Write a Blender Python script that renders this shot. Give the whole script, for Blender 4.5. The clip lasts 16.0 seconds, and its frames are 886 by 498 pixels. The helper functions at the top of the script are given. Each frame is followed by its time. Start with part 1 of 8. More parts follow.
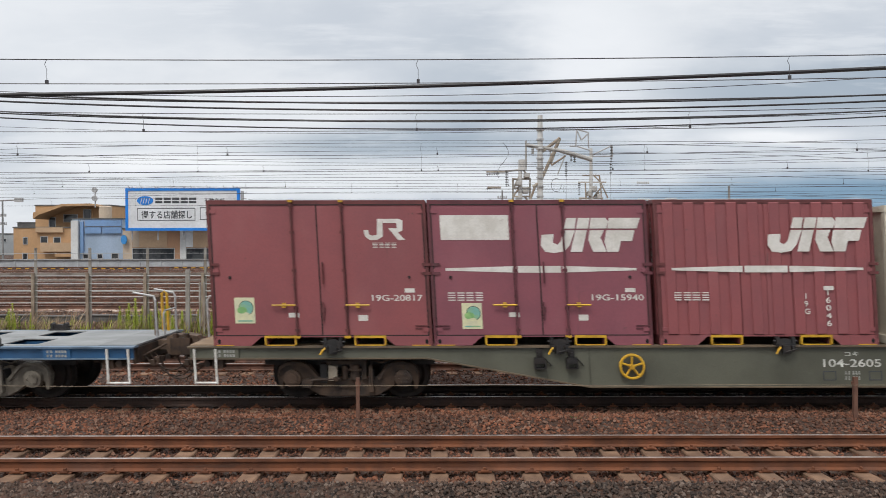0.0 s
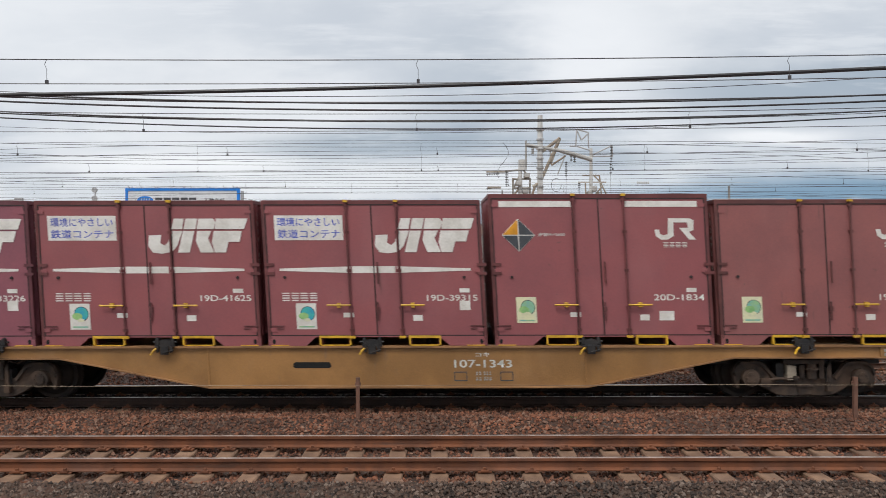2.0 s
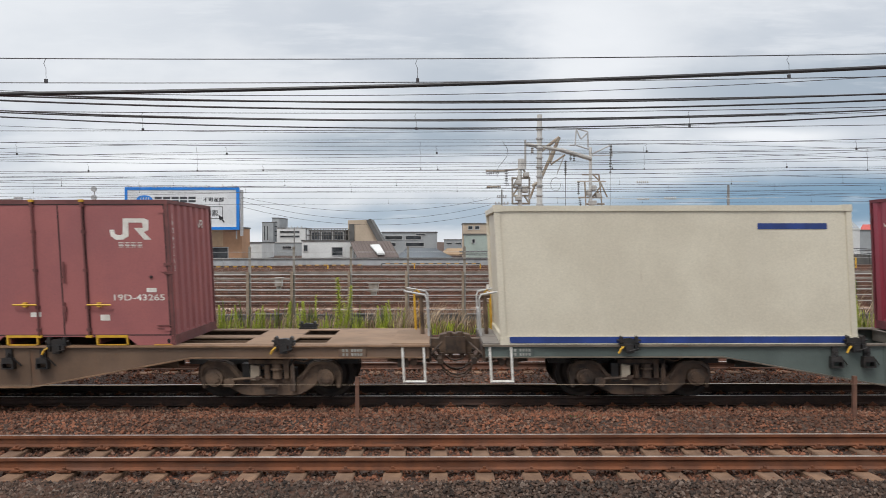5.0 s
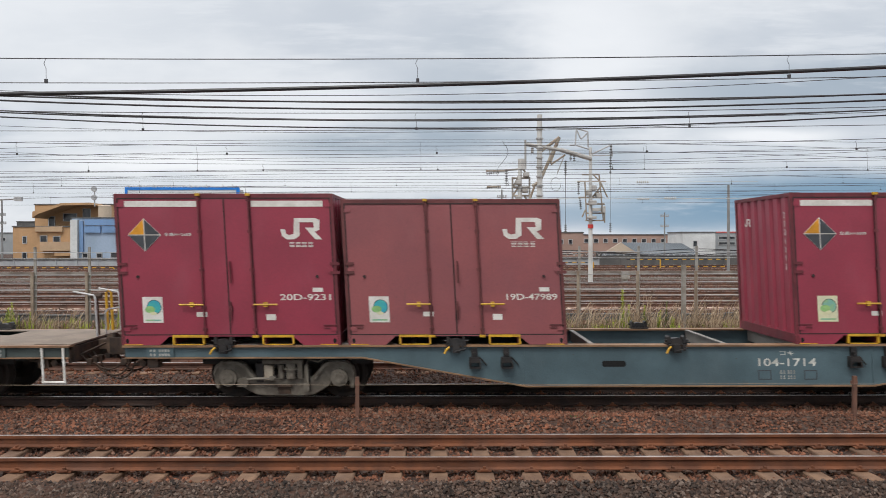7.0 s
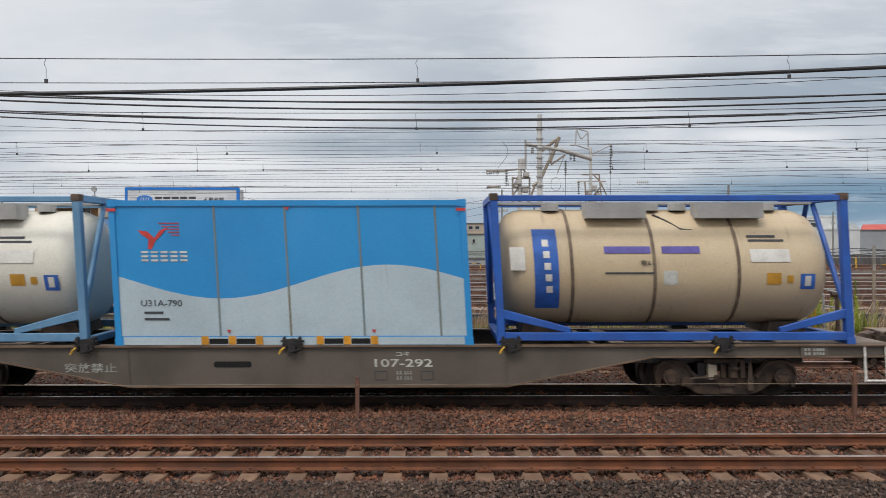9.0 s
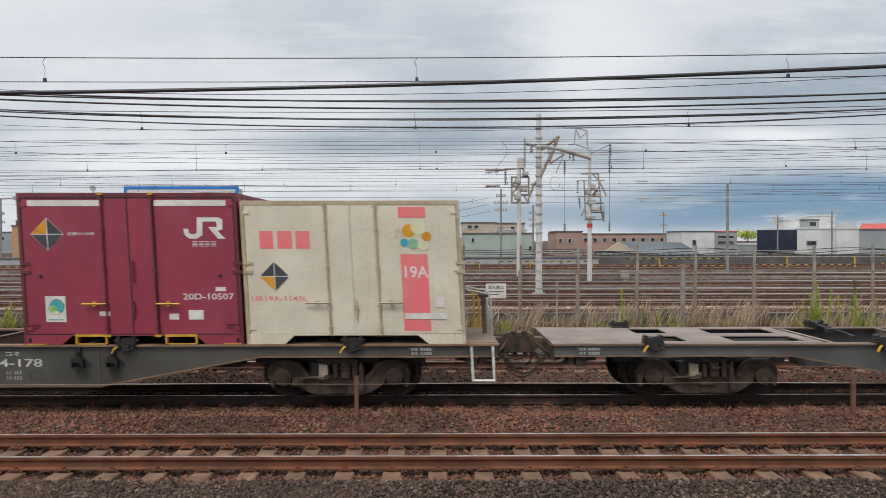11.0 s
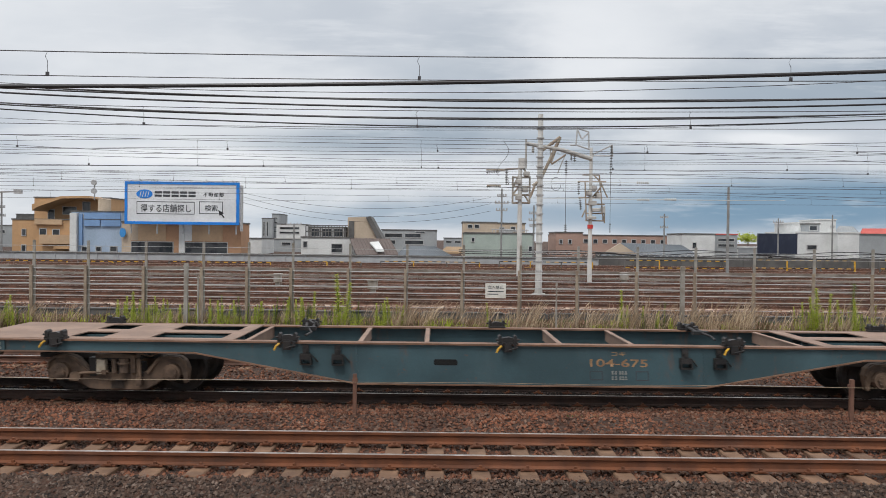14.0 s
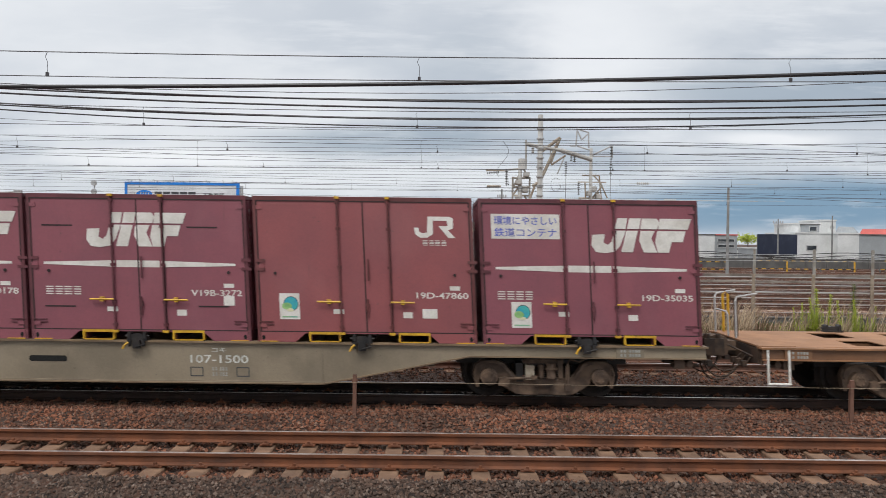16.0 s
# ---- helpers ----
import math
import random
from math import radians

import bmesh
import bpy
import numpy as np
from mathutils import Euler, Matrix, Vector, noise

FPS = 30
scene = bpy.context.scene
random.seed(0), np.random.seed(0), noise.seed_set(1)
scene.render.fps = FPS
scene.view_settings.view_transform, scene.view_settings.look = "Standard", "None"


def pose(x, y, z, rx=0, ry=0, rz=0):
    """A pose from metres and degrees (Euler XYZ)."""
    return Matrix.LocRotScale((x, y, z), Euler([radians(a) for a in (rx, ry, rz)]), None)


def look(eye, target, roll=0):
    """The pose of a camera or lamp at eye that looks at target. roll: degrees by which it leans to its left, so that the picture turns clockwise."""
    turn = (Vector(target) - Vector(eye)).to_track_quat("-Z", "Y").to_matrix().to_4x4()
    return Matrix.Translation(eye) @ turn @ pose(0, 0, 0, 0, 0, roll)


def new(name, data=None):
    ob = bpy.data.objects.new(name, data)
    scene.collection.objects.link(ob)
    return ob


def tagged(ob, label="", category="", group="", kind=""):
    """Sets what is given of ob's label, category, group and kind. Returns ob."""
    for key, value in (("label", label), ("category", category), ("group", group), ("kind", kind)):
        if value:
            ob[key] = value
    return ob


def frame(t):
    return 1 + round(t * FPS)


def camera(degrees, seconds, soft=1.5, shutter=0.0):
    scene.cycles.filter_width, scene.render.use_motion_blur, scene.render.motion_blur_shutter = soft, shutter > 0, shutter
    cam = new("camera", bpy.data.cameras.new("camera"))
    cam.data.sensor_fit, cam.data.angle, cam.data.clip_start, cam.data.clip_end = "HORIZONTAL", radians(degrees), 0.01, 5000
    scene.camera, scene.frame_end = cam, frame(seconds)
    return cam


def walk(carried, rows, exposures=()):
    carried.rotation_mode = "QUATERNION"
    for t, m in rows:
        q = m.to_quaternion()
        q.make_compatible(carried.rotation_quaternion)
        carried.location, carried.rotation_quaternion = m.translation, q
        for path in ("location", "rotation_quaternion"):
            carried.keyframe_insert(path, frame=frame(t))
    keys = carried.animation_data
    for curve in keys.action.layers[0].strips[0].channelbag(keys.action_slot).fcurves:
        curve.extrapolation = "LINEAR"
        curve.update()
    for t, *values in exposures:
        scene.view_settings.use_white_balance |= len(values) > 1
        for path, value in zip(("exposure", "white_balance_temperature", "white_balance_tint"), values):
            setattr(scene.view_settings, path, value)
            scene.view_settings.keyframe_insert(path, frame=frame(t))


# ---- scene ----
EYE = 2.756          # eye height above the rail tops
TRACK = 14.225       # middle line of the train's track
DECK = 1.0           # deck height above the rails

cam = camera(60.0, 16.0, 0.65, 0.85)
# the phone reads its picture row by row from the top
scene.cycles.rolling_shutter_type = "TOP"
scene.cycles.rolling_shutter_duration = 0.06


def aim(dx, dy, roll):
    return look((0, 0, EYE), (-dx, 1358, EYE - 12 + dy), roll)


walk(cam, [
    (0.0, aim(0, 0, -0.10)),
    (3.0, aim(0, 0, -0.10)),
    (4.0, aim(-1, -1.5, -0.10)),
    (9.0, aim(-0.7, -1.5, -0.10)),
    (11.4, aim(-2.5, -3.2, -0.10)),
    (12.0, aim(-2.6, -3.4, -0.10)),
    (12.5, aim(-3.2, -4.2, -0.10)),
    (13.5, aim(-3.4, -4.4, -0.12)),
    (13.7, aim(-3.2, -4.6, 0.10)),
    (14.0, aim(-2.0, -4.6, 0.68)),
    (14.5, aim(-2.0, -3.4, 0.69)),
    (16.0, aim(-2.2, -3.6, 0.69)),
], exposures=[(0.0, 0.0), (8.0, 0.0), (9.0, -0.15), (11.4, -0.08), (12.5, 0.0), (13.3, 0.0), (14.0, -0.1), (15.0, -0.08), (16.0, -0.04)])

# the train's way along the track: the middle of the blue wagon, second by second
ROLL = [(0.0, -14.96), (1.0, 2.34), (2.0, 19.62), (3.0, 36.93), (4.0, 54.22), (6.3, 94.3), (7.0, 106.35), (8.0, 123.5), (9.0, 140.68),
        (11.3, 179.96), (12.5, 200.44), (13.5, 217.45), (15.0, 242.92), (16.0, 260.0)]


def rolled(t):
    ts, xs = zip(*ROLL)
    return float(np.interp(t, ts, xs))


# ---- world and light ----
world = bpy.data.worlds.new("world")
scene.world = world
world.use_nodes = True


class Graph:
    """Short hand for node trees."""

    def __init__(self, tree):
        self.tree = tree
        tree.nodes.clear()

    def add(self, kind, **values):
        n = self.tree.nodes.new(kind)
        for key, value in values.items():
            self.put(n.inputs[key[3:].replace("_", " ")], value)
        return n

    def put(self, socket, value):
        if isinstance(value, bpy.types.NodeSocket):
            self.tree.links.new(value, socket)
        else:
            socket.default_value = value

    def math(self, op, a, b=0.0, clamp=False):
        n = self.tree.nodes.new("ShaderNodeMath")
        n.operation, n.use_clamp = op, clamp
        self.put(n.inputs[0], a)
        self.put(n.inputs[1], b)
        return n.outputs[0]

    def mix(self, fac, a, b, blend="MIX"):
        n = self.tree.nodes.new("ShaderNodeMix")
        n.data_type, n.blend_type = "RGBA", blend
        self.put(n.inputs[0], fac)
        self.put(n.inputs[6], a if isinstance(a, bpy.types.NodeSocket) else (*a, 1))
        self.put(n.inputs[7], b if isinstance(b, bpy.types.NodeSocket) else (*b, 1))
        return n.outputs[2]

    def range(self, value, lo, hi, to_lo=0.0, to_hi=1.0):
        n = self.tree.nodes.new("ShaderNodeMapRange")
        n.interpolation_type = "SMOOTHSTEP"
        for i, v in enumerate((value, lo, hi, to_lo, to_hi)):
            self.put(n.inputs[i], v)
        return n.outputs[0]

    def noise(self, vector, scale, detail=4.0, rough=0.55):
        n = self.tree.nodes.new("ShaderNodeTexNoise")
        self.put(n.inputs["Vector"], vector)
        n.inputs["Scale"].default_value, n.inputs["Detail"].default_value, n.inputs["Roughness"].default_value = scale, detail, rough
        return n.outputs["Fac"]

    def scaled(self, vector, scale):
        n = self.tree.nodes.new("ShaderNodeMapping")
        self.put(n.inputs["Vector"], vector)
        n.inputs["Scale"].default_value = scale
        return n.outputs[0]


def cloudy_sky():
    g = Graph(world.node_tree)
    way = g.add("ShaderNodeTexCoord").outputs["Generated"]
    split = g.add("ShaderNodeSeparateXYZ", in_Vector=way)
    x, y, z = split.outputs
    depth = g.math("MAXIMUM", g.math("ABSOLUTE", y), 0.12)
    u, v = g.math("DIVIDE", x, depth), g.math("DIVIDE", z, depth)
    flat = g.add("ShaderNodeCombineXYZ", in_X=u, in_Y=g.math("MULTIPLY", v, 2.6), in_Z=y).outputs[0]
    soft = g.noise(g.scaled(flat, (1.0, 1.0, 1.0)), 2.3, 6.0, 0.55)
    wisp = g.noise(g.scaled(flat, (0.8, 2.2, 1.0)), 6.0, 5.0, 0.6)
    blur = g.math("MULTIPLY", g.math("SUBTRACT", soft, 0.5), 0.24)

    def mass(cu, cv, ru, rv, lo=1.0, hi=0.25):
        """A bank of cloud about the direction (cu, cv), fading out with ragged edges."""
        du = g.math("DIVIDE", g.math("SUBTRACT", g.math("ADD", u, blur), cu), ru)
        dv = g.math("DIVIDE", g.math("SUBTRACT", g.math("ADD", v, g.math("MULTIPLY", blur, 0.3)), cv), rv)
        far = g.math("SQRT", g.math("ADD", g.math("MULTIPLY", du, du), g.math("MULTIPLY", dv, dv)))
        return g.range(far, lo, hi)

    grey, white, slate, blue = (0.62, 0.67, 0.74), (0.97, 0.99, 1.02), (0.33, 0.41, 0.50), (0.21, 0.345, 0.49)
    col = g.mix(g.range(soft, 0.36, 0.62), grey, (0.84, 0.87, 0.91))
    col = g.mix(g.math("MULTIPLY", mass(-0.62, 0.30, 0.5, 0.16), 0.6), col, (0.88, 0.91, 0.95))
    col = g.mix(g.math("MULTIPLY", mass(0.20, 0.25, 0.14, 0.14), 0.6), col, white)
    col = g.mix(g.math("MULTIPLY", mass(0.02, 0.200, 0.13, 0.10), 0.35), col, slate)
    col = g.mix(g.math("MULTIPLY", mass(0.50, 0.195, 0.34, 0.060), 0.78), col, slate)
    col = g.mix(g.math("MULTIPLY", mass(-0.05, 0.130, 0.26, 0.036), 0.75), col, slate)
    col = g.mix(g.math("MULTIPLY", mass(-0.34, 0.104, 0.22, 0.024), 0.9), col, white)
    col = g.mix(g.math("MULTIPLY", mass(0.42, 0.132, 0.12, 0.017), 0.85), col, white)
    col = g.mix(g.math("MULTIPLY", mass(0.20, 0.110, 0.14, 0.050), 0.55), col, slate)
    col = g.mix(g.math("MULTIPLY", mass(0.02, 0.075, 0.5, 0.03), 0.5), col, white)
    col = g.mix(g.math("MULTIPLY", mass(0.50, 0.048, 0.50, 0.055), 0.97), col, blue)
    col = g.mix(g.math("MULTIPLY", mass(0.05, 0.030, 0.5, 0.024), 0.55), col, blue)
    col = g.mix(g.math("MULTIPLY", g.range(wisp, 0.50, 0.70), 0.45), col, (0.88, 0.91, 0.95))
    col = g.mix(g.range(v, 0.35, 1.2), col, (1.30, 1.33, 1.38))
    col = g.mix(g.range(z, 0.0, -0.06), col, (0.16, 0.15, 0.14))
    sky = g.add("ShaderNodeTexSky")
    sky.sky_type, sky.sun_disc, sky.sun_elevation, sky.sun_rotation = "NISHITA", False, radians(58), radians(200)
    clear = g.add("ShaderNodeBackground", in_Color=sky.outputs[0], in_Strength=0.06)
    cloud = g.add("ShaderNodeBackground", in_Color=col, in_Strength=SKY)
    both = g.add("ShaderNodeMixShader", in_Fac=0.94)
    g.put(both.inputs[1], clear.outputs[0])
    g.put(both.inputs[2], cloud.outputs[0])
    g.put(g.add("ShaderNodeOutputWorld").inputs["Surface"], both.outputs[0])


SKY = 1.0
cloudy_sky()
sun = new("sun", bpy.data.lights.new("sun", "SUN"))
sun.data.energy, sun.data.angle, sun.data.color = 2.0, radians(20), (1.0, 0.96, 0.91)
sun.matrix_world = look((-6, -13, 24), (0, 0, 0))

# ---- materials ----


def surface(name, base, other=None, scale=2.0, rough=0.55, metal=0.0, bump=0.15, grain=30.0, grime=None, amount=0.0, streak=(5, 5, 0.5), vary=0.0):
    """A painted or raw surface: two tones at a large scale, fine grain, and grime or rust in streaks."""
    m = bpy.data.materials.new(name)
    m.use_nodes = True
    g = Graph(m.node_tree)
    info = g.add("ShaderNodeObjectInfo")
    where = g.add("ShaderNodeTexCoord").outputs["Object"]
    shift = g.add("ShaderNodeVectorMath", in_Vector=(37.0, 17.0, 23.0))
    shift.operation = "SCALE"
    g.put(shift.inputs["Scale"], info.outputs["Random"])
    at = g.add("ShaderNodeVectorMath")
    g.put(at.inputs[0], where)
    g.put(at.inputs[1], shift.outputs[0])
    at = at.outputs[0]
    other = other or tuple(c * 0.72 for c in base)
    col = g.mix(g.range(g.noise(at, scale), 0.35, 0.65), base, other)
    fine = g.noise(at, grain, 5.0, 0.65)
    col = g.mix(1.0, col, g.mix(fine, (0.78, 0.78, 0.78), (1.2, 1.2, 1.2)), "MULTIPLY")
    if vary:
        col = g.mix(1.0, col, g.mix(info.outputs["Random"], (1 - vary,) * 3, (1 + vary,) * 3), "MULTIPLY")
    if grime:
        run = g.noise(g.scaled(at, streak), 1.6, 6.0, 0.65)
        col = g.mix(g.range(run, 0.72 - 0.4 * amount, 0.82 - 0.1 * amount, 0.0, 0.9), col, grime)
        spots = g.noise(at, 11.0, 8.0, 0.72)
        col = g.mix(g.range(spots, 0.67 - 0.14 * amount, 0.73 - 0.10 * amount, 0.0, 0.75), col, grime)
        pale = g.noise(g.scaled(at, (0.9, 0.9, 0.5)), 1.3, 4.0)
        col = g.mix(g.range(pale, 0.50, 0.74, 0.0, 0.16), col, tuple(min(1.0, 0.95 * v + 0.09) for v in base))
    shader = g.add("ShaderNodeBsdfPrincipled", in_Base_Color=col, in_Metallic=metal)
    g.put(shader.inputs["Roughness"], g.range(fine, 0.2, 0.8, max(rough - 0.1, 0.02), min(rough + 0.1, 1.0)))
    if bump:
        b = g.add("ShaderNodeBump", in_Strength=bump, in_Distance=0.02)
        g.put(b.inputs["Height"], fine)
        g.put(shader.inputs["Normal"], b.outputs[0])
    g.put(g.add("ShaderNodeOutputMaterial").inputs["Surface"], shader.outputs[0])
    return m


def gravel(name, tones, size):
    """Broken stone: cells of several browns and greys with relief."""
    m = bpy.data.materials.new(name)
    m.use_nodes = True
    g = Graph(m.node_tree)
    where = g.add("ShaderNodeTexCoord").outputs["Object"]
    cell = g.add("ShaderNodeTexVoronoi", in_Vector=where, in_Scale=1 / size)
    tone = g.add("ShaderNodeSeparateColor")
    g.put(tone.inputs[0], cell.outputs["Color"])
    col = g.mix(tone.outputs[0], tones[0], tones[1])
    col = g.mix(g.range(tone.outputs[1], 0.6, 0.9), col, tones[2])
    col = g.mix(1.0, col, g.mix(g.noise(where, 0.6, 3.0), (0.6, 0.6, 0.6), (1.35, 1.3, 1.25)), "MULTIPLY")
    shader = g.add("ShaderNodeBsdfPrincipled", in_Base_Color=col, in_Roughness=0.9)
    b = g.add("ShaderNodeBump", in_Strength=1.0, in_Distance=size)
    g.put(b.inputs["Height"], g.math("SUBTRACT", 1.0, cell.outputs["Distance"]))
    g.put(shader.inputs["Normal"], b.outputs[0])
    g.put(g.add("ShaderNodeOutputMaterial").inputs["Surface"], shader.outputs[0])
    return m


def stones(name, tones):
    """Loose stones, each with its own tone."""
    m = bpy.data.materials.new(name)
    m.use_nodes = True
    g = Graph(m.node_tree)
    r = g.add("ShaderNodeNewGeometry").outputs["Random Per Island"]
    where = g.add("ShaderNodeTexCoord").outputs["Object"]
    col = g.mix(r, tones[0], tones[1])
    col = g.mix(g.range(g.math("FRACT", g.math("MULTIPLY", r, 7.3)), 0.7, 0.95), col, tones[2])
    col = g.mix(1.0, col, g.mix(g.range(g.noise(where, 0.7, 3.0), 0.3, 0.7), (0.65, 0.62, 0.6), (1.3, 1.2, 1.15)), "MULTIPLY")
    shader = g.add("ShaderNodeBsdfPrincipled", in_Base_Color=col, in_Roughness=0.85)
    b = g.add("ShaderNodeBump", in_Strength=0.5, in_Distance=0.02)
    g.put(b.inputs["Height"], g.noise(where, 60.0))
    g.put(shader.inputs["Normal"], b.outputs[0])
    g.put(g.add("ShaderNodeOutputMaterial").inputs["Surface"], shader.outputs[0])
    return m


def leafy(name, a, b):
    m = bpy.data.materials.new(name)
    m.use_nodes = True
    g = Graph(m.node_tree)
    r = g.add("ShaderNodeNewGeometry").outputs["Random Per Island"]
    where = g.add("ShaderNodeTexCoord").outputs["Object"]
    col = g.mix(r, a, b)
    col = g.mix(1.0, col, g.mix(g.noise(where, 1.5, 3.0), (0.6, 0.6, 0.6), (1.4, 1.4, 1.3)), "MULTIPLY")
    shader = g.add("ShaderNodeBsdfPrincipled", in_Base_Color=col, in_Roughness=0.7)
    through_light = g.add("ShaderNodeBsdfTranslucent", in_Color=col)
    both = g.add("ShaderNodeMixShader", in_Fac=0.35)
    g.put(both.inputs[1], shader.outputs[0])
    g.put(both.inputs[2], through_light.outputs[0])
    g.put(g.add("ShaderNodeOutputMaterial").inputs["Surface"], both.outputs[0])
    return m


def glazing(name):
    m = bpy.data.materials.new(name)
    m.use_nodes = True
    g = Graph(m.node_tree)
    where = g.add("ShaderNodeTexCoord").outputs["Object"]
    col = g.mix(g.range(g.noise(where, 0.5), 0.4, 0.6), (0.025, 0.03, 0.035), (0.07, 0.075, 0.08))
    shader = g.add("ShaderNodeBsdfPrincipled", in_Base_Color=col, in_Roughness=0.08)
    g.put(g.add("ShaderNodeOutputMaterial").inputs["Surface"], shader.outputs[0])
    return m


RUST = (0.16, 0.065, 0.03)
DIRT = (0.07, 0.055, 0.045)
red_paints = {
    "crimson": surface("crimson_paint", (0.285, 0.034, 0.060), (0.245, 0.031, 0.054), 1.2, 0.45, bump=0.08, grime=DIRT, amount=0.12),
    "oxide": surface("oxide_red_paint", (0.27, 0.076, 0.080), (0.235, 0.070, 0.076), 1.2, 0.55, bump=0.08, grime=DIRT, amount=0.18),
    "faded": surface("faded_red_paint", (0.32, 0.105, 0.100), (0.27, 0.09, 0.09), 1.0, 0.6, bump=0.1, grime=(0.13, 0.06, 0.05), amount=0.2),
    "plum": surface("plum_red_paint", (0.25, 0.075, 0.095), (0.215, 0.068, 0.088), 1.1, 0.55, bump=0.08, grime=DIRT, amount=0.2),
    "brown": surface("brown_red_paint", (0.265, 0.088, 0.082), (0.225, 0.078, 0.075), 1.1, 0.6, bump=0.1, grime=DIRT, amount=0.22),
}
red_trims = {
    key: surface(key + "_trim", tuple(c * 0.62 for c in col), tuple(c * 0.42 for c in col), 3.0, 0.6, grime=DIRT, amount=0.3)
    for key, col in (("crimson", (0.24, 0.035, 0.05)), ("oxide", (0.22, 0.055, 0.055)), ("faded", (0.25, 0.08, 0.075)),
                     ("plum", (0.2, 0.05, 0.065)), ("brown", (0.2, 0.06, 0.055)))}
white_mark = surface("white_marking", (0.70, 0.675, 0.63), (0.58, 0.55, 0.50), 3.0, 0.6, bump=0.02, grime=(0.34, 0.24, 0.20), amount=0.2)
faded_ink = surface("faded_stencil", (0.36, 0.22, 0.11), (0.25, 0.14, 0.07), 6.0, 0.7, bump=0.02)
rubber = surface("black_gasket", (0.03, 0.018, 0.018), None, 5.0, 0.8, bump=0.0)
stencil = surface("stencil_white", (0.62, 0.62, 0.57), (0.45, 0.45, 0.41), 6.0, 0.7, bump=0.02)
cream_stencil = surface("cream_stencil", (0.60, 0.52, 0.38), (0.45, 0.38, 0.27), 6.0, 0.7, bump=0.02)
blue_ink = surface("blue_ink", (0.10, 0.13, 0.50), None, 5.0, 0.6, bump=0.0)
grey_ink = surface("grey_ink", (0.055, 0.06, 0.068), None, 5.0, 0.7, bump=0.0)
black_ink = surface("black_ink", (0.02, 0.02, 0.025), None, 5.0, 0.6, bump=0.0)
yellow = surface("yellow_paint", (0.62, 0.36, 0.02), (0.45, 0.25, 0.02), 6.0, 0.5, grime=DIRT, amount=0.25)
orange = surface("orange_mark", (0.68, 0.30, 0.015), None, 5.0, 0.6, bump=0.0)
lemon = surface("lemon_sticker", (0.66, 0.64, 0.40), (0.58, 0.57, 0.40), 5.0, 0.6, bump=0.0)
green_mark = surface("green_mark", (0.26, 0.44, 0.22), (0.18, 0.40, 0.34), 7.0, 0.6, bump=0.0)
teal_mark = surface("teal_mark", (0.03, 0.30, 0.42), (0.05, 0.38, 0.36), 9.0, 0.6, bump=0.0)
sprout_mark = surface("sprout_mark", (0.30, 0.50, 0.18), (0.18, 0.38, 0.14), 9.0, 0.6, bump=0.0)
red_mark = surface("red_mark", (0.60, 0.05, 0.04), None, 5.0, 0.6, bump=0.0)
pink_mark = surface("pink_mark", (0.78, 0.16, 0.17), (0.70, 0.2, 0.19), 2.0, 0.6, bump=0.0)
worn_orange = surface("worn_orange_mark", (0.50, 0.17, 0.09), (0.38, 0.22, 0.16), 9.0, 0.7, bump=0.0)
black_iron = surface("black_iron", (0.011, 0.0105, 0.011), (0.024, 0.019, 0.017), 7.0, 0.5, grime=(0.05, 0.026, 0.016), amount=0.12)
# flat black for sheets that paint the shade inside holes not cut open
hole_shade = surface("painted_hole_shade", (0.006, 0.006, 0.006), None, 5.0, 0.9, bump=0.0)
steel = surface("galvanised_steel", (0.48, 0.48, 0.48), (0.36, 0.36, 0.36), 5.0, 0.5, 0.2, grime=(0.22, 0.14, 0.09), amount=0.2)
white_rail = surface("white_enamel", (0.75, 0.74, 0.70), (0.55, 0.52, 0.47), 9.0, 0.5, grime=DIRT, amount=0.25)
polished = surface("polished_rail", (0.60, 0.56, 0.53), (0.36, 0.31, 0.28), 4.0, 0.38, 0.7, bump=0.02)
rail_rust = surface("rusty_rail", (0.165, 0.056, 0.022), (0.095, 0.034, 0.015), 3.0, 0.8, grime=(0.06, 0.035, 0.025), amount=0.25, streak=(0.4, 3, 3))
# grime plus the shade under the train, both put into the rail colour
shaded_oily_rail = surface("shaded_oily_rail", (0.040, 0.018, 0.011), (0.020, 0.010, 0.007), 3.0, 0.75, grime=(0.012, 0.009, 0.008), amount=0.3, streak=(0.4, 3, 3))
far_rust = surface("dull_rail", (0.155, 0.075, 0.050), (0.075, 0.040, 0.028), 3.0, 0.8)
pole_white = surface("pale_pole", (0.56, 0.56, 0.54), (0.46, 0.45, 0.43), 1.2, 0.7, bump=0.1, grime=(0.25, 0.23, 0.20), amount=0.15)
post_grey = surface("weathered_post", (0.32, 0.305, 0.275), (0.21, 0.18, 0.145), 2.0, 0.7, grime=(0.20, 0.10, 0.045), amount=0.38)
concrete = surface("concrete_sleeper", (0.20, 0.115, 0.068), (0.125, 0.070, 0.042), 3.0, 0.9, bump=0.5, grime=(0.10, 0.06, 0.04), amount=0.3, streak=(4, 4, 4), vary=0.15)
pale_concrete = surface("pale_concrete", (0.42, 0.41, 0.39), (0.33, 0.32, 0.30), 1.5, 0.85, bump=0.4, grime=(0.15, 0.14, 0.13), amount=0.25)
dark_wall = surface("stained_concrete", (0.13, 0.125, 0.12), (0.09, 0.088, 0.085), 0.8, 0.9, bump=0.4, grime=(0.05, 0.05, 0.05), amount=0.3)
cable = surface("cable_sheath", (0.018, 0.016, 0.018), None, 3.0, 0.5, bump=0.0)
wire = surface("tarnished_wire", (0.055, 0.05, 0.055), None, 3.0, 0.5, bump=0.0)
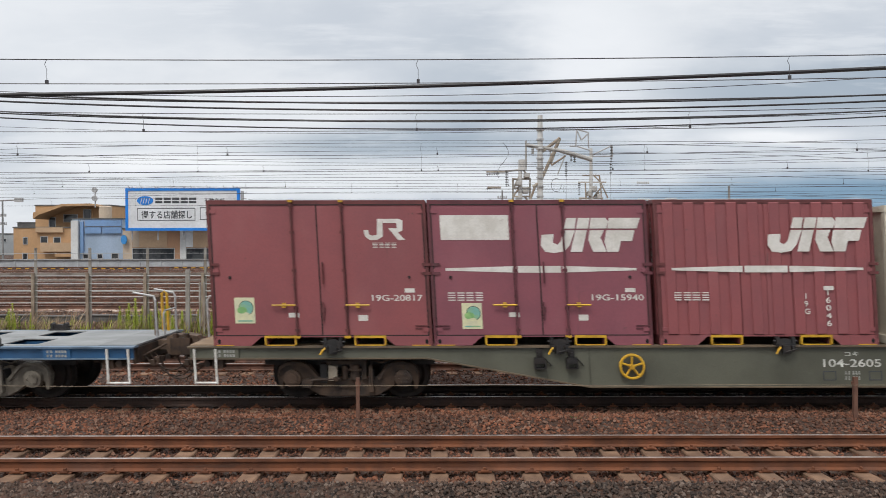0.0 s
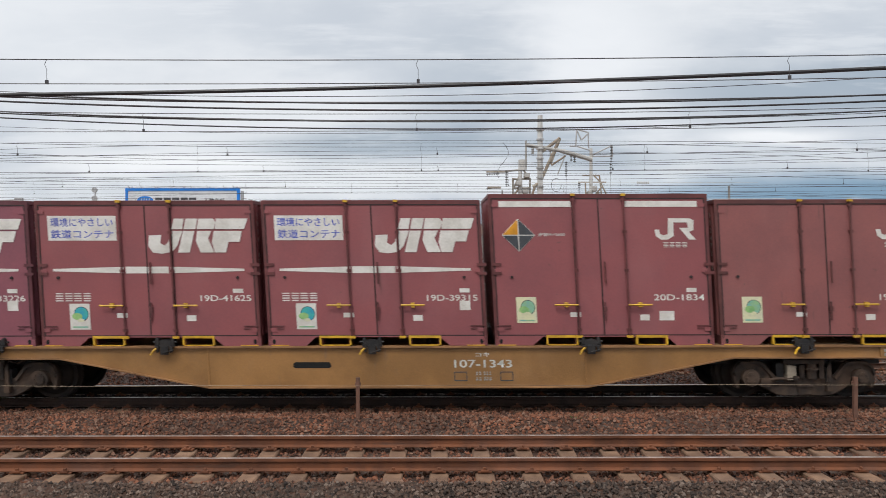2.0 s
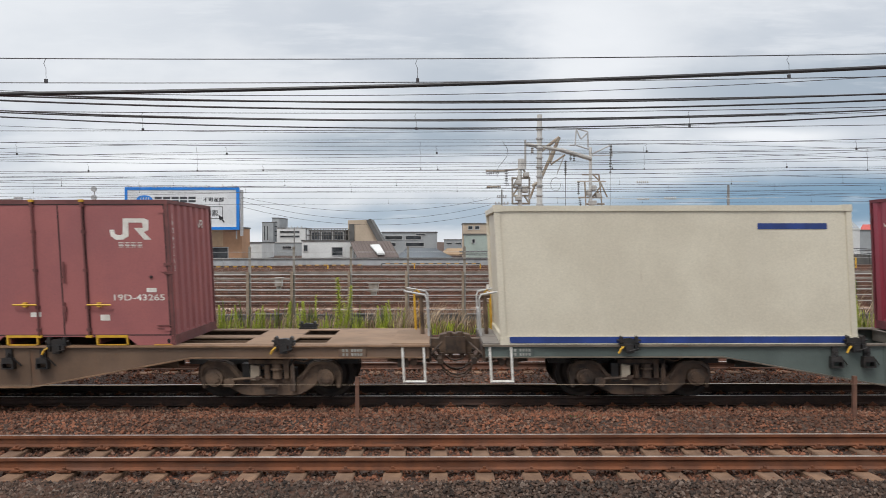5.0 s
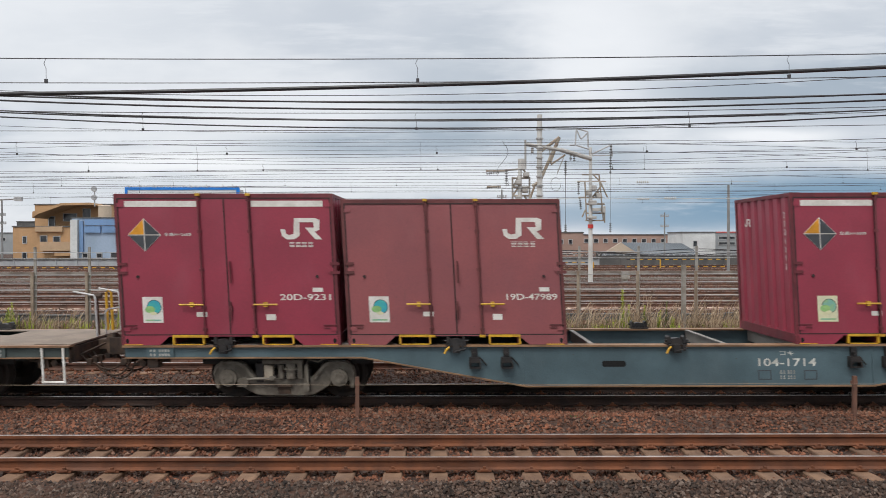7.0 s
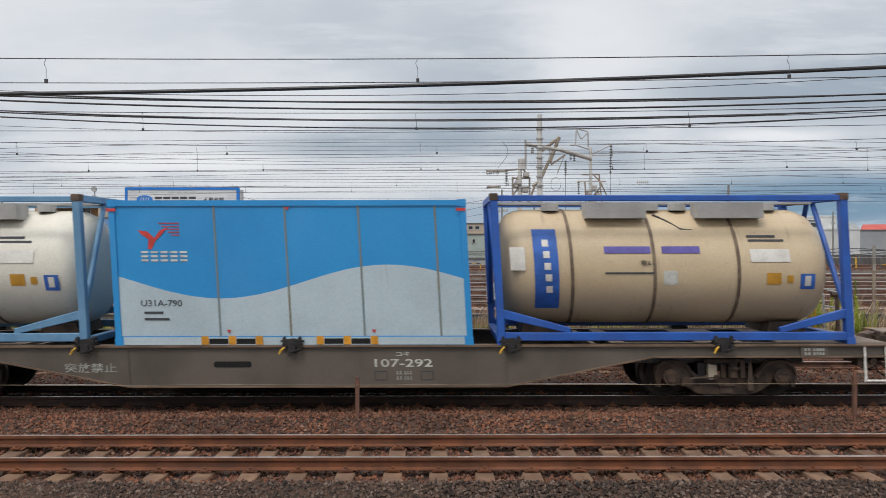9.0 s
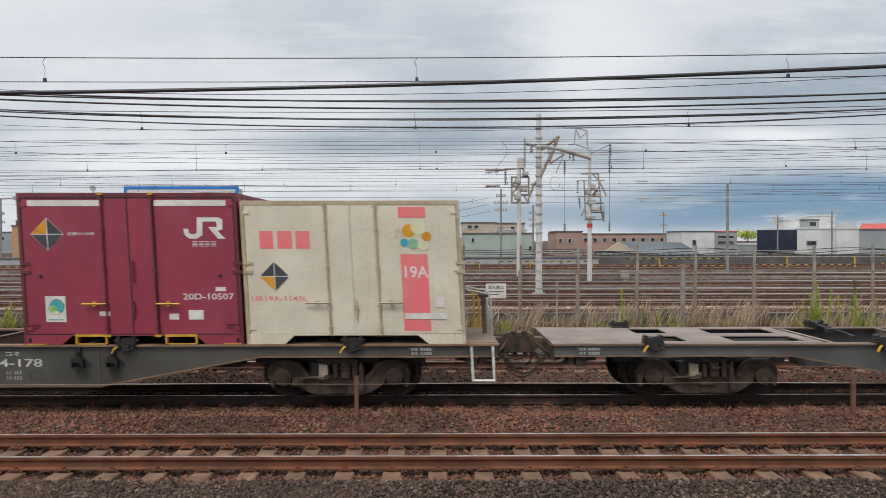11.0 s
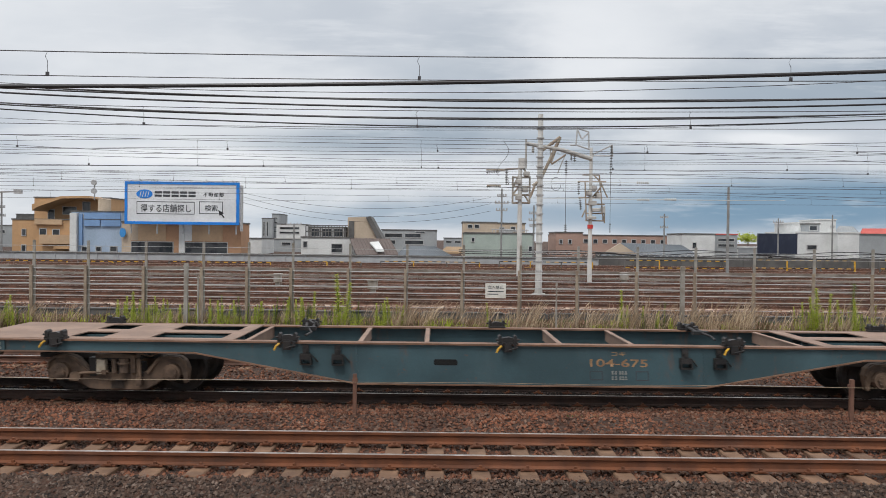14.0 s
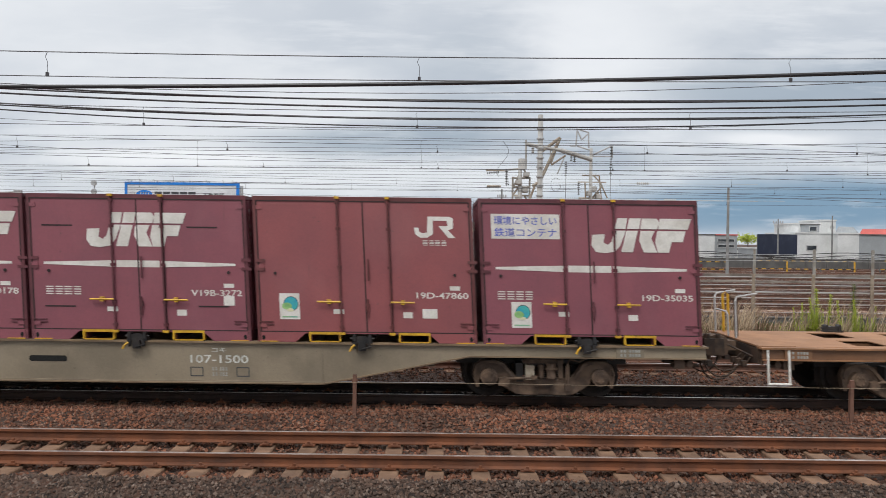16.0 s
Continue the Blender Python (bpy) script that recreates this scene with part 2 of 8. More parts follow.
bogie_grey = surface("bogie_grey", (0.165, 0.145, 0.115), (0.09, 0.075, 0.058), 6.0, 0.6, grime=DIRT, amount=0.35)
bogie_dark = surface("bogie_dark", (0.070, 0.041, 0.025), (0.022, 0.014, 0.010), 4.0, 0.75, grime=(0.05, 0.032, 0.022), amount=0.4)
bogie_rust = surface("bogie_rust", (0.145, 0.093, 0.060), (0.058, 0.036, 0.024), 4.0, 0.75, grime=DIRT, amount=0.3)
bogie_cream = surface("dusty_cream_steel", (0.36, 0.31, 0.24), (0.24, 0.19, 0.14), 5.0, 0.7, grime=DIRT, amount=0.3)
wheel_iron = surface("wheel_iron", (0.012, 0.010, 0.009), (0.03, 0.02, 0.015), 5.0, 0.7)
glass = glazing("window_glass")

stone_brown = stones("ballast_stone", ((0.042, 0.017, 0.009), (0.215, 0.088, 0.047), (0.180, 0.112, 0.080)))
stone_grey = stones("grey_ballast_stone", ((0.018, 0.012, 0.009), (0.112, 0.072, 0.052), (0.165, 0.128, 0.105)))
stone_pale = stones("yard_stone", ((0.06, 0.030, 0.018), (0.20, 0.105, 0.066), (0.27, 0.19, 0.14)))
# greasy stone, its colour taken near black for the shade beneath the wagons
stone_black = stones("shaded_oily_stone", ((0.010, 0.007, 0.006), (0.024, 0.016, 0.012), (0.02, 0.017, 0.015)))
bed_brown = gravel("ballast_bed", ((0.036, 0.017, 0.010), (0.080, 0.038, 0.023), (0.075, 0.05, 0.038)), 0.06)
bed_far = gravel("far_ballast", ((0.14, 0.078, 0.056), (0.40, 0.26, 0.195), (0.56, 0.45, 0.37)), 0.22)
bed_grey = gravel("grey_far_ballast", ((0.17, 0.13, 0.11), (0.43, 0.35, 0.30), (0.56, 0.49, 0.43)), 0.22)
dry_leaf = leafy("dry_grass_blade", (0.22, 0.14, 0.085), (0.62, 0.49, 0.36))
straw_leaf = leafy("dead_stalk", (0.07, 0.042, 0.024), (0.20, 0.125, 0.07))
green_leaf = leafy("weed_leaf", (0.22, 0.30, 0.03), (0.52, 0.55, 0.07))
deep_leaf = leafy("low_plant_leaf", (0.05, 0.10, 0.025), (0.16, 0.17, 0.05))


def wagon_paints(name, base, worn, deck, grime=RUST, amount=0.2):
    """Girder, flange edge and deck of one wagon."""
    return (surface(name + "_girder", base, tuple(c * 0.68 for c in base), 0.8, 0.55, grime=grime, amount=amount + 0.06, streak=(1.6, 1.6, 0.45)),
            surface(name + "_flange", worn, tuple(c * 0.6 for c in worn), 2.0, 0.65, grime=RUST, amount=0.35, streak=(1, 6, 6)),
            surface(name + "_deck", deck, tuple(c * 0.75 for c in deck), 1.5, 0.85, grime=(0.09, 0.06, 0.05), amount=0.3, streak=(1.5, 2.5, 2)))


# ---- building blocks ----


def box(bm, x0, x1, y0, y1, z0, z1):
    v = [bm.verts.new((x, y, z)) for x in (x0, x1) for y in (y0, y1) for z in (z0, z1)]
    for f in ((0, 1, 3, 2), (4, 6, 7, 5), (0, 4, 5, 1), (2, 3, 7, 6), (0, 2, 6, 4), (1, 5, 7, 3)):
        bm.faces.new([v[i] for i in f])
    return v


def prism(bm, outline, y0, y1):
    """An outline in x and z, drawn out from y0 to y1."""
    a = [bm.verts.new((x, y0, z)) for x, z in outline]
    b = [bm.verts.new((x, y1, z)) for x, z in outline]
    n = len(a)
    bm.faces.new(a[::-1])
    bm.faces.new(b)
    for i in range(n):
        bm.faces.new((a[i], a[(i + 1) % n], b[(i + 1) % n], b[i]))


def along(bm, outline, x0, x1):
    """An outline in y and z, drawn out from x0 to x1."""
    a = [bm.verts.new((x0, y, z)) for y, z in outline]
    b = [bm.verts.new((x1, y, z)) for y, z in outline]
    n = len(a)
    bm.faces.new(a)
    bm.faces.new(b[::-1])
    for i in range(n):
        bm.faces.new((a[i], b[i], b[(i + 1) % n], a[(i + 1) % n]))


def rod(bm, p, q, r, n=8, r2=None):
    """A round bar from p to q."""
    p, q = Vector(p), Vector(q)
    m = Matrix.Translation((p + q) / 2) @ (q - p).to_track_quat("Z", "Y").to_matrix().to_4x4()
    bmesh.ops.create_cone(bm, cap_ends=True, segments=n, radius1=r, radius2=r if r2 is None else r2, depth=(q - p).length, matrix=m)


def tube(bm, points, r, n=6):
    """A cable through points."""
    rings = []
    pts = [Vector(p) for p in points]
    for i, p in enumerate(pts):
        d = (pts[min(i + 1, len(pts) - 1)] - pts[max(i - 1, 0)]).normalized()
        side = d.cross(Vector((0, 0, 1)) if abs(d.z) < 0.9 else Vector((1, 0, 0))).normalized()
        up = side.cross(d)
        rings.append([bm.verts.new(p + r * (math.cos(k * math.tau / n) * side + math.sin(k * math.tau / n) * up)) for k in range(n)])
    for a, b in zip(rings, rings[1:]):
        for k in range(n):
            bm.faces.new((a[k], a[(k + 1) % n], b[(k + 1) % n], b[k]))
    bm.faces.new(rings[0][::-1])
    bm.faces.new(rings[-1])


def ring(bm, centre, R, r, n=20, k=6):
    """A hoop about the y axis."""
    rows = []
    for i in range(n):
        a = i * math.tau / n
        rows.append([bm.verts.new((centre[0] + (R + r * math.cos(b)) * math.cos(a), centre[1] + r * math.sin(b),
                                   centre[2] + (R + r * math.cos(b)) * math.sin(a))) for b in [j * math.tau / k for j in range(k)]])
    for i in range(n):
        for j in range(k):
            bm.faces.new((rows[i][j], rows[i][(j + 1) % k], rows[(i + 1) % n][(j + 1) % k], rows[(i + 1) % n][j]))


def finish(bm, name, bevel=0.0):
    bmesh.ops.recalc_face_normals(bm, faces=bm.faces)
    if bevel:
        bmesh.ops.bevel(bm, geom=[e for e in bm.edges if len(e.link_faces) == 2 and e.calc_face_angle() > 0.6], offset=bevel, segments=1, affect="EDGES")
    me = bpy.data.meshes.new(name)
    bm.to_mesh(me)
    bm.free()
    return me


def lathe(bm, profile, n=28):
    """A body of revolution about the y axis, from (radius, y) pairs."""
    rows = [[bm.verts.new((r * math.cos(i * math.tau / n), y, r * math.sin(i * math.tau / n))) for i in range(n)] for r, y in profile]
    for p, q in zip(rows, rows[1:]):
        for i in range(n):
            bm.faces.new((p[i], p[(i + 1) % n], q[(i + 1) % n], q[i]))
    bm.faces.new(rows[0])
    bm.faces.new(rows[-1][::-1])


def pierced(bm, xs, ys, z0, z1, holes):
    """A plate over a grid of cells, with some cells left open."""
    low, high = {}, {}

    def vert(store, i, j, z):
        if (i, j) not in store:
            store[i, j] = bm.verts.new((xs[i], ys[j], z))
        return store[i, j]
    solid = {(i, j) for i in range(len(xs) - 1) for j in range(len(ys) - 1)} - set(holes)
    for i, j in solid:
        bm.faces.new([vert(high, *k, z1) for k in ((i, j), (i + 1, j), (i + 1, j + 1), (i, j + 1))])
        bm.faces.new([vert(low, *k, z0) for k in ((i, j + 1), (i + 1, j + 1), (i + 1, j), (i, j))])
        for near, p, q in (((i, j - 1), (i, j), (i + 1, j)), ((i + 1, j), (i + 1, j), (i + 1, j + 1)), ((i, j + 1), (i + 1, j + 1), (i, j + 1)), ((i - 1, j), (i, j + 1), (i, j))):
            if near not in solid:
                bm.faces.new((vert(low, *p, z0), vert(low, *q, z0), vert(high, *q, z1), vert(high, *p, z1)))


def part(name, shape, material, parent=None, label="", at=None):
    """Links a bmesh or a mesh as one object, under parent if there is one."""
    me = shape if isinstance(shape, bpy.types.Mesh) else finish(shape, name)
    if not me.materials:
        me.materials.append(material)
    ob = new(name, me)
    if me.materials[0] != material:
        ob.material_slots[0].link = "OBJECT"
        ob.material_slots[0].material = material
    ob.parent = parent
    if at is not None:
        ob.matrix_basis = at
    return tagged(ob, label)


def thing(name, m, label, category, group=""):
    ob = new(name)
    ob.empty_display_size = 0.2
    ob.matrix_basis = m
    return tagged(ob, label, category, group)


STORE = {}


def stored(key, build, bevel=0.0):
    """One mesh for all alike parts."""
    if key not in STORE:
        bm = bmesh.new()
        build(bm)
        STORE[key] = finish(bm, str(key if isinstance(key, str) else key[0]), bevel)
    return STORE[key]


def letters(text, width, height):
    """Writing as a flat mesh that faces -y, centred, of the size given."""
    key = ("letters", text, width, height)
    if key not in STORE:
        data = bpy.data.curves.new("letters", "FONT")
        data.body, data.resolution_u, data.offset = text, 3, 0.012
        ob = new("letters", data)
        bpy.context.view_layer.update()
        me = bpy.data.meshes.new_from_object(ob.evaluated_get(bpy.context.evaluated_depsgraph_get()))
        bpy.data.objects.remove(ob)
        co = np.array([v.co for v in me.vertices])
        lo, hi = co.min(0), co.max(0)
        sx, sz = width / (hi[0] - lo[0]), height / (hi[1] - lo[1])
        for v in me.vertices:
            x, y = v.co.x, v.co.y
            v.co = ((x - (lo[0] + hi[0]) / 2) * sx, 0, (y - (lo[1] + hi[1]) / 2) * sz)
        me.materials.clear()
        STORE[key] = me
    return STORE[key]


def plate(bm, outline, y=0.0, t=0.003):
    """A thin sheet in x and z that stands proud of y towards the viewer."""
    prism(bm, outline, y - t, y)


def rect(x0, x1, z0, z1):
    return [(x0, z0), (x1, z0), (x1, z1), (x0, z1)]


def disc(cx, cz, r, n=16, squash=1.0):
    return [(cx + r * math.cos(i * math.tau / n), cz + squash * r * math.sin(i * math.tau / n)) for i in range(n)]

# ---- the train: wagons ----
NEAR = -1.225        # side that faces the viewer, from the track's middle
train = []           # things that roll, with their place along the train
wheelsets = []       # axles that turn


def girder(bm, kink, y0, y1):
    prism(bm, [(-9.72, 0.97), (-9.72, 0.80), (-5.7, 0.80), (-kink, 0.306), (kink, 0.306), (5.7, 0.80), (9.72, 0.80), (9.72, 0.97)], y0, y1)


def flange(bm, kink, y0, y1):
    box(bm, -9.75, 9.75, y0, y1, 0.97, 1.0)


def foot(bm, kink, y0, y1):
    path = [(-9.72, 0.80), (-5.7, 0.80), (-kink, 0.306), (kink, 0.306), (5.7, 0.80), (9.72, 0.80)]
    prism(bm, path + [(x, z - 0.022) for x, z in path[::-1]], y0, y1)


def rib(bm):
    box(bm, -0.012, 0.012, NEAR - 0.01, NEAR + 0.06, 0.32, 0.965)


def end_deck(bm, s):
    """Plate over a bogie, with the holes left open; s: +1 or -1 for the end."""
    xs = [s * x for x in (5.05, 5.3, 6.55, 7.35, 7.95, 9.74)][::s]
    cols = range(5) if s > 0 else range(4, -1, -1)
    order = {k: i for i, k in enumerate(cols)}
    pierced(bm, xs, (-1.14, -0.94, -0.2, 0.2, 0.94, 1.14), 0.985, 1.004, [(order[k], j) for k in (1, 3) for j in (1, 3)])


def platform_deck(bm, s):
    box(bm, min(s * 9.1, s * 9.74), max(s * 9.1, s * 9.74), -1.14, 1.14, 1.006, 1.014)


def cross_beam(bm):
    box(bm, -0.012, 0.012, -1.14, 1.14, 0.76, 0.975)
    box(bm, -0.04, 0.04, -1.14, 1.14, 0.967, 0.985)


def centre_sill(bm):
    for y in (-0.22, 0.18):
        box(bm, -5.1, 5.1, y, y + 0.04, 0.45, 0.80)
        box(bm, -9.5, -5.1, y, y + 0.04, 0.62, 0.95)
        box(bm, 5.1, 9.5, y, y + 0.04, 0.62, 0.95)


def clamp(bm):
    """Container fastener on the edge of the deck: seat, two cheeks, locking head and the pins below."""
    box(bm, -0.17, 0.17, -0.07, 0.13, 0.0, 0.03)
    for x in (-0.16, 0.10):
        prism(bm, [(x, 0.02), (x + 0.06, 0.02), (x + 0.055, 0.13), (x + 0.03, 0.155), (x + 0.005, 0.13)], -0.07, 0.09)
    prism(bm, [(-0.10, 0.03), (0.10, 0.03), (0.09, 0.10), (0.03, 0.12), (-0.09, 0.105)], -0.055, 0.07)
    rod(bm, (-0.20, -0.03, 0.075), (0.20, -0.03, 0.075), 0.018, 8)
    for x in (-0.12, 0.11):
        prism(bm, [(x - 0.03, 0.01), (x + 0.03, 0.01), (x + 0.02, -0.09), (x - 0.01, -0.10)], -0.10, -0.055)
    box(bm, -0.07, 0.06, -0.095, -0.055, -0.13, 0.01)
    rod(bm, (-0.02, -0.11, -0.10), (0.16, -0.11, -0.05), 0.012, 6)


def swing_link(bm):
    """Linkage of a fastener between the two sides of the deck."""
    rod(bm, (0.0, 0.55, 0.02), (-0.05, 1.08, 0.08), 0.03, 8)
    rod(bm, (0.12, 0.62, 0.02), (0.10, 1.08, 0.06), 0.022, 8)
    box(bm, -0.10, 0.20, 0.50, 0.62, -0.02, 0.05)
    tube(bm, [(0.05, 0.55, 0.03), (0.16, 0.25, -0.02), (0.10, -0.1, -0.04)], 0.02, 6)


def link_block(bm):
    prism(bm, [(-0.12, 0.0), (0.12, 0.0), (0.10, 0.10), (0.02, 0.08), (-0.06, 0.14), (-0.11, 0.1)], 0.95, 1.08)


def lever(bm):
    tube(bm, [(-0.12, -0.13, -0.02), (-0.17, -0.15, -0.06), (-0.21, -0.16, -0.13)], 0.018, 6)


def bracket(bm):
    """Small fitting under the flange: hanger, bolt head, open-mouthed box and a slanting stay."""
    box(bm, -0.05, 0.05, NEAR - 0.05, NEAR, 0.80, 0.95)
    rod(bm, (0, NEAR - 0.10, 0.86), (0, NEAR - 0.02, 0.86), 0.03, 8)
    prism(bm, [(-0.09, 0.80), (0.08, 0.80), (0.10, 0.71), (-0.10, 0.71)], NEAR - 0.11, NEAR)
    for x in (-0.10, 0.075):
        box(bm, x, x + 0.025, NEAR - 0.12, NEAR, 0.63, 0.71)
    box(bm, -0.10, 0.10, NEAR - 0.12, NEAR, 0.615, 0.635)
    rod(bm, (0.08, NEAR - 0.06, 0.80), (0.20, NEAR - 0.03, 0.66), 0.013, 6)


def side_frame(bm):
    """Cast frame: two humped ends with open pedestals, joined by a low deep beam."""
    half = [(0.40, 0.41), (0.48, 0.44), (0.56, 0.52), (0.66, 0.65), (0.76, 0.70), (0.90, 0.715), (1.08, 0.70), (1.18, 0.63), (1.225, 0.50), (1.21, 0.36), (1.18, 0.23),
            (1.12, 0.23), (1.11, 0.37), (0.80, 0.37), (0.79, 0.30), (0.66, 0.21), (0.50, 0.125), (0.36, 0.105)]
    prism(bm, [(-x, z) for x, z in half[::-1]] + half, -0.07, 0.07)


def frame_rim(bm):
    """Raised edge that follows one hump of the side frame."""
    path = [(0.50, 0.43), (0.58, 0.53), (0.68, 0.65), (0.77, 0.69), (0.90, 0.705), (1.07, 0.69), (1.17, 0.62), (1.21, 0.50)]
    inner = [(x + (0.03 if x < 0.8 else -0.02 if x > 1.0 else 0), z - 0.045) for x, z in path]
    prism(bm, path + inner[::-1], -0.11, -0.06)


def wear_slot(bm):
    box(bm, -0.12, 0.10, -0.085, -0.06, 0.14, 0.27)
    box(bm, -0.16, 0.14, -0.12, -0.06, 0.27, 0.30)


def arched_pipe(bm):
    """Air pipe bent over one end of the frame."""
    tube(bm, [(0.36, -1.12, 0.30), (0.38, -1.13, 0.62), (0.44, -1.13, 0.74), (0.60, -1.12, 0.70), (0.76, -1.12, 0.775), (1.05, -1.12, 0.775), (1.18, -1.10, 0.74)], 0.016, 6)
    box(bm, 0.34, 0.43, -1.15, -1.05, 0.20, 0.33)
    box(bm, 0.385, 0.425, -1.14, -1.10, 0.33, 0.66)


def axle_box(bm):
    rod(bm, (0, -0.17, 0), (0, 0.05, 0), 0.15, 14)
    rod(bm, (0, -0.20, 0), (0, -0.17, 0), 0.10, 12)
    for k in range(6):
        a = k * math.tau / 6
        rod(bm, (0.07 * math.cos(a), -0.215, 0.07 * math.sin(a)), (0.07 * math.cos(a), -0.19, 0.07 * math.sin(a)), 0.015, 6)


def spring(bm):
    for k in range(6):
        rod(bm, (0, 0, 0.035 * k + 0.01), (0, 0, 0.035 * k + 0.032), 0.075 if k % 2 else 0.066, 12)


def bolster(bm):
    box(bm, -0.33, 0.33, -1.0, 1.0, 0.60, 0.76)
    box(bm, -0.48, -0.36, -1.06, -0.86, 0.34, 0.66)
    box(bm, 0.36, 0.44, -1.06, -0.86, 0.34, 0.58)
    box(bm, -0.48, -0.36, 0.86, 1.06, 0.34, 0.66)
    for y in (-0.7, 0.62):
        box(bm, -1.5, 1.5, y, y + 0.08, 0.60, 0.68)


def brake_rod(bm):
    tube(bm, [(-0.72, -1.12, 0.38), (-0.55, -1.12, 0.405), (-0.13, -1.12, 0.425)], 0.026, 8)
    prism(bm, [(-0.80, 0.28), (-0.64, 0.27), (-0.60, 0.36), (-0.66, 0.43), (-0.78, 0.41)], -1.15, -1.06)
    rod(bm, (-0.20, -1.16, 0.425), (-0.20, -1.05, 0.425), 0.045, 8)


def damper(bm):
    rod(bm, (-0.05, -1.06, 0.41), (-0.05, -1.06, 0.64), 0.05, 10)
    rod(bm, (0.12, -1.06, 0.41), (0.12, -1.06, 0.66), 0.085, 12)
    rod(bm, (0.12, -1.06, 0.56), (0.12, -1.06, 0.59), 0.12, 12)


def hanger(bm):
    box(bm, 0.24, 0.32, -1.10, -0.98, 0.41, 0.72)
    box(bm, -0.36, 0.34, -1.08, -0.95, 0.66, 0.73)


def brake_shoe(bm):
    prism(bm, [(0.50, 0.28), (0.56, 0.26), (0.63, 0.55), (0.55, 0.60)], -0.66, -0.5)


def slack_box(bm):
    prism(bm, [(-0.33, 0.39), (-0.18, 0.39), (-0.175, 0.63), (-0.32, 0.65)], -1.14, -1.02)


def wheelset_shape(bm):
    """Axle with two wheels about the y axis: tread, flange, dished web and hub."""
    side = [(0.07, 0.98), (0.075, 0.72), (0.14, 0.70), (0.16, 0.63), (0.30, 0.58), (0.36, 0.625), (0.425, 0.625), (0.432, 0.50), (0.46, 0.485), (0.455, 0.465), (0.37, 0.47), (0.28, 0.53), (0.16, 0.50), (0.08, 0.46)]
    lathe(bm, [(r, -y) for r, y in side] + side[::-1])


def coupler(bm):
    """Knuckle coupler head on its shank."""
    prism(bm, [(9.5, 0.80), (9.9, 0.80), (9.93, 0.70), (10.12, 0.68), (10.26, 0.74), (10.27, 1.04), (10.12, 1.08), (9.93, 1.04), (9.9, 0.97), (9.5, 0.97)], -0.17, 0.13)


def knuckle(bm):
    box(bm, 10.02, 10.21, -0.30, -0.15, 0.72, 1.02)
    rod(bm, (10.1, -0.22, 0.64), (10.1, -0.22, 1.10), 0.05, 10)
    box(bm, 9.9, 9.99, -0.24, 0.2, 0.64, 0.72)


def draw_gear(bm):
    box(bm, 9.66, 9.76, -1.12, 1.12, 0.70, 0.965)
    box(bm, 9.5, 9.7, -0.5, -0.3, 0.62, 0.98)
    box(bm, 9.5, 9.7, 0.3, 0.5, 0.62, 0.98)
    rod(bm, (9.7, -1.05, 0.76), (9.95, -0.3, 0.92), 0.02, 6)
    rod(bm, (9.72, -1.18, 0.70), (9.72, -1.18, 0.92), 0.022, 6)
    rod(bm, (9.45, -1.20, 0.70), (9.45, -0.9, 0.70), 0.06, 8)
    box(bm, 9.18, 9.36, -1.21, -1.0, 0.62, 0.78)
    rod(bm, (9.0, -1.12, 0.74), (9.62, -1.12, 0.66), 0.03, 8)


def hose(bm, k):
    y, sag = ((-0.62, 0.24), (-0.40, 0.33), (0.38, 0.30), (0.62, 0.16), (-0.85, 0.10))[k]
    tube(bm, [(9.62, y, 0.80), (9.78, y, 0.77), (9.88, y, 0.64), (9.97, y * 0.97, 0.80 - sag - 0.06), (10.08, y * 0.94, 0.72 - sag - 0.07), (10.2, y * 0.9, 0.70 - sag - 0.08)], 0.016, 6)
    box(bm, 9.86, 9.94, y - 0.05, y + 0.05, 0.62, 0.72)


def step_ladder(bm):
    for x in (9.28, 9.64):
        rod(bm, (x, NEAR - 0.03, 0.96), (x, NEAR - 0.03, 0.38), 0.022, 8)
    rod(bm, (9.26, NEAR - 0.03, 0.38), (9.66, NEAR - 0.03, 0.38), 0.022, 8)


def handrail(bm, y):
    tube(bm, [(9.72, y, 1.0), (9.72, y, 1.70), (9.68, y + 0.03, 1.77), (9.3, y + 0.04, 1.84)], 0.02, 6)


def cross_rail(bm):
    tube(bm, [(9.72, 0.28, 1.0), (9.72, 0.28, 1.42), (9.72, 0.36, 1.47), (9.72, 0.9, 1.47)], 0.018, 6)


def yellow_post(bm):
    tube(bm, [(9.45, 0.98, 1.0), (9.45, 0.98, 1.75), (9.5, 0.98, 1.80), (9.55, 0.98, 1.75), (9.55, 0.98, 1.0)], 0.026, 6)


def brake_post(bm):
    rod(bm, (9.6, 0.2, 1.0), (9.6, 0.2, 1.72), 0.04, 8)
    rod(bm, (9.5, 0.2, 1.74), (9.7, 0.2, 1.74), 0.05, 8)


def hand_wheel(bm):
    ring(bm, (0, 0, 0), 0.20, 0.024)
    for k in range(5):
        a = k * math.tau / 5 + 0.3
        rod(bm, (0, 0.01, 0), (0.2 * math.cos(a), 0, 0.2 * math.sin(a)), 0.02, 6)
    rod(bm, (0, -0.03, 0), (0, 0.12, 0), 0.045, 10)


def data_frame(bm):
    """An outlined field for small data."""
    pierced(bm, (-0.11, -0.095, 0.095, 0.11), (0.0, 0.015, 0.145, 0.16), 0.0, 0.003, [(1, 1)])
    for v in bm.verts:
        v.co = (v.co.x, NEAR - 0.001 - v.co.z, v.co.y)


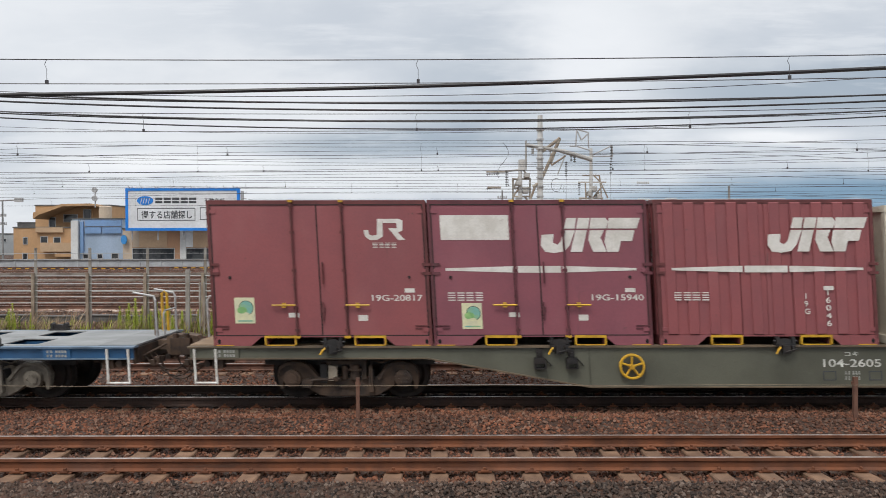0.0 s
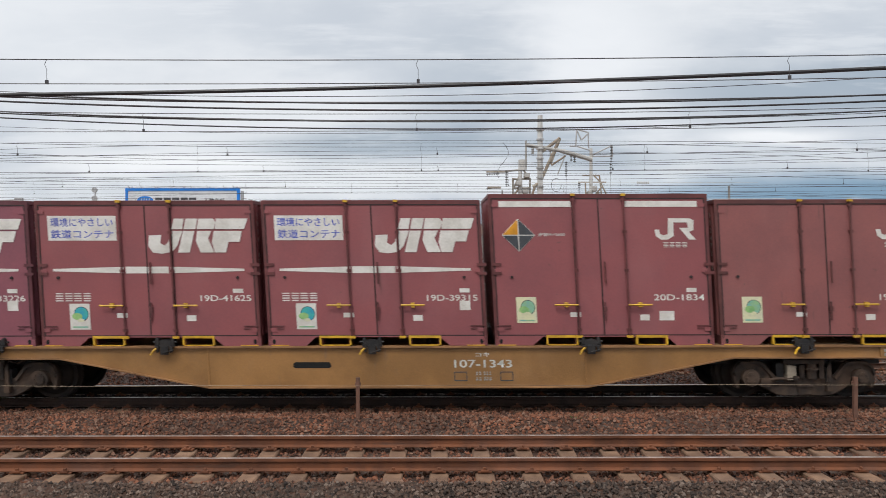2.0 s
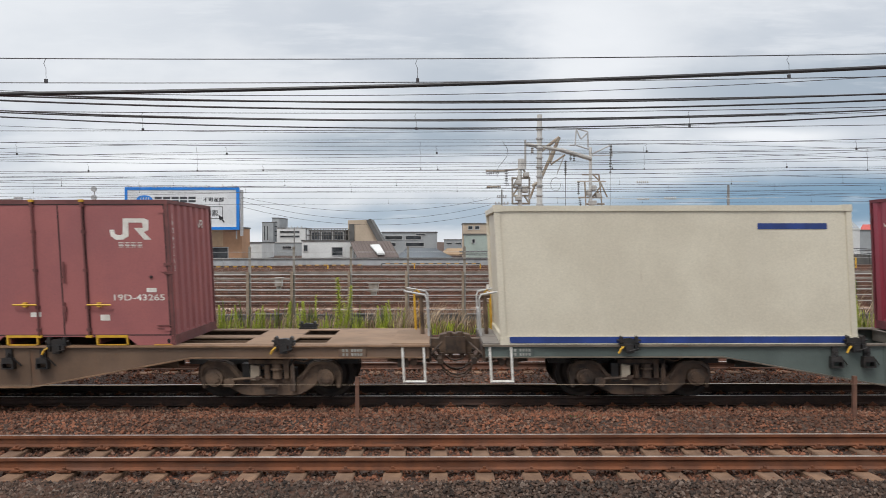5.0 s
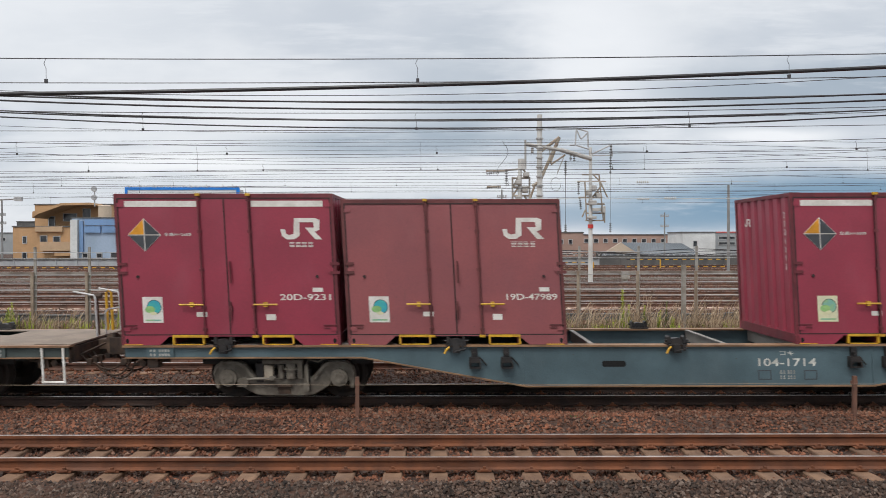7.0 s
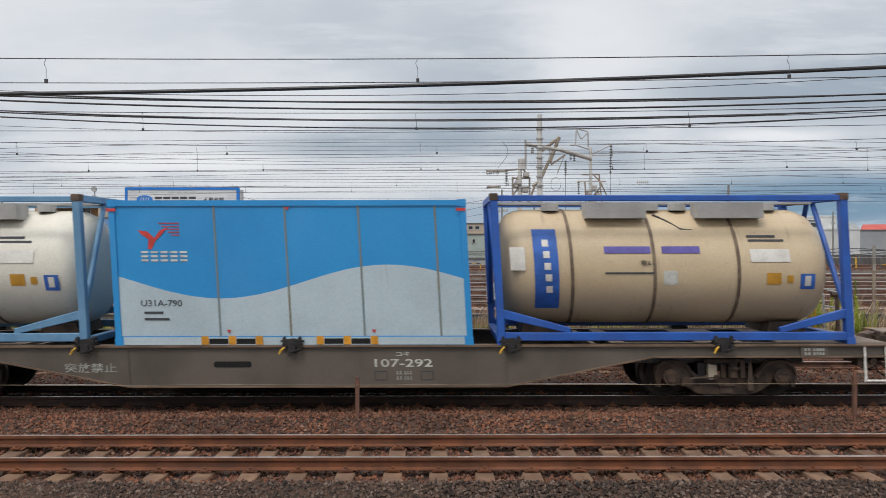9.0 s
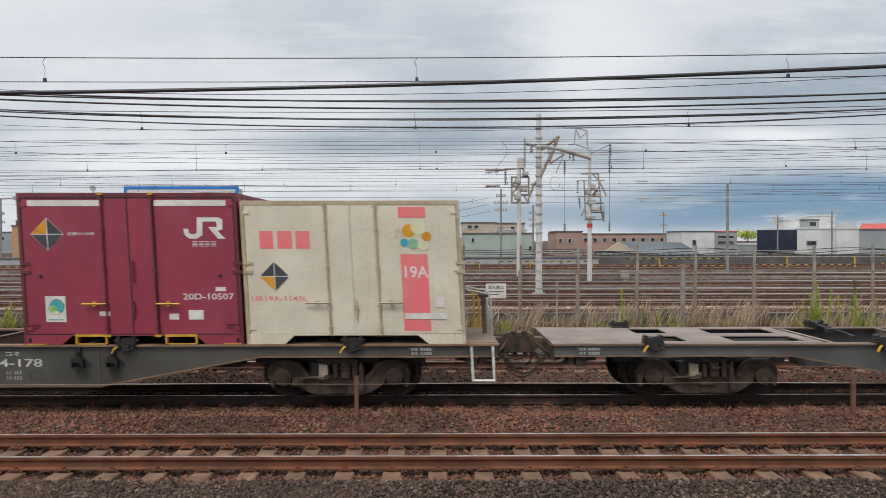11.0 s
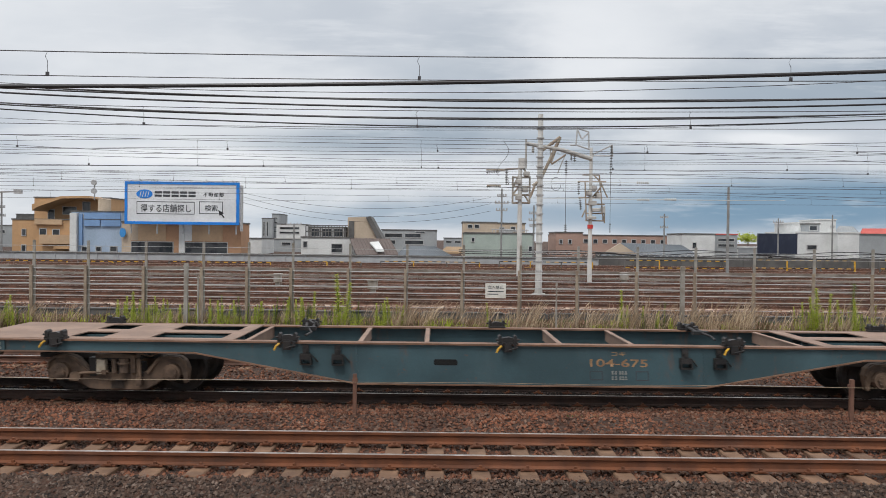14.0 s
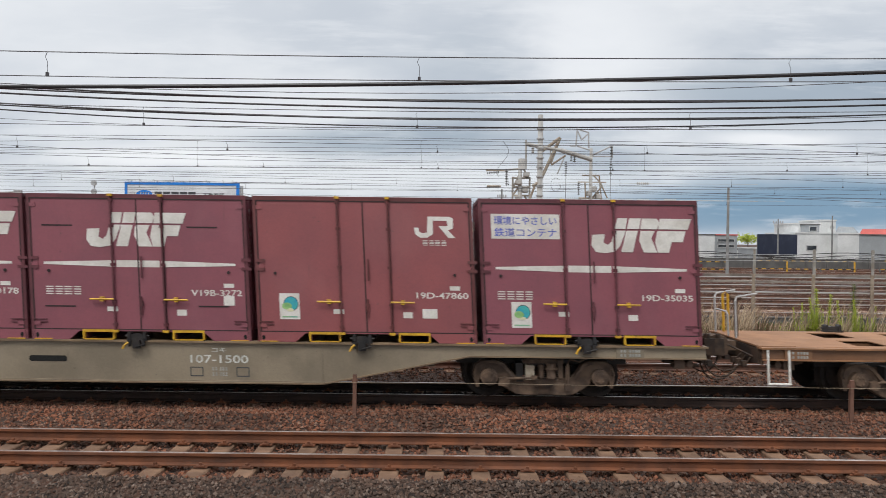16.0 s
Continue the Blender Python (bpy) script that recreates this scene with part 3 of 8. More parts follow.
def data_bars(bm):
    for z in (0.0, 0.09):
        for x in (-0.13, -0.075, 0.0, 0.045, 0.095):
            plate(bm, rect(x, x + 0.032, z, z + 0.022), NEAR - 0.001)
            plate(bm, rect(x + 0.006, x + 0.028, z + 0.03, z + 0.06), NEAR - 0.001)


def end_plate(bm):
    box(bm, 0.0, 0.46, NEAR - 0.03, NEAR, 0.79, 0.965)


def end_bars(bm):
    for z in (0.82, 0.89):
        for x in (0.06, 0.12, 0.21, 0.26, 0.31, 0.36):
            plate(bm, rect(x, x + 0.035, z, z + 0.045), NEAR - 0.031)


def mirrored(me_key, build, s):
    """The part for one end of a wagon: s -1 turns it end for end."""
    def both(bm):
        build(bm)
        if s < 0:
            bmesh.ops.scale(bm, vec=(-1, 1, 1), verts=bm.verts)
    return stored((me_key, s), both)


azure_tag = surface("azure_plastic", (0.03, 0.28, 0.62), None, 3.0, 0.4)
dim_mark = surface("dim_stencil", (0.36, 0.36, 0.33), (0.24, 0.24, 0.22), 6.0, 0.7, bump=0.02)


def wagon(k, number, paints, ink, bogies, label, flip=False, long_belly=False, warn=False, wheel=None):
    body, edge, deck = paints
    w = thing("container_wagon", pose(0, TRACK, 0), label if len(label.split()) > 3 else label + ", worn and dusty", "freight wagon", "wagons of the train")
    train.append((w, -20.4 * k - 0.11, TRACK, 0.0))
    kink = 3.2 if long_belly else 2.95
    s = -1 if flip else 1
    for y0, y1, top in ((NEAR, NEAR + 0.02, (NEAR - 0.05, NEAR + 0.15)), (1.205, 1.225, (1.075, 1.275))):
        part("side_girder", stored(("side_girder", kink, y0), lambda bm: girder(bm, kink, y0, y1)), body, w)
        part("top_flange", stored(("top_flange", y0), lambda bm: flange(bm, kink, *top)), edge, w, "rust-worn flange edge")
        part("bottom_flange", stored(("bottom_flange", kink, y0), lambda bm: foot(bm, kink, top[0] + 0.01, top[1] - 0.03)), edge, w)
    for x in (-kink, kink):
        part("stiffener", stored("stiffener", rib), body, w, at=pose(x, 0, 0))
    part("centre_sill", stored("centre_sill", centre_sill), body, w)
    for e in (-1, 1):
        part("deck_plate", stored(("deck_plate", e), lambda bm: end_deck(bm, e)), deck, w)
        hook = part("coupler", mirrored("coupler", coupler, e), bogie_rust, w, "rust-brown knuckle coupler")
        part("knuckle", mirrored("knuckle", knuckle, e), bogie_dark, hook)
        part("draw_gear", mirrored("draw_gear", draw_gear, e), bogie_dark, w)
        for h in range(5):
            part("hose", mirrored(("hose", h), lambda bm: hose(bm, h), e), bogie_dark, w, "grimy hanging brake hose")
    part("platform_plate", stored(("platform_plate", s), lambda bm: platform_deck(bm, s)), deck, w)
    for x in (-4.85, -2.9, -1.75, 0.55, 1.8, 4.75):
        part("cross_beam", stored("cross_beam", cross_beam), deck, w, at=pose(s * x, 0, 0))
    if long_belly:
        spots = (-6.75, -3.9, -0.4, 3.3, 6.9) if not flip else (-7.5, -3.7, 0.1, 3.9, 7.7)
    else:
        spots = tuple(s * x - 0.0 for x in (-8.03, -4.1, -0.37, 3.45, 7.28))
    for x in spots:
        c = part("container_clamp", stored("container_clamp", clamp), black_iron, w, at=pose(x, NEAR, DECK))
        part("clamp_lever", stored("clamp_lever", lever), yellow, c, "yellow release lever")
        c = part("container_clamp", stored("container_clamp", clamp), black_iron, w, at=pose(x, -NEAR, DECK, 0, 0, 180))
    for x in (spots[1], spots[3]):
        part("swing_link", stored("swing_link", swing_link), black_iron, w, at=pose(x, 0, DECK))
        part("link_block", stored("link_block", link_block), black_iron, w, at=pose(x + 0.05, 0, DECK))
    newer = number[:3] == "107"
    for x in ((-3.8, -3.26, 2.62, 3.2) if not newer else ()):
        part("bracket", stored("bracket", bracket), black_iron, w, at=pose(x, 0, 0))
    if k not in (-1, 10):
        # no hole in the girder: a black plate paints its shade
        part("hand_hole", stored(("hand_hole", newer), lambda bm: plate(bm, [(-1.44 + e * dx, z) for e, pts in ((0.32 if newer else 0.20, ((-1, 0.645), (-0.9, 0.625), (0.9, 0.625), (1, 0.645), (1, 0.70), (0.9, 0.725), (-0.9, 0.725), (-1, 0.70))),) for dx, z in pts], NEAR - 0.001)), hole_shade, w, "black oval sheet as hand hole shade")
    mid = 1.46 if long_belly else 1.50
    part("wagon_number", letters(number, 0.98, 0.135), ink, w, "stencilled wagon number", pose(mid, NEAR - 0.004, 0.695))
    part("stencil_word", letters("コキ", 0.24, 0.075), ink, w, "", pose(mid, NEAR - 0.004, 0.85))
    for x in (-0.39, 0.39):
        part("data_frame", stored("data_frame", data_frame), grey_ink, w, "dark outlined data field", pose(mid + x, 0, 0.40))
    part("data_marking", stored("data_marking", data_bars), dim_mark, w, "", pose(mid, 0, 0.41))
    if warn:
        part("warning_stencil", letters("突放禁止", 0.88, 0.16), ink if ink == faded_ink else dim_mark, w, "stencilled warning words", pose(-4.75 if not long_belly else -3.85, NEAR - 0.004, 0.82 if not long_belly else 0.62))
    for x in (-9.35, 8.2):
        p = part("end_box", stored("end_box", end_plate), body, w, "", pose(x, 0, 0))
        part("end_marking", stored("end_marking", end_bars), dim_mark, p)
    part("step_ladder", mirrored("step_ladder", step_ladder, s), white_rail, w, "white bent-pipe footstep")
    for y in (-0.1, 0.95):
        part("handrail", mirrored(("handrail", y), lambda bm: handrail(bm, y), s), steel, w, "grey pipe handrail")
    part("cross_rail", mirrored("cross_rail", cross_rail, s), steel, w)
    if k == 3:
        part("blue_tag", stored("blue_tag", lambda bm: prism(bm, [(8.42, 0.74), (8.74, 0.74), (8.76, 0.96), (8.46, 0.94)], NEAR - 0.05, NEAR - 0.035)), azure_tag, w, "bright blue plastic tag")
    part("yellow_post", mirrored("yellow_post", yellow_post, s), yellow, w, "yellow grab post")
    part("brake_post", mirrored("brake_post", brake_post, s), bogie_rust, w)
    if wheel:
        part("hand_wheel", stored("hand_wheel", hand_wheel), wheel, w, "spoked hand brake wheel", pose(-2.25, NEAR - 0.07, 0.65))
    for x in (-7.08, 6.98):
        b = part("bogie", stored("bogie", bolster), black_iron, w, "", pose(x, 0, 0))
        for y in (-0.98, 0.98):
            part("side_frame", stored("side_frame", side_frame, 0.014), bogies, b, "", pose(0, y, 0, 0, 0, 0 if y < 0 else 180))
            for a in (-0.95, 0.95):
                part("axle_box", stored("axle_box", axle_box), bogies, b, "", pose(a, y, 0.43, 0, 0, 0 if y < 0 else 180))
            for a in (-0.2, 0.0, 0.2):
                part("spring", stored("spring", spring), black_iron, b, "", pose(a, y, 0.34))
        for e in (-1, 1):
            part("frame_rim", mirrored("frame_rim", frame_rim, e), bogies, b, "", pose(0, -0.98, 0))
        part("wear_slot", stored("wear_slot", wear_slot), bogie_dark, b, "", pose(0, -0.98, 0))
        for name, build in (("brake_rod", brake_rod), ("damper", damper), ("hanger", hanger), ("brake_shoe", brake_shoe), ("slack_box", slack_box), ("arched_pipe", arched_pipe)):
            part(name, stored(name, build), bogie_cream if name == "slack_box" else bogies if name in ("brake_rod", "damper", "hanger", "arched_pipe") else black_iron, b)
        for a in (-0.95, 0.95):
            o = part("wheelset", stored("wheelset", wheelset_shape), wheel_iron, b, "", pose(a, 0, 0.43))
            wheelsets.append((o, a))


# ---- the train: containers ----


def side_rail(bm, y0, y1):
    """Bottom rail, cut away between the outer ends for the forklift pockets."""
    L = 1.8575
    prism(bm, [(-L, 0.0), (-1.22, 0.0), (-1.05, 0.145), (1.05, 0.145), (1.22, 0.0), (L, 0.0), (L, 0.17), (-L, 0.17)], y0, y1)


def posts(bm, H):
    L = 1.8575
    for x in (-L, L - 0.06):
        for y in (NEAR, 1.165):
            box(bm, x, x + 0.06, y, y + 0.06, 0.0, H)
    for y in (NEAR, 1.165):
        box(bm, -L + 0.06, L - 0.06, y, y + 0.06, H - 0.07, H)
    for x in (-L, L - 0.06):
        box(bm, x, x + 0.06, NEAR + 0.06, 1.165, H - 0.06, H)
        box(bm, x, x + 0.06, NEAR + 0.06, 1.165, 0.0, 0.16)
    for x in (-L + 0.03, L - 0.09):
        for z in (1.20, 1.35):
            box(bm, x - 0.02, x + 0.14, NEAR - 0.012, NEAR, z, z + 0.05)


def shell(bm, H):
    """Roof, floor and the two corrugated ends."""
    L = 1.8575
    box(bm, -L + 0.02, L - 0.02, NEAR + 0.02, 1.205, H - 0.02, H + 0.004)
    box(bm, -L + 0.03, L - 0.03, NEAR + 0.05, 1.19, 0.145, 0.19)
    n = 7
    pitch = 2.33 / n
    for s in (-1, 1):
        line = []
        for i in range(n):
            y = -1.165 + i * pitch
            for dy, dx in ((0.0, 0.045), (0.30 * pitch, 0.045), (0.42 * pitch, 0.0), (0.88 * pitch, 0.0)):
                line.append((y + dy, s * (L - 0.012 - dx)))
        line.append((1.165, s * (L - 0.057)))
        a = [bm.verts.new((x, y, 0.16)) for y, x in line]
        b = [bm.verts.new((x, y, H - 0.06)) for y, x in line]
        for i in range(len(line) - 1):
            bm.faces.new((a[i], a[i + 1], b[i + 1], b[i]))


def door_leaf(bm, H, s):
    """One half of the side: outer panel, inner leaf and the hinge straps."""
    def piece(a, b, y, z0=0.175, z1=H - 0.075):
        box(bm, min(s * a, s * b), max(s * a, s * b), y, NEAR + 0.05, z0, z1)
    piece(0.44, 1.79, NEAR + 0.008)
    piece(0.012, 0.43, NEAR + 0.004)
    for z in (0.24, 1.24, H - 0.22):
        piece(1.70, 1.80, NEAR - 0.008, z, z + 0.06)
    piece(0.0, 0.035, NEAR + 0.018)


def gasket(bm, H):
    """Dark rubber joints round the door leaves."""
    xs = (-1.806, -1.788, -0.448, -0.432, -0.009, 0.009, 0.432, 0.448, 1.788, 1.806)
    zs = (0.165, 0.182, H - 0.085, H - 0.068)
    pierced(bm, xs, zs, 0.0, 0.005, [(i, 1) for i in (1, 3, 5, 7)])
    for v in bm.verts:
        v.co = (v.co.x, NEAR + 0.003 - v.co.z, v.co.y)


def far_side(bm, H):
    box(bm, -1.8, 1.8, 1.18, 1.21, 0.17, H - 0.06)


def lock_bar(bm, H):
    rod(bm, (0, NEAR - 0.03, 0.14), (0, NEAR - 0.03, H - 0.01), 0.017, 8)
    for z in (0.24, 0.62, 1.25, 1.9, H - 0.12):
        box(bm, -0.035, 0.035, NEAR - 0.035, NEAR + 0.01, z, z + 0.05)


def bar_cap(bm, H):
    box(bm, -0.035, 0.035, NEAR - 0.06, NEAR, H - 0.035, H + 0.006)
    box(bm, -0.05, 0.05, NEAR - 0.05, NEAR, 0.13, 0.17)


def bar_handle(bm, s):
    tube(bm, [(0, NEAR - 0.05, 0.0), (-s * 0.1, NEAR - 0.055, 0.0), (-s * 0.40, NEAR - 0.05, 0.0)], 0.017, 6)
    box(bm, -s * 0.2 - 0.03, -s * 0.2 + 0.03, NEAR - 0.06, NEAR, -0.04, 0.04)


def centre_lock(bm):
    rod(bm, (0.03, NEAR - 0.02, -0.2), (0.03, NEAR - 0.02, 0.12), 0.016, 6)
    box(bm, 0.0, 0.06, NEAR - 0.035, NEAR, -0.05, 0.04)


def pocket_frame(bm):
    for a in ((-0.27, 0.27, 0.13, 0.172), (-0.27, -0.24, 0.0, 0.13), (0.24, 0.27, 0.0, 0.13), (-0.27, 0.27, 0.0, 0.014)):
        box(bm, a[0], a[1], NEAR - 0.012, NEAR + 0.05, a[2], a[3])


def pocket_tunnel(bm):
    for x0, x1 in ((-0.24, -0.22), (0.22, 0.24)):
        box(bm, x0, x1, NEAR + 0.05, 1.16, 0.012, 0.14)


def big_hook(bm, y):
    """A bold slanting emblem: a hook and two slabs, split by a thin line."""
    plate(bm, [(0.0, 0.0), (0.20, 0.01), (0.18, -0.13), (0.25, -0.17), (0.31, -0.11), (0.37, 0.075), (0.55, 0.075), (0.45, -0.18), (0.36, -0.28), (0.20, -0.31), (0.05, -0.29), (-0.02, -0.18)], y)
    plate(bm, [(0.37, 0.105), (0.42, 0.285), (0.58, 0.285), (0.545, 0.105)], y)
    plate(bm, [(0.57, 0.105), (0.61, 0.285), (0.80, 0.285), (0.765, 0.105)], y)
    plate(bm, [(0.56, 0.075), (0.745, 0.075), (0.65, -0.29), (0.46, -0.29)], y)
    plate(bm, [(0.82, 0.285), (1.06, 0.285), (1.10, 0.22), (1.06, 0.105), (0.785, 0.105)], y)
    plate(bm, [(0.79, 0.075), (1.02, 0.075), (0.96, -0.05), (1.05, -0.29), (0.83, -0.29), (0.76, -0.09)], y)
    plate(bm, [(1.11, 0.285), (1.62, 0.285), (1.555, 0.105), (1.08, 0.105)], y)
    plate(bm, [(1.06, 0.075), (1.52, 0.075), (1.47, -0.11), (1.29, -0.11), (1.24, -0.29), (1.06, -0.29), (1.02, -0.12)], y)


def small_hook(bm, y):
    """A hook joined to a bowed slab."""
    plate(bm, [(0.0, 0.17), (0.08, 0.17), (0.09, 0.10), (0.14, 0.075), (0.22, 0.09), (0.24, 0.36), (0.33, 0.36), (0.32, 0.06), (0.22, 0.0), (0.10, 0.0), (0.02, 0.06)], y)
    plate(bm, [(0.33, 0.29), (0.56, 0.29), (0.57, 0.20), (0.42, 0.20), (0.58, 0.0), (0.70, 0.0), (0.58, 0.13), (0.66, 0.16), (0.67, 0.33), (0.60, 0.36), (0.33, 0.36)], y)


def name_bars(bm, y, w, h):
    """Four stacks of plain bars in place of a painted name."""
    n = 4
    for i in range(n):
        x, c = -w / 2 + i * w / n, w / n * 0.8
        for f in (0.0, 0.29, 0.58, 0.87):
            plate(bm, rect(x + c * 0.06 * (i % 2), x + c, h * f, h * (f + 0.13)), y)


def stripe(bm, y):
    plate(bm, [(-1.60, -0.02), (-0.4, -0.055), (-0.4, 0.055), (-1.60, 0.02)], y)
    plate(bm, [(-0.37, -0.057), (0.36, -0.057), (0.36, 0.057), (-0.37, 0.057)], y)
    plate(bm, [(0.39, -0.055), (1.64, -0.02), (1.64, 0.02), (0.39, 0.055)], y)


def placards(bm, y, spots):
    for x0, x1, z0, z1 in spots:
        plate(bm, rect(x0, x1, z0, z1), y)


FACE = NEAR + 0.006
LENGTH = 1.8575


def height_sign(parent, x, z, word="", flip=False, size=0.26):
    """Diamond of four fields, one yellow and three dark, in a thin white border."""
    g = size * 1.06
    part("sign_border", stored(("sign_border", size), lambda bm: plate(bm, [(-g, 0), (0, -g), (g, 0), (0, g)], 0.0, 0.002)), white_mark, parent, "", pose(x, FACE - 0.001, z))
    for i, (m, q) in enumerate(((orange, [(-size, 0.008), (-0.008, 0.008), (-0.008, size)]), (grey_ink, [(0.008, 0.008), (size, 0.008), (0.008, size)]),
                                (grey_ink, [(-size, -0.008), (-0.008, -size), (-0.008, -0.008)]), (grey_ink, [(0.008, -0.008), (0.008, -size), (size, -0.008)]))):
        mm = m if not flip else (orange if i == 2 else grey_ink)
        part("height_sign", stored(("height_sign", i, size), lambda bm: plate(bm, q, 0.0)), mm, parent, "yellow and black diamond sign" if i == 0 else "", pose(x, FACE - 0.004, z))


def box_container(k, offset, style, number, paint, H=2.465, extra=0, eco="green", group="red cargo containers"):
    """A twelve-foot box with a two-leaf side door."""
    main, trim = red_paints[paint], red_trims[paint]
    tone = {"crimson": "deep crimson", "oxide": "oxide-red", "faded": "sun-faded brick-red", "plum": "plum-red", "brown": "brownish red"}[paint]
    feature = {"hook": "with a white emblem", "slab": "with a bold slanting emblem and white stripe", "sign": "with a white band and yellow diamond sign",
               "ribbed": "with ribbed sides and a slanting emblem"}[style]
    c = thing("cargo_container", pose(0, TRACK, DECK + 0.004), f"{tone} cargo container {feature}", "container", group)
    train.append((c, -20.4 * k + offset, TRACK, DECK + 0.004))
    for y in (NEAR, 1.165):
        part("side_rail", stored(("side_rail", y), lambda bm: side_rail(bm, y, y + 0.06)), main, c)
    part("frame", stored(("frame", H), lambda bm: posts(bm, H)), trim, c, "darker worn frame")
    part("shell", stored(("shell", H), lambda bm: shell(bm, H)), main, c)
    part("far_side", stored(("far_side", H), lambda bm: far_side(bm, H)), main, c)
    top = H - 2.465
    if style != "ribbed":
        part("gasket", stored(("gasket", H), lambda bm: gasket(bm, H)), rubber, c, "dark door joints")
    for s in (-1, 1):
        part("door", stored(("door", H, s), lambda bm: door_leaf(bm, H, s)), main, c)
    if style == "ribbed":
        for i in range(10):
            part("side_rib", stored("side_rib", lambda bm: prism(bm, [(-0.09, 0.18), (0.09, 0.18), (0.09, 2.42), (-0.09, 2.42)], NEAR - 0.02, NEAR + 0.008), 0.012), main, c, "", pose(-1.62 + 0.36 * i, 0, 0))
    else:
        for s in (-1, 1):
            bar = part("lock_bar", stored(("lock_bar", H), lambda bm: lock_bar(bm, H)), trim, c, "", pose(s * 0.425, 0, 0))
            part("bar_cap", stored(("bar_cap", H), lambda bm: bar_cap(bm, H)), yellow, bar, "yellow end fitting")
            part("bar_handle", stored(("bar_handle", s), lambda bm: bar_handle(bm, -s)), yellow, bar, "yellow door handle", pose(0, 0, 0.69))
        part("centre_lock", stored("centre_lock", centre_lock), trim, c, "", pose(0, 0, 0.62))
        part("grip", stored("grip", lambda bm: rod(bm, (0.06, NEAR - 0.035, 1.05), (0.06, NEAR - 0.035, 1.42), 0.016, 6)), trim, c)
    for x in (-0.72, 0.80):
        part("pocket_frame", stored("pocket_frame", pocket_frame), yellow, c, "yellow forklift pocket frame", pose(x, 0, 0))
        part("pocket_tunnel", stored("pocket_tunnel", pocket_tunnel), trim, c, "", pose(x, 0, 0))
    F = FACE - (0.028 if style == "ribbed" else 0.0)
    if style == "hook" or style == "sign":
        part("emblem", stored("small_emblem", lambda bm: small_hook(bm, 0)), white_mark, c, "white hook-shaped emblem", pose(0.94 if style == "sign" else 0.79 if number[2] == "G" else 0.86, F, 1.79))
        part("name_marking", stored("name_marking", lambda bm: name_bars(bm, 0, 0.42, 0.085)), white_mark, c, "", pose(1.29 if style == "sign" else 1.14 if number[2] == "G" else 1.21, F, 1.66))
    else:
        part("emblem", stored("big_emblem", lambda bm: big_hook(bm, 0)), white_mark, c, "white slanting emblem", pose(0.06 if not extra & 16 else -0.84, F - 0.004, 1.875) @ Matrix.Scale(1.04, 4, (1, 0, 0)))
        part("stripe", stored("stripe", lambda bm: stripe(bm, 0)), white_mark, c, "white tapering stripe", pose(0, F, 1.29))
        part("name_marking", stored("side_name", lambda bm: name_bars(bm, 0, 0.62, 0.14)), white_mark, c, "", pose(-1.27, F, 0.76))
        if extra & 16:
            for x, z in ((-1.35, 1.93), (1.10, 1.92), (-1.35, 0.56), (1.25, 0.58)):
                part("vent_slit", stored("vent_slit", lambda bm: plate(bm, rect(-0.26, 0.26, -0.012, 0.012), 0)), rubber, c, "dark vent slit", pose(x, F, z))
        elif style == "slab":
            p = part("poster", stored("poster", lambda bm: plate(bm, rect(-0.58, 0.58, -0.21, 0.21), 0)), white_mark, c, "white panel", pose(-1.07, F, 2.0))
            if not extra & 8:
                for word, z in (("環境にやさしい", 0.10), ("鉄道コンテナ", -0.10)):
                    part("poster_words", letters(word, 1.06, 0.15), blue_ink, p, "blue printed words", pose(0, -0.005, z))
    if style == "sign":
        part("white_band", stored(("white_band", extra & 32), lambda bm: placards(bm, 0, ((-1.68, -0.46, 0, 0.10), (0.46, 1.68, 0, 0.10)) + (((-0.39, -0.04, 0, 0.10), (0.03, 0.39, 0, 0.10)) if extra & 32 else ()))),
             white_mark, c, "white band", pose(0, F, H - 0.22))
        height_sign(c, -1.37, 1.87, size=0.265)
        part("height_words", letters("全高H=2600", 0.46, 0.06), stencil, c, "", pose(-0.81, F, 1.88))
        part("sign_letter", letters("H", 0.07, 0.09), black_ink, c, "", pose(-1.45, F - 0.006, 1.94))
    if style == "ribbed":
        part("container_number", letters("\n".join(number[4:]), 0.09, 0.62), white_mark, c, "white upright number", pose(1.02, F, 0.63))
        part("number_prefix", letters("\n".join(number[:3]), 0.09, 0.35), white_mark, c, "", pose(0.66, F, 0.70))
    else:
        part("container_number", letters(number, 0.86 if number[-1] not in "0@" else 0.88, 0.105), white_mark, c, "white stencilled number", pose(1.30, F, 0.81))
    if style != "ribbed" and not extra & 16:
        leaf = green_mark if eco == "green" else teal_mark
        p = part("eco_sticker", stored("eco_sticker", lambda bm: plate(bm, rect(-0.17, 0.17, -0.22, 0.22), 0)), lemon if eco == "green" else white_mark, c,
                 "square sticker with a round leaf mark", pose(-1.30 if style != "slab" else -1.19, F, 0.60 if style != "slab" else 0.50))
        part("leaf_ring", stored("leaf_ring", lambda bm: plate(bm, disc(0.025, 0.045, 0.125, 20), 0, 0.0015)), grey_ink, p, "", pose(0, -0.003, 0))
        part("leaf_mark", stored("leaf_mark", lambda bm: plate(bm, disc(0.025, 0.045, 0.115, 20), 0, 0.0015)), leaf, p, "", pose(0, -0.005, 0))
        part("leaf_lobe", stored("leaf_lobe", lambda bm: plate(bm, disc(-0.045, 0.005, 0.085, 14, 0.7), 0, 0.0015)), sprout_mark, p, "", pose(0, -0.007, 0))
        part("leaf_foot", stored("leaf_foot", lambda bm: plate(bm, disc(0.01, -0.06, 0.06, 12, 0.5), 0, 0.0015)), lemon, p, "", pose(0, -0.007, 0))
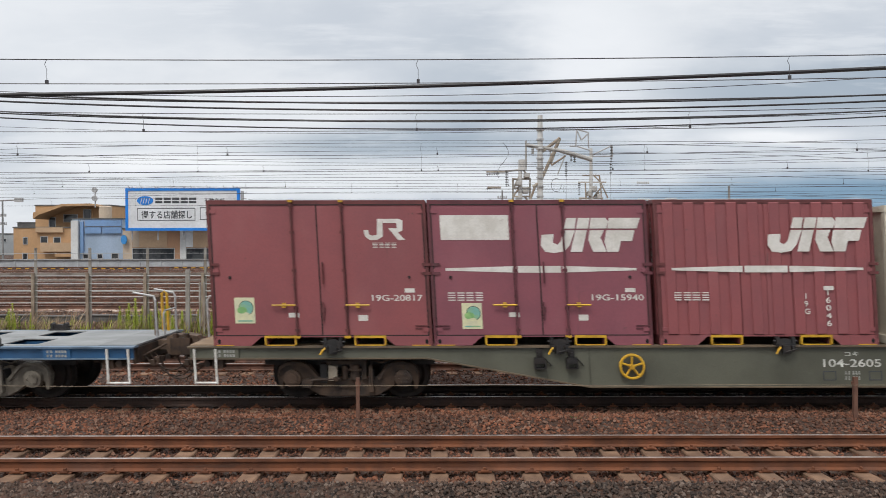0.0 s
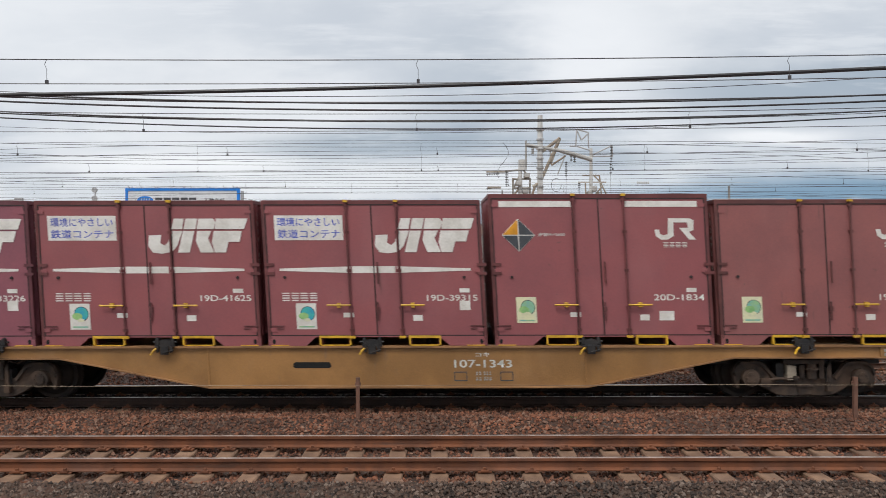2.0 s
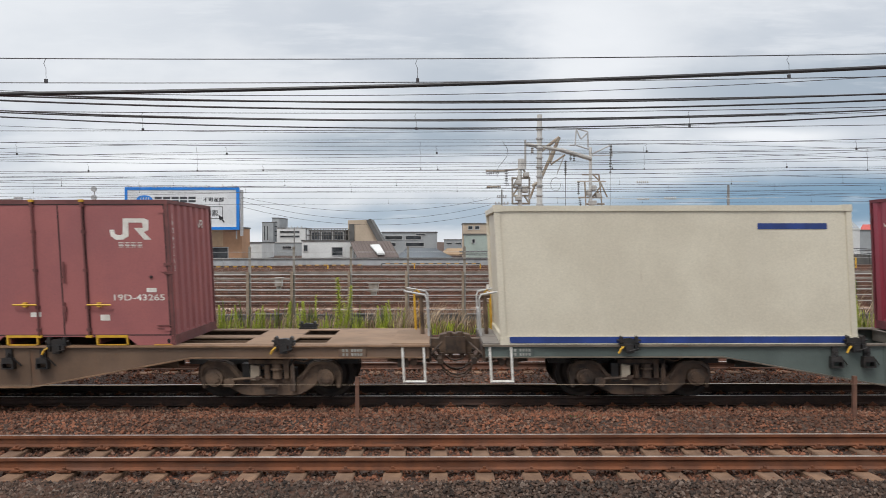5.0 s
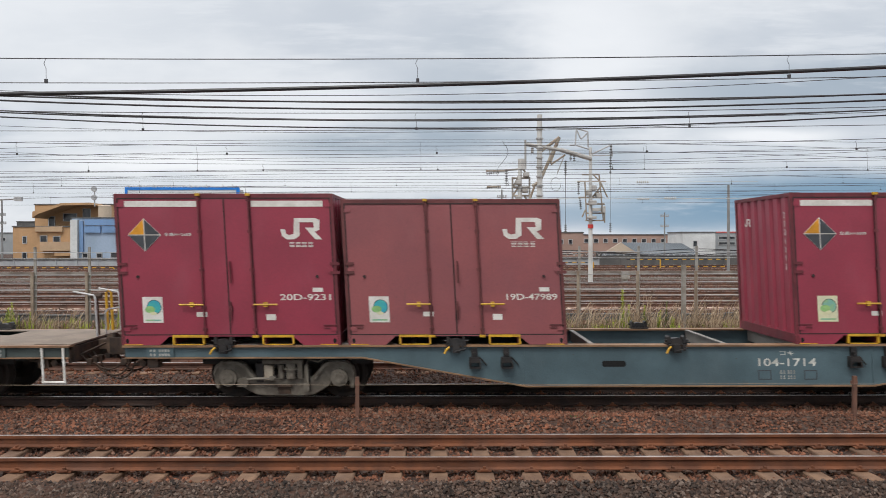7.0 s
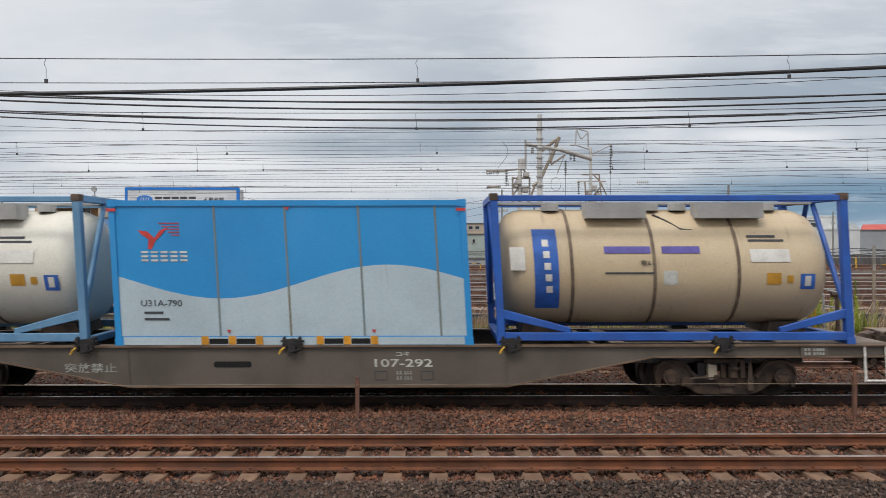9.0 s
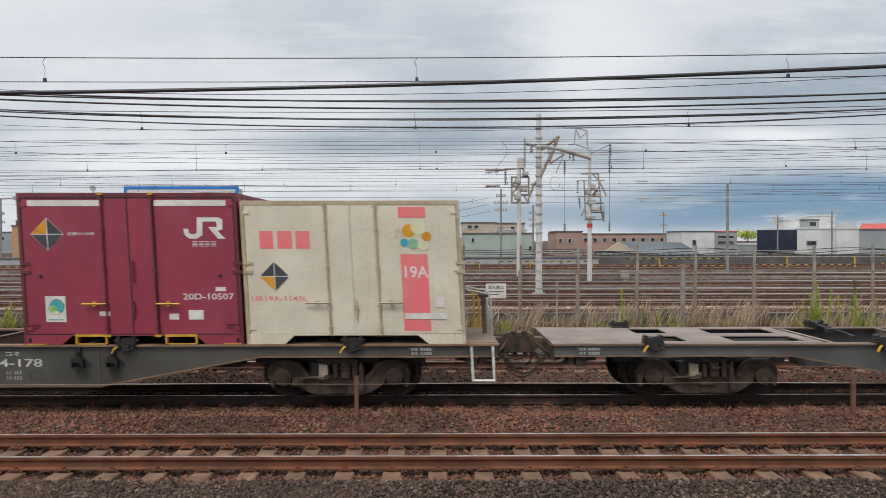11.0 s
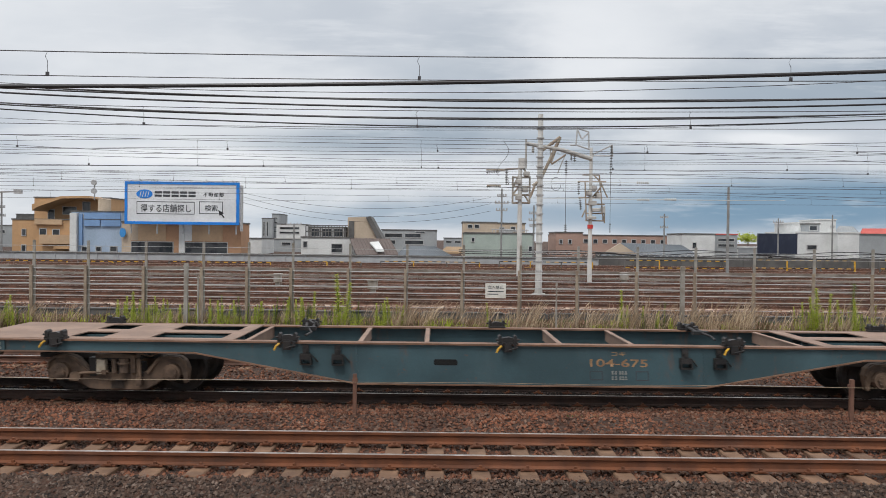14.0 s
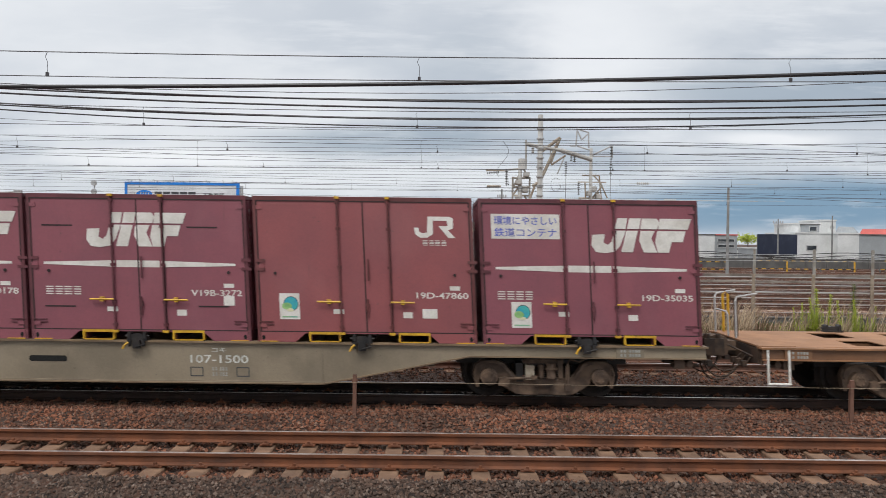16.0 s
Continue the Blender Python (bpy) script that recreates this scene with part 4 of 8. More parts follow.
        part("sticker_words", stored("sticker_words", lambda bm: plate(bm, rect(-0.13, 0.13, -0.19, -0.165), 0, 0.002)), green_mark, p, "", pose(0, -0.003, 0))
    spots = [(1.43, 1.60, 0.90, 0.97), (-0.56, -0.38, 0.48, 0.56), (0.62, 0.78, 0.42, 0.52)] if style != "ribbed" else [(0.95, 1.12, 0.93, 1.00)]
    if extra & 1:
        spots.append((0.95, 1.20, 0.42, 0.58))
    if extra & 2:
        spots.append((1.42, 1.60, 0.60, 0.76))
    if extra & 4:
        spots += [(0.74, 0.84, 0.42, 0.58), (0.95, 1.05, 0.42, 0.58), (1.10, 1.36, 0.44, 0.58)]
    for q in spots:
        part("placard", stored(("placard", q), lambda bm: placards(bm, 0, [q])), white_mark, c, "small white placard", pose(0, F, 0))
    for s in (-1, 1):
        # lashing holes are black discs, painted shade on the solid rail
        part("corner_hole", stored("corner_hole", lambda bm: plate(bm, disc(0, 0.07, 0.028, 10, 1.5), 0)), hole_shade, c, "black disc as lashing hole shade", pose(s * 1.76, NEAR - 0.001, 0))
        part("corner_shoe", stored("corner_shoe", lambda bm: box(bm, -0.15, 0.15, -0.014, 0.02, 0.0, 0.014)), yellow, c, "yellow corner shoe", pose(s * 1.66, NEAR, 0))
        if style != "ribbed":
            part("door_stud", stored("door_stud", lambda bm: rod(bm, (0, -0.02, 0), (0, 0.02, 0), 0.026, 8)), rubber, c, "dark door stud", pose(s * 1.52, FACE, 1.16))
            part("hinge_line", stored("hinge_line", lambda bm: (box(bm, -0.12, 0.12, -0.012, 0.004, 0, 0.014), box(bm, -0.12, 0.12, -0.006, 0.004, -0.05, -0.035))), trim, c, "", pose(s * 1.70, NEAR, 0.33))
    part("end_number", letters("\n".join(number.replace("-", "")), 0.07, 1.0), white_mark, c, "", pose(LENGTH + 0.002, -1.0, 1.75, 0, 0, 90))
    part("end_number", letters("\n".join(number.replace("-", "")), 0.07, 1.0), white_mark, c, "", pose(-LENGTH - 0.002, -1.0, 1.75, 0, 0, -90))
    end = ("big_emblem", big_hook, 0.28) if style in ("slab", "ribbed") else ("small_emblem", small_hook, 0.42)
    for s in (-1, 1):
        part("end_emblem", stored(end[0], lambda bm: end[1](bm, 0)), white_mark, c, "", pose(s * (LENGTH + 0.002), 0.35 if s > 0 else 0.75, 2.02, 0, 0, 90 * s) @ Matrix.Scale(end[2], 4))
    return c


def plain_box(k, offset, L, H, material, trim, label, marks=(), ribs=0, group=""):
    """A longer box with framed sides and corner castings."""
    c = thing("cargo_container", pose(0, TRACK, DECK + 0.004), label, "container", group)
    train.append((c, -20.4 * k + offset, TRACK, DECK + 0.004))
    h = L / 2

    def frame_shape(bm):
        for x in (-h, h - 0.1):
            for y in (NEAR, 1.125):
                box(bm, x, x + 0.1, y, y + 0.1, 0.0, H)
        for y in (NEAR, 1.165):
            box(bm, -h + 0.1, h - 0.1, y, y + 0.06, H - 0.1, H - 0.005)
            box(bm, -h + 0.1, h - 0.1, y, y + 0.06, 0.0, 0.14)
        for x in (-h, h - 0.06):
            box(bm, x, x + 0.06, NEAR + 0.1, 1.125, H - 0.1, H - 0.005)
            box(bm, x, x + 0.06, NEAR + 0.1, 1.125, 0.0, 0.14)

    def casting(bm):
        for x in (-h - 0.01, h - 0.14):
            for z in (-0.003, H - 0.11):
                box(bm, x, x + 0.15, NEAR - 0.012, NEAR + 0.13, z, z + 0.115)
                box(bm, x, x + 0.15, 1.095, 1.237, z, z + 0.115)

    def panel(bm):
        box(bm, -h + 0.05, h - 0.05, NEAR + 0.025, 1.20, 0.10, H - 0.03)

    part("panel", stored(("panel", L, H), panel), material, c)
    part("frame", stored(("frame", L, H), frame_shape), trim, c)
    part("corner_casting", stored(("corner_casting", L, H), casting), trim, c)
    return c


def ribbed_bin(k, offset, number, other, group):
    """A grey twenty-foot bulk box: upright ribs, yellow top edge, roof hatches, one open-framed end."""
    grey = surface("grey_bulk_paint", (0.345, 0.348, 0.33), (0.285, 0.27, 0.235), 0.7, 0.5, grime=(0.24, 0.18, 0.12), amount=0.32, streak=(2.5, 2.5, 0.5)) if "grey" not in STORE else STORE["grey"]
    STORE["grey"] = grey
    L, H = 6.06, 2.47
    h = L / 2
    c = thing("bulk_container", pose(0, TRACK, DECK + 0.004), "light grey ribbed bulk container with a yellow top edge", "container", group)
    train.append((c, -20.4 * k + offset, TRACK, DECK + 0.004))

    def panel(bm):
        box(bm, -h + 0.05, h - 0.75, NEAR + 0.05, 1.17, 0.12, H - 0.08)

    def wing(bm, y):
        box(bm, h - 0.75, h - 0.1, y, y + 0.03, 0.12, H - 0.08)

    def hood(bm):
        box(bm, h - 0.75, h - 0.1, NEAR + 0.08, 1.14, H - 0.10, H - 0.05)

    def chute(bm):
        prism(bm, [(h - 0.75, 0.12), (h - 0.75, 1.05), (h - 0.2, 0.82), (h - 0.2, 0.72), (h - 0.5, 0.5), (h - 0.5, 0.12)], NEAR + 0.08, 1.14)

    def framing(bm):
        for x in (-h, h - 0.14):
            for y in (NEAR, 1.095):
                box(bm, x, x + 0.14, y, y + 0.13, 0.0, H)
        for y in (NEAR, 1.125):
            box(bm, -h, h, y, y + 0.1, 0.0, 0.16)
        for x in (-h, h - 0.1):
            box(bm, x, x + 0.1, NEAR, 1.225, 0.0, 0.16)

    def discharge(bm):
        rod(bm, (h - 0.3, -0.15, 0.42), (h - 0.08, -0.15, 0.42), 0.2, 14)
        rod(bm, (h - 0.3, 0.5, 0.42), (h - 0.1, 0.5, 0.42), 0.12, 12)
        rod(bm, (h - 0.12, -1.1, 0.62), (h - 0.12, -0.6, 0.16), 0.03, 8)
        rod(bm, (h - 0.12, 1.1, 0.62), (h - 0.12, 0.7, 0.16), 0.03, 8)

    part("panel", stored("bin_panel", panel), grey, c)
    part("frame", stored("bin_frame", framing, 0.012), grey, c)
    for y in (NEAR + 0.05, 1.14):
        part("end_wing", stored(("bin_wing", y), lambda bm: wing(bm, y)), grey, c)
    part("hood", stored("bin_hood", hood), grey, c)
    part("chute", stored("bin_chute", chute), grey, c)
    for i in range(5):
        part("end_rib", stored("bin_inner_rib", lambda bm: box(bm, h - 0.78, h - 0.70, 0, 0.1, 1.0, H - 0.1)), grey, c, "", pose(0, -0.9 + i * 0.43, 0))
        part("end_rib", stored("bin_outer_rib", lambda bm: box(bm, -h, -h + 0.06, 0, 0.14, 0.16, H - 0.1)), grey, c, "", pose(0, -0.9 + i * 0.43, 0))
    part("outlet", stored("bin_outlet", discharge), bogie_rust, c, "rusty discharge outlet")
    for i in range(12):
        part("rib", stored("bin_rib", lambda bm: prism(bm, [(-0.032, 0.14), (0.032, 0.14), (0.032, H - 0.10), (-0.032, H - 0.10)], NEAR - 0.005, NEAR + 0.055), 0.012), grey, c, "", pose(-2.78 + i * 0.502, 0, 0))
    part("top_edge", stored("bin_top", lambda bm: (box(bm, -h + 0.14, h - 0.14, NEAR - 0.006, NEAR + 0.1, H - 0.10, H - 0.005), box(bm, h - 0.1, h + 0.004, NEAR + 0.13, 1.09, H - 0.10, H - 0.005),
                                                   box(bm, -h - 0.004, -h + 0.1, NEAR + 0.13, 1.09, H - 0.10, H - 0.005))), yellow, c, "yellow top rail")
    part("top_mark", stored("bin_top_mark", lambda bm: box(bm, -0.13, 0.1, NEAR - 0.010, NEAR, H - 0.09, H - 0.015)), red_mark, c, "red mark")
    for x in (-h - 0.004, h - 0.12):
        part("corner_casting", stored("bin_casting", lambda bm: box(bm, 0, 0.125, NEAR - 0.012, NEAR + 0.13, H - 0.06, H + 0.085)), bogie_rust, c, "rust-brown corner casting", pose(x, 0, 0))
    for i in range(9):
        part("roof_hatch", stored("roof_hatch", lambda bm: (box(bm, -0.25, 0.25, -0.95, 0.9, H - 0.06, H + 0.035), rod(bm, (-0.33, -1.08, H + 0.02), (0.33, -1.08, H + 0.035), 0.022, 6))), steel, c, "", pose(-2.45 + 0.61 * i, 0, 0))
    height_sign(c, -2.43, 1.73, size=0.21)
    part("sign_letter", letters("H", 0.07, 0.09), black_ink, c, "", pose(-2.50, FACE - 0.01, 1.79))
    dark = grey_ink
    part("container_number", letters(number[0], 1.15, 0.09), dark, c, "dark stencilled number", pose(-1.80, NEAR - 0.009, 1.14))
    part("container_number", letters(number[1], 0.36, 0.085), dark, c, "", pose(-2.03, NEAR + 0.02, 0.52))
    part("cargo_words", letters("カーボン ブラック専用", 1.15, 0.075), dark, c, "dark stencilled words", pose(0.48, NEAR - 0.009, 0.94))
    part("code_marking", stored("bin_code", lambda bm: placards(bm, 0, [(1.78 + 0.085 * i, 1.84 + 0.085 * i, 2.06, 2.14) for i in range(10)] + [(2.35, 2.55, 1.88, 1.95)])), dark, c, "", pose(0, NEAR + 0.02, 0))
    part("owner_marking", stored("bin_owner", lambda bm: placards(bm, 0, [(1.85 + 0.15 * i, 1.97 + 0.15 * i, 2.24, 2.35) for i in range(5)])), dark, c, "", pose(0, NEAR + 0.02, 0))
    part("yellow_tag", stored("bin_tag", lambda bm: plate(bm, rect(2.46, 2.58, 1.56, 1.70), 0)), yellow, c, "yellow tag", pose(0, NEAR + 0.02, 0))
    part("document_holder", stored("bin_holder", lambda bm: placards(bm, 0, ((-2.52, -2.18, 0.72, 0.94),))), stencil, c, "pale document holder", pose(0, NEAR + 0.02, 0))
    part("data_plate", stored("bin_plate", lambda bm: placards(bm, 0, ((-2.5, -2.2, 0.45, 0.47), (-2.5, -2.2, 0.63, 0.65), (-2.5, -2.47, 0.45, 0.65), (-2.23, -2.2, 0.45, 0.65)))), dark, c, "", pose(0, NEAR + 0.02, 0))
    part("foot_sign", stored("bin_foot", lambda bm: placards(bm, 0, ((-0.45, -0.1, 0.24, 0.32), (0.05, 0.38, 0.24, 0.32), (0.5, 0.85, 0.24, 0.32)))), worn_orange if not other else stencil, c, "", pose(0, NEAR + 0.01, 0))
    for x in (-1.38, -0.9, -0.42, 0.60, 1.12, 1.72):
        part("pocket_frame", stored("bin_pocket", lambda bm: box(bm, -0.055, 0.055, NEAR - 0.008, NEAR + 0.03, 0.005, 0.15)), yellow, c, "yellow pocket edge", pose(x, 0, 0))
    for x in (-1.14, -0.66, 0.86, 1.40):
        # pockets are not cut: black slabs on the rail paint their shade
        part("pocket", stored("bin_hole_shade", lambda bm: box(bm, -0.17, 0.17, NEAR - 0.004, NEAR + 0.01, 0.03, 0.14)), hole_shade, c, "black sheet as the shade in a forklift pocket", pose(x, 0, 0))
    if other:
        part("red_words", letters("コキ50000積載禁止", 0.98, 0.08), red_mark, c, "red warning words", pose(-2.22, NEAR + 0.02, 2.16))


def tank_container(k, offset, tank_paint, frame_paint, label, light, panel_mark):
    """A cylindrical tank in an open twenty-foot frame."""
    L, H, R = 6.06, 2.56, 1.04
    h, CZ = L / 2, 1.29
    c = thing("tank_container", pose(0, TRACK, DECK + 0.004), label, "tank container", "tank containers")
    train.append((c, -20.4 * k + offset, TRACK, DECK + 0.004))

    def barrel(bm):
        profile = [(-2.87, 0.0), (-2.86, 0.50), (-2.81, 0.80), (-2.70, 0.95), (-2.54, 1.02), (-2.40, R), (2.40, R), (2.54, 1.02), (2.70, 0.95), (2.81, 0.80), (2.86, 0.50), (2.87, 0.0)]
        n = 40
        rows = [[bm.verts.new((x, r * math.cos(i * math.tau / n), CZ + r * math.sin(i * math.tau / n))) for i in range(n)] if r else [bm.verts.new((x, 0, CZ))] for x, r in profile]
        for a, b in zip(rows, rows[1:]):
            for i in range(n):
                j = (i + 1) % n
                if len(a) == 1:
                    bm.faces.new((a[0], b[i], b[j]))
                elif len(b) == 1:
                    bm.faces.new((a[i], b[0], a[j]))
                else:
                    bm.faces.new((a[i], b[i], b[j], a[j]))
        for f in bm.faces:
            f.smooth = True

    def band(bm):
        n = 40
        for i in range(n):
            a, b = i * math.tau / n, (i + 1) * math.tau / n
            q = [(x, (R + d) * math.cos(t), CZ + (R + d) * math.sin(t)) for x, d, t in ((-0.03, 0.012, a), (0.03, 0.012, a), (0.03, 0.012, b), (-0.03, 0.012, b))]
            bm.faces.new([bm.verts.new(p) for p in q])

    def framing(bm):
        for x in (-h, h - 0.13):
            for y in (NEAR, 1.085):
                box(bm, x, x + 0.13, y, y + 0.14, 0.0, H)
            for z in (0.0, H - 0.12):
                box(bm, x, x + 0.12, NEAR + 0.14, 1.085, z, z + 0.12)
            rod(bm, (x + 0.06, NEAR + 0.1, 0.55), (x + 0.06, -0.1, H - 0.1), 0.05, 8)
            rod(bm, (x + 0.06, 1.1, 0.55), (x + 0.06, 0.1, H - 0.1), 0.05, 8)
        for y in (NEAR, 1.105):
            box(bm, -h + 0.13, h - 0.13, y, y + 0.12, 0.06, 0.20)
            box(bm, -h + 0.13, h - 0.13, y, y + 0.10, H - 0.13, H - 0.03)
            for s in (-1, 1):
                prism(bm, [(s * (h - 0.1), 0.60), (s * (h - 0.1), 0.44), (s * (h - 1.25), 0.18), (s * (h - 1.25), 0.28)][::s], y + 0.02, y + 0.10)

    def saddle(bm):
        prism(bm, [(-0.35, 0.10), (0.35, 0.10), (0.30, 0.30), (-0.30, 0.30)], -0.5, 0.5)

    def walkway(bm):
        for x0, x1 in ((-1.35, -0.3), (0.6, 1.75)):
            box(bm, x0, x1, -0.85, -0.45, 2.15, 2.42)
        for x in (-1.9, -0.1, 0.4, 2.0):
            rod(bm, (x, -0.3, 2.3), (x, -0.3, 2.42), 0.16, 14)
        box(bm, -2.9, 2.9, -0.2, 0.25, 2.42, 2.46)

    def pipe(bm):
        pts = []
        for i in range(15):
            x = -0.1 + i * 0.2
            a = radians(118 + (20 * min(1.0, i / 2)) )
            pts.append((x, (R + 0.02) * math.cos(a), CZ + (R + 0.02) * math.sin(a) - 0.02 * i))
        tube(bm, pts, 0.018, 6)

    def label_on(name, x, z, w, t, m, words="", lift=0.008):
        """A label that lies on the curve of the tank."""
        def build(bm):
            n = 16
            rows = []
            for i in range(n + 1):
                zz = z - t / 2 + t * i / n
                s = max(-1.0, min(1.0, (zz - CZ) / R))
                yy = -(R + lift) * math.sqrt(1 - s * s) - 0.002
                rows.append((bm.verts.new((x - w / 2, yy, zz)), bm.verts.new((x + w / 2, yy, zz))))
            for a, b in zip(rows, rows[1:]):
                bm.faces.new((a[0], a[1], b[1], b[0]))
        part(name, stored(("label", x, z, w, t), build), m, c, words)

    strap = STORE.setdefault("strap", surface("rusty_strap", (0.20, 0.145, 0.095), (0.12, 0.08, 0.055), 4.0, 0.7, grime=(0.06, 0.04, 0.03), amount=0.3))
    part("barrel", stored("barrel", barrel), tank_paint, c, light)
    for x in (-1.67, -0.25, 1.2):
        part("band", stored("tank_band", band), strap, c, "rust-brown strap seam", pose(x, 0, 0))
    part("frame", stored("tank_frame", framing, 0.01), frame_paint, c, "blue steel frame")
    for x in (-2.2, 2.2):
        part("saddle", stored("tank_saddle", saddle), bogie_dark, c, "dark cradle under the tank", pose(x, 0, 0))
    part("walkway", stored("tank_walkway", walkway), pale_concrete, c, "grey top walkway")
    part("pipe", stored("tank_pipe", pipe), black_iron, c)
    for x in (-h - 0.008, h - 0.132):
        for z in (-0.003, H - 0.11):
            part("corner_casting", stored("tank_casting", lambda bm: box(bm, 0, 0.14, NEAR - 0.012, NEAR + 0.15, 0, 0.115)), bogie_rust if z > 0 else frame_paint, c, "", pose(x, 0, z))
    violet = STORE.setdefault("violet", surface("violet_label", (0.12, 0.10, 0.36), None, 4.0, 0.6, bump=0.0))
    label_on("cargo_label", -0.70, 1.60, 0.80, 0.12, violet, "violet label strip")
    label_on("cargo_label", 0.22, 1.60, 0.66, 0.12, violet)
    part("tank_number", letters("竜61", 0.22, 0.09), black_ink, c, "", pose(-0.38, -1.06, 1.38))
    label_on("data_line", -0.68, 1.20, 0.85, 0.03, grey_ink)
    label_on("data_field", 1.75, 1.50, 0.68, 0.22, white_mark, "white data field")
    label_on("data_field", 1.65, 1.83, 0.5, 0.04, grey_ink)
    label_on("data_field", 1.72, 1.76, 0.62, 0.035, grey_ink)
    label_on("handling_sign", 1.80, 1.10, 0.25, 0.2, STORE.setdefault("amber", surface("amber_label", (0.6, 0.3, 0.03), None, 4.0, 0.6, bump=0.0)), "amber warning sign")
    label_on("handling_sign", 2.08, 1.09, 0.11, 0.13, STORE["amber"])
    label_on("code_plate", 2.38, 1.05, 0.25, 0.27, STORE.setdefault("cobalt", surface("cobalt_label", (0.03, 0.12, 0.45), None, 4.0, 0.6, bump=0.0)), "blue code plate")
    label_on("code_plate", 2.38, 1.06, 0.10, 0.18, white_mark, "", 0.014)
    if panel_mark:
        label_on("brand_panel", -2.11, 1.27, 0.42, 1.38, STORE["cobalt"], "upright dark blue panel")
        for i in range(5):
            label_on("brand_mark", -2.11 + 0.01 * i, 1.72 - 0.2 * i, 0.11, 0.12, white_mark, "", 0.014)
        label_on("hazard_sign", 0.02, 1.12, 0.24, 0.24, stencil)
        label_on("data_field", -2.6, 1.45, 0.26, 0.40, white_mark)
    else:
        label_on("hazard_sign", 0.13, 1.10, 0.26, 0.30, cream_stencil)
        label_on("data_line", -2.3, 1.05, 0.6, 0.16, stencil)
        label_on("data_line", -2.3, 1.8, 0.7, 0.05, grey_ink)


def wave_box(k, offset):
    """A bright blue twenty-foot box with a white wave along its foot."""
    L, H = 6.06, 2.46
    h = L / 2
    azure = surface("azure_paint", (0.022, 0.27, 0.60), (0.02, 0.24, 0.55), 0.6, 0.4, bump=0.05, grime=(0.1, 0.2, 0.3), amount=0.08)
    pale = surface("pale_wave_paint", (0.44, 0.53, 0.57), (0.38, 0.46, 0.50), 0.8, 0.45, bump=0.05, grime=(0.26, 0.24, 0.20), amount=0.25)
    dull = surface("stained_seam", (0.16, 0.22, 0.24), (0.20, 0.17, 0.11), 1.5, 0.6, grime=(0.16, 0.11, 0.06), amount=0.35)
    c = plain_box(k, offset, L, H, azure, azure, "bright blue container with a pale wave and small red bird mark")

    def wave(bm):
        top = [(-h + 0.1 + i * (L - 0.2) / 40, 0) for i in range(41)]
        line = [(x, 1.075 + 0.285 * math.sin((x - 0.22) * 1.10)) for x, _ in top]
        prism(bm, [(line[0][0], 0.15)] + line + [(line[-1][0], 0.15)], NEAR + 0.021, NEAR + 0.024)
    part("wave", stored("wave", wave), pale, c, "pale grey-white wave")
    part("foot_rail", stored("wave_foot", lambda bm: box(bm, -h + 0.14, h - 0.14, NEAR - 0.006, NEAR, 0.005, 0.135)), pale, c)
    for x in (-1.25, -0.05, 1.2, 2.5):
        part("seam", stored("wave_seam", lambda bm: box(bm, -0.018, 0.018, NEAR + 0.012, NEAR + 0.03, 0.14, H - 0.1), 0.006), dull, c, "stained panel seam", pose(x, 0, 0))
    part("bird_mark", stored("bird_mark", lambda bm: (plate(bm, [(-2.55, 1.95), (-2.40, 1.93), (-2.28, 1.82), (-2.18, 1.95), (-2.05, 2.0), (-2.15, 1.88), (-2.27, 1.76), (-2.34, 1.62), (-2.40, 1.64), (-2.38, 1.80), (-2.5, 1.88)], 0),
                                                    placards(bm, 0, [(-2.2 + 0.05 * i, -1.85, 2.06 - 0.05 * i, 2.075 - 0.05 * i) for i in range(5)]))), red_mark, c, "red bird-like mark", pose(0, NEAR + 0.02, 0))
    part("name_marking", stored("wave_name", lambda bm: placards(bm, 0, [(-2.52 + 0.165 * i, -2.40 + 0.165 * i, 1.42 + 0.07 * j, 1.455 + 0.07 * j) for i in range(5) for j in range(3)])), stencil, c, "white name bars", pose(0, NEAR + 0.02, 0))
    part("container_number", letters("U31A-790", 0.70, 0.11), grey_ink, c, "dark number", pose(-2.22, NEAR + 0.016, 0.71))
    part("data_marking", stored("wave_data", lambda bm: placards(bm, 0, ((-2.52, -2.2, 0.53, 0.57), (-2.52, -2.1, 0.42, 0.46)))), grey_ink, c, "", pose(0, NEAR + 0.016, 0))
    for x in (-1.05, 0.90):
        for a in (-0.46, 0.0, 0.46):
            part("pocket_frame", stored("wave_pocket", lambda bm: box(bm, -0.06, 0.06, NEAR - 0.014, NEAR, 0.01, 0.15)), orange, c, "orange pocket edge", pose(x + a, 0, 0))
        for a in (-0.23, 0.23):
            # black slabs on the foot rail paint the shade of uncut pockets
            part("pocket", stored("wave_hole_shade", lambda bm: box(bm, -0.16, 0.16, NEAR - 0.010, NEAR, 0.02, 0.11)), hole_shade, c, "black sheet as the shade in a forklift pocket", pose(x + a, 0, 0))
    for x, z in ((-1.1, 0.2), (1.36, 0.2), (0.0, 2.28)):
        part("red_arrow", stored("red_arrow", lambda bm: plate(bm, [(-0.04, 0.06), (0, 0), (0.04, 0.06)], 0)), red_mark, c, "", pose(x, NEAR + 0.008, z))
    for x in (-2.98, 2.94):
        part("red_reflector", stored("red_reflector", lambda bm: plate(bm, rect(-0.06, 0.10, 0, 0.05), 0)), red_mark, c, "", pose(x - 0.02, NEAR - 0.013, H - 0.19))


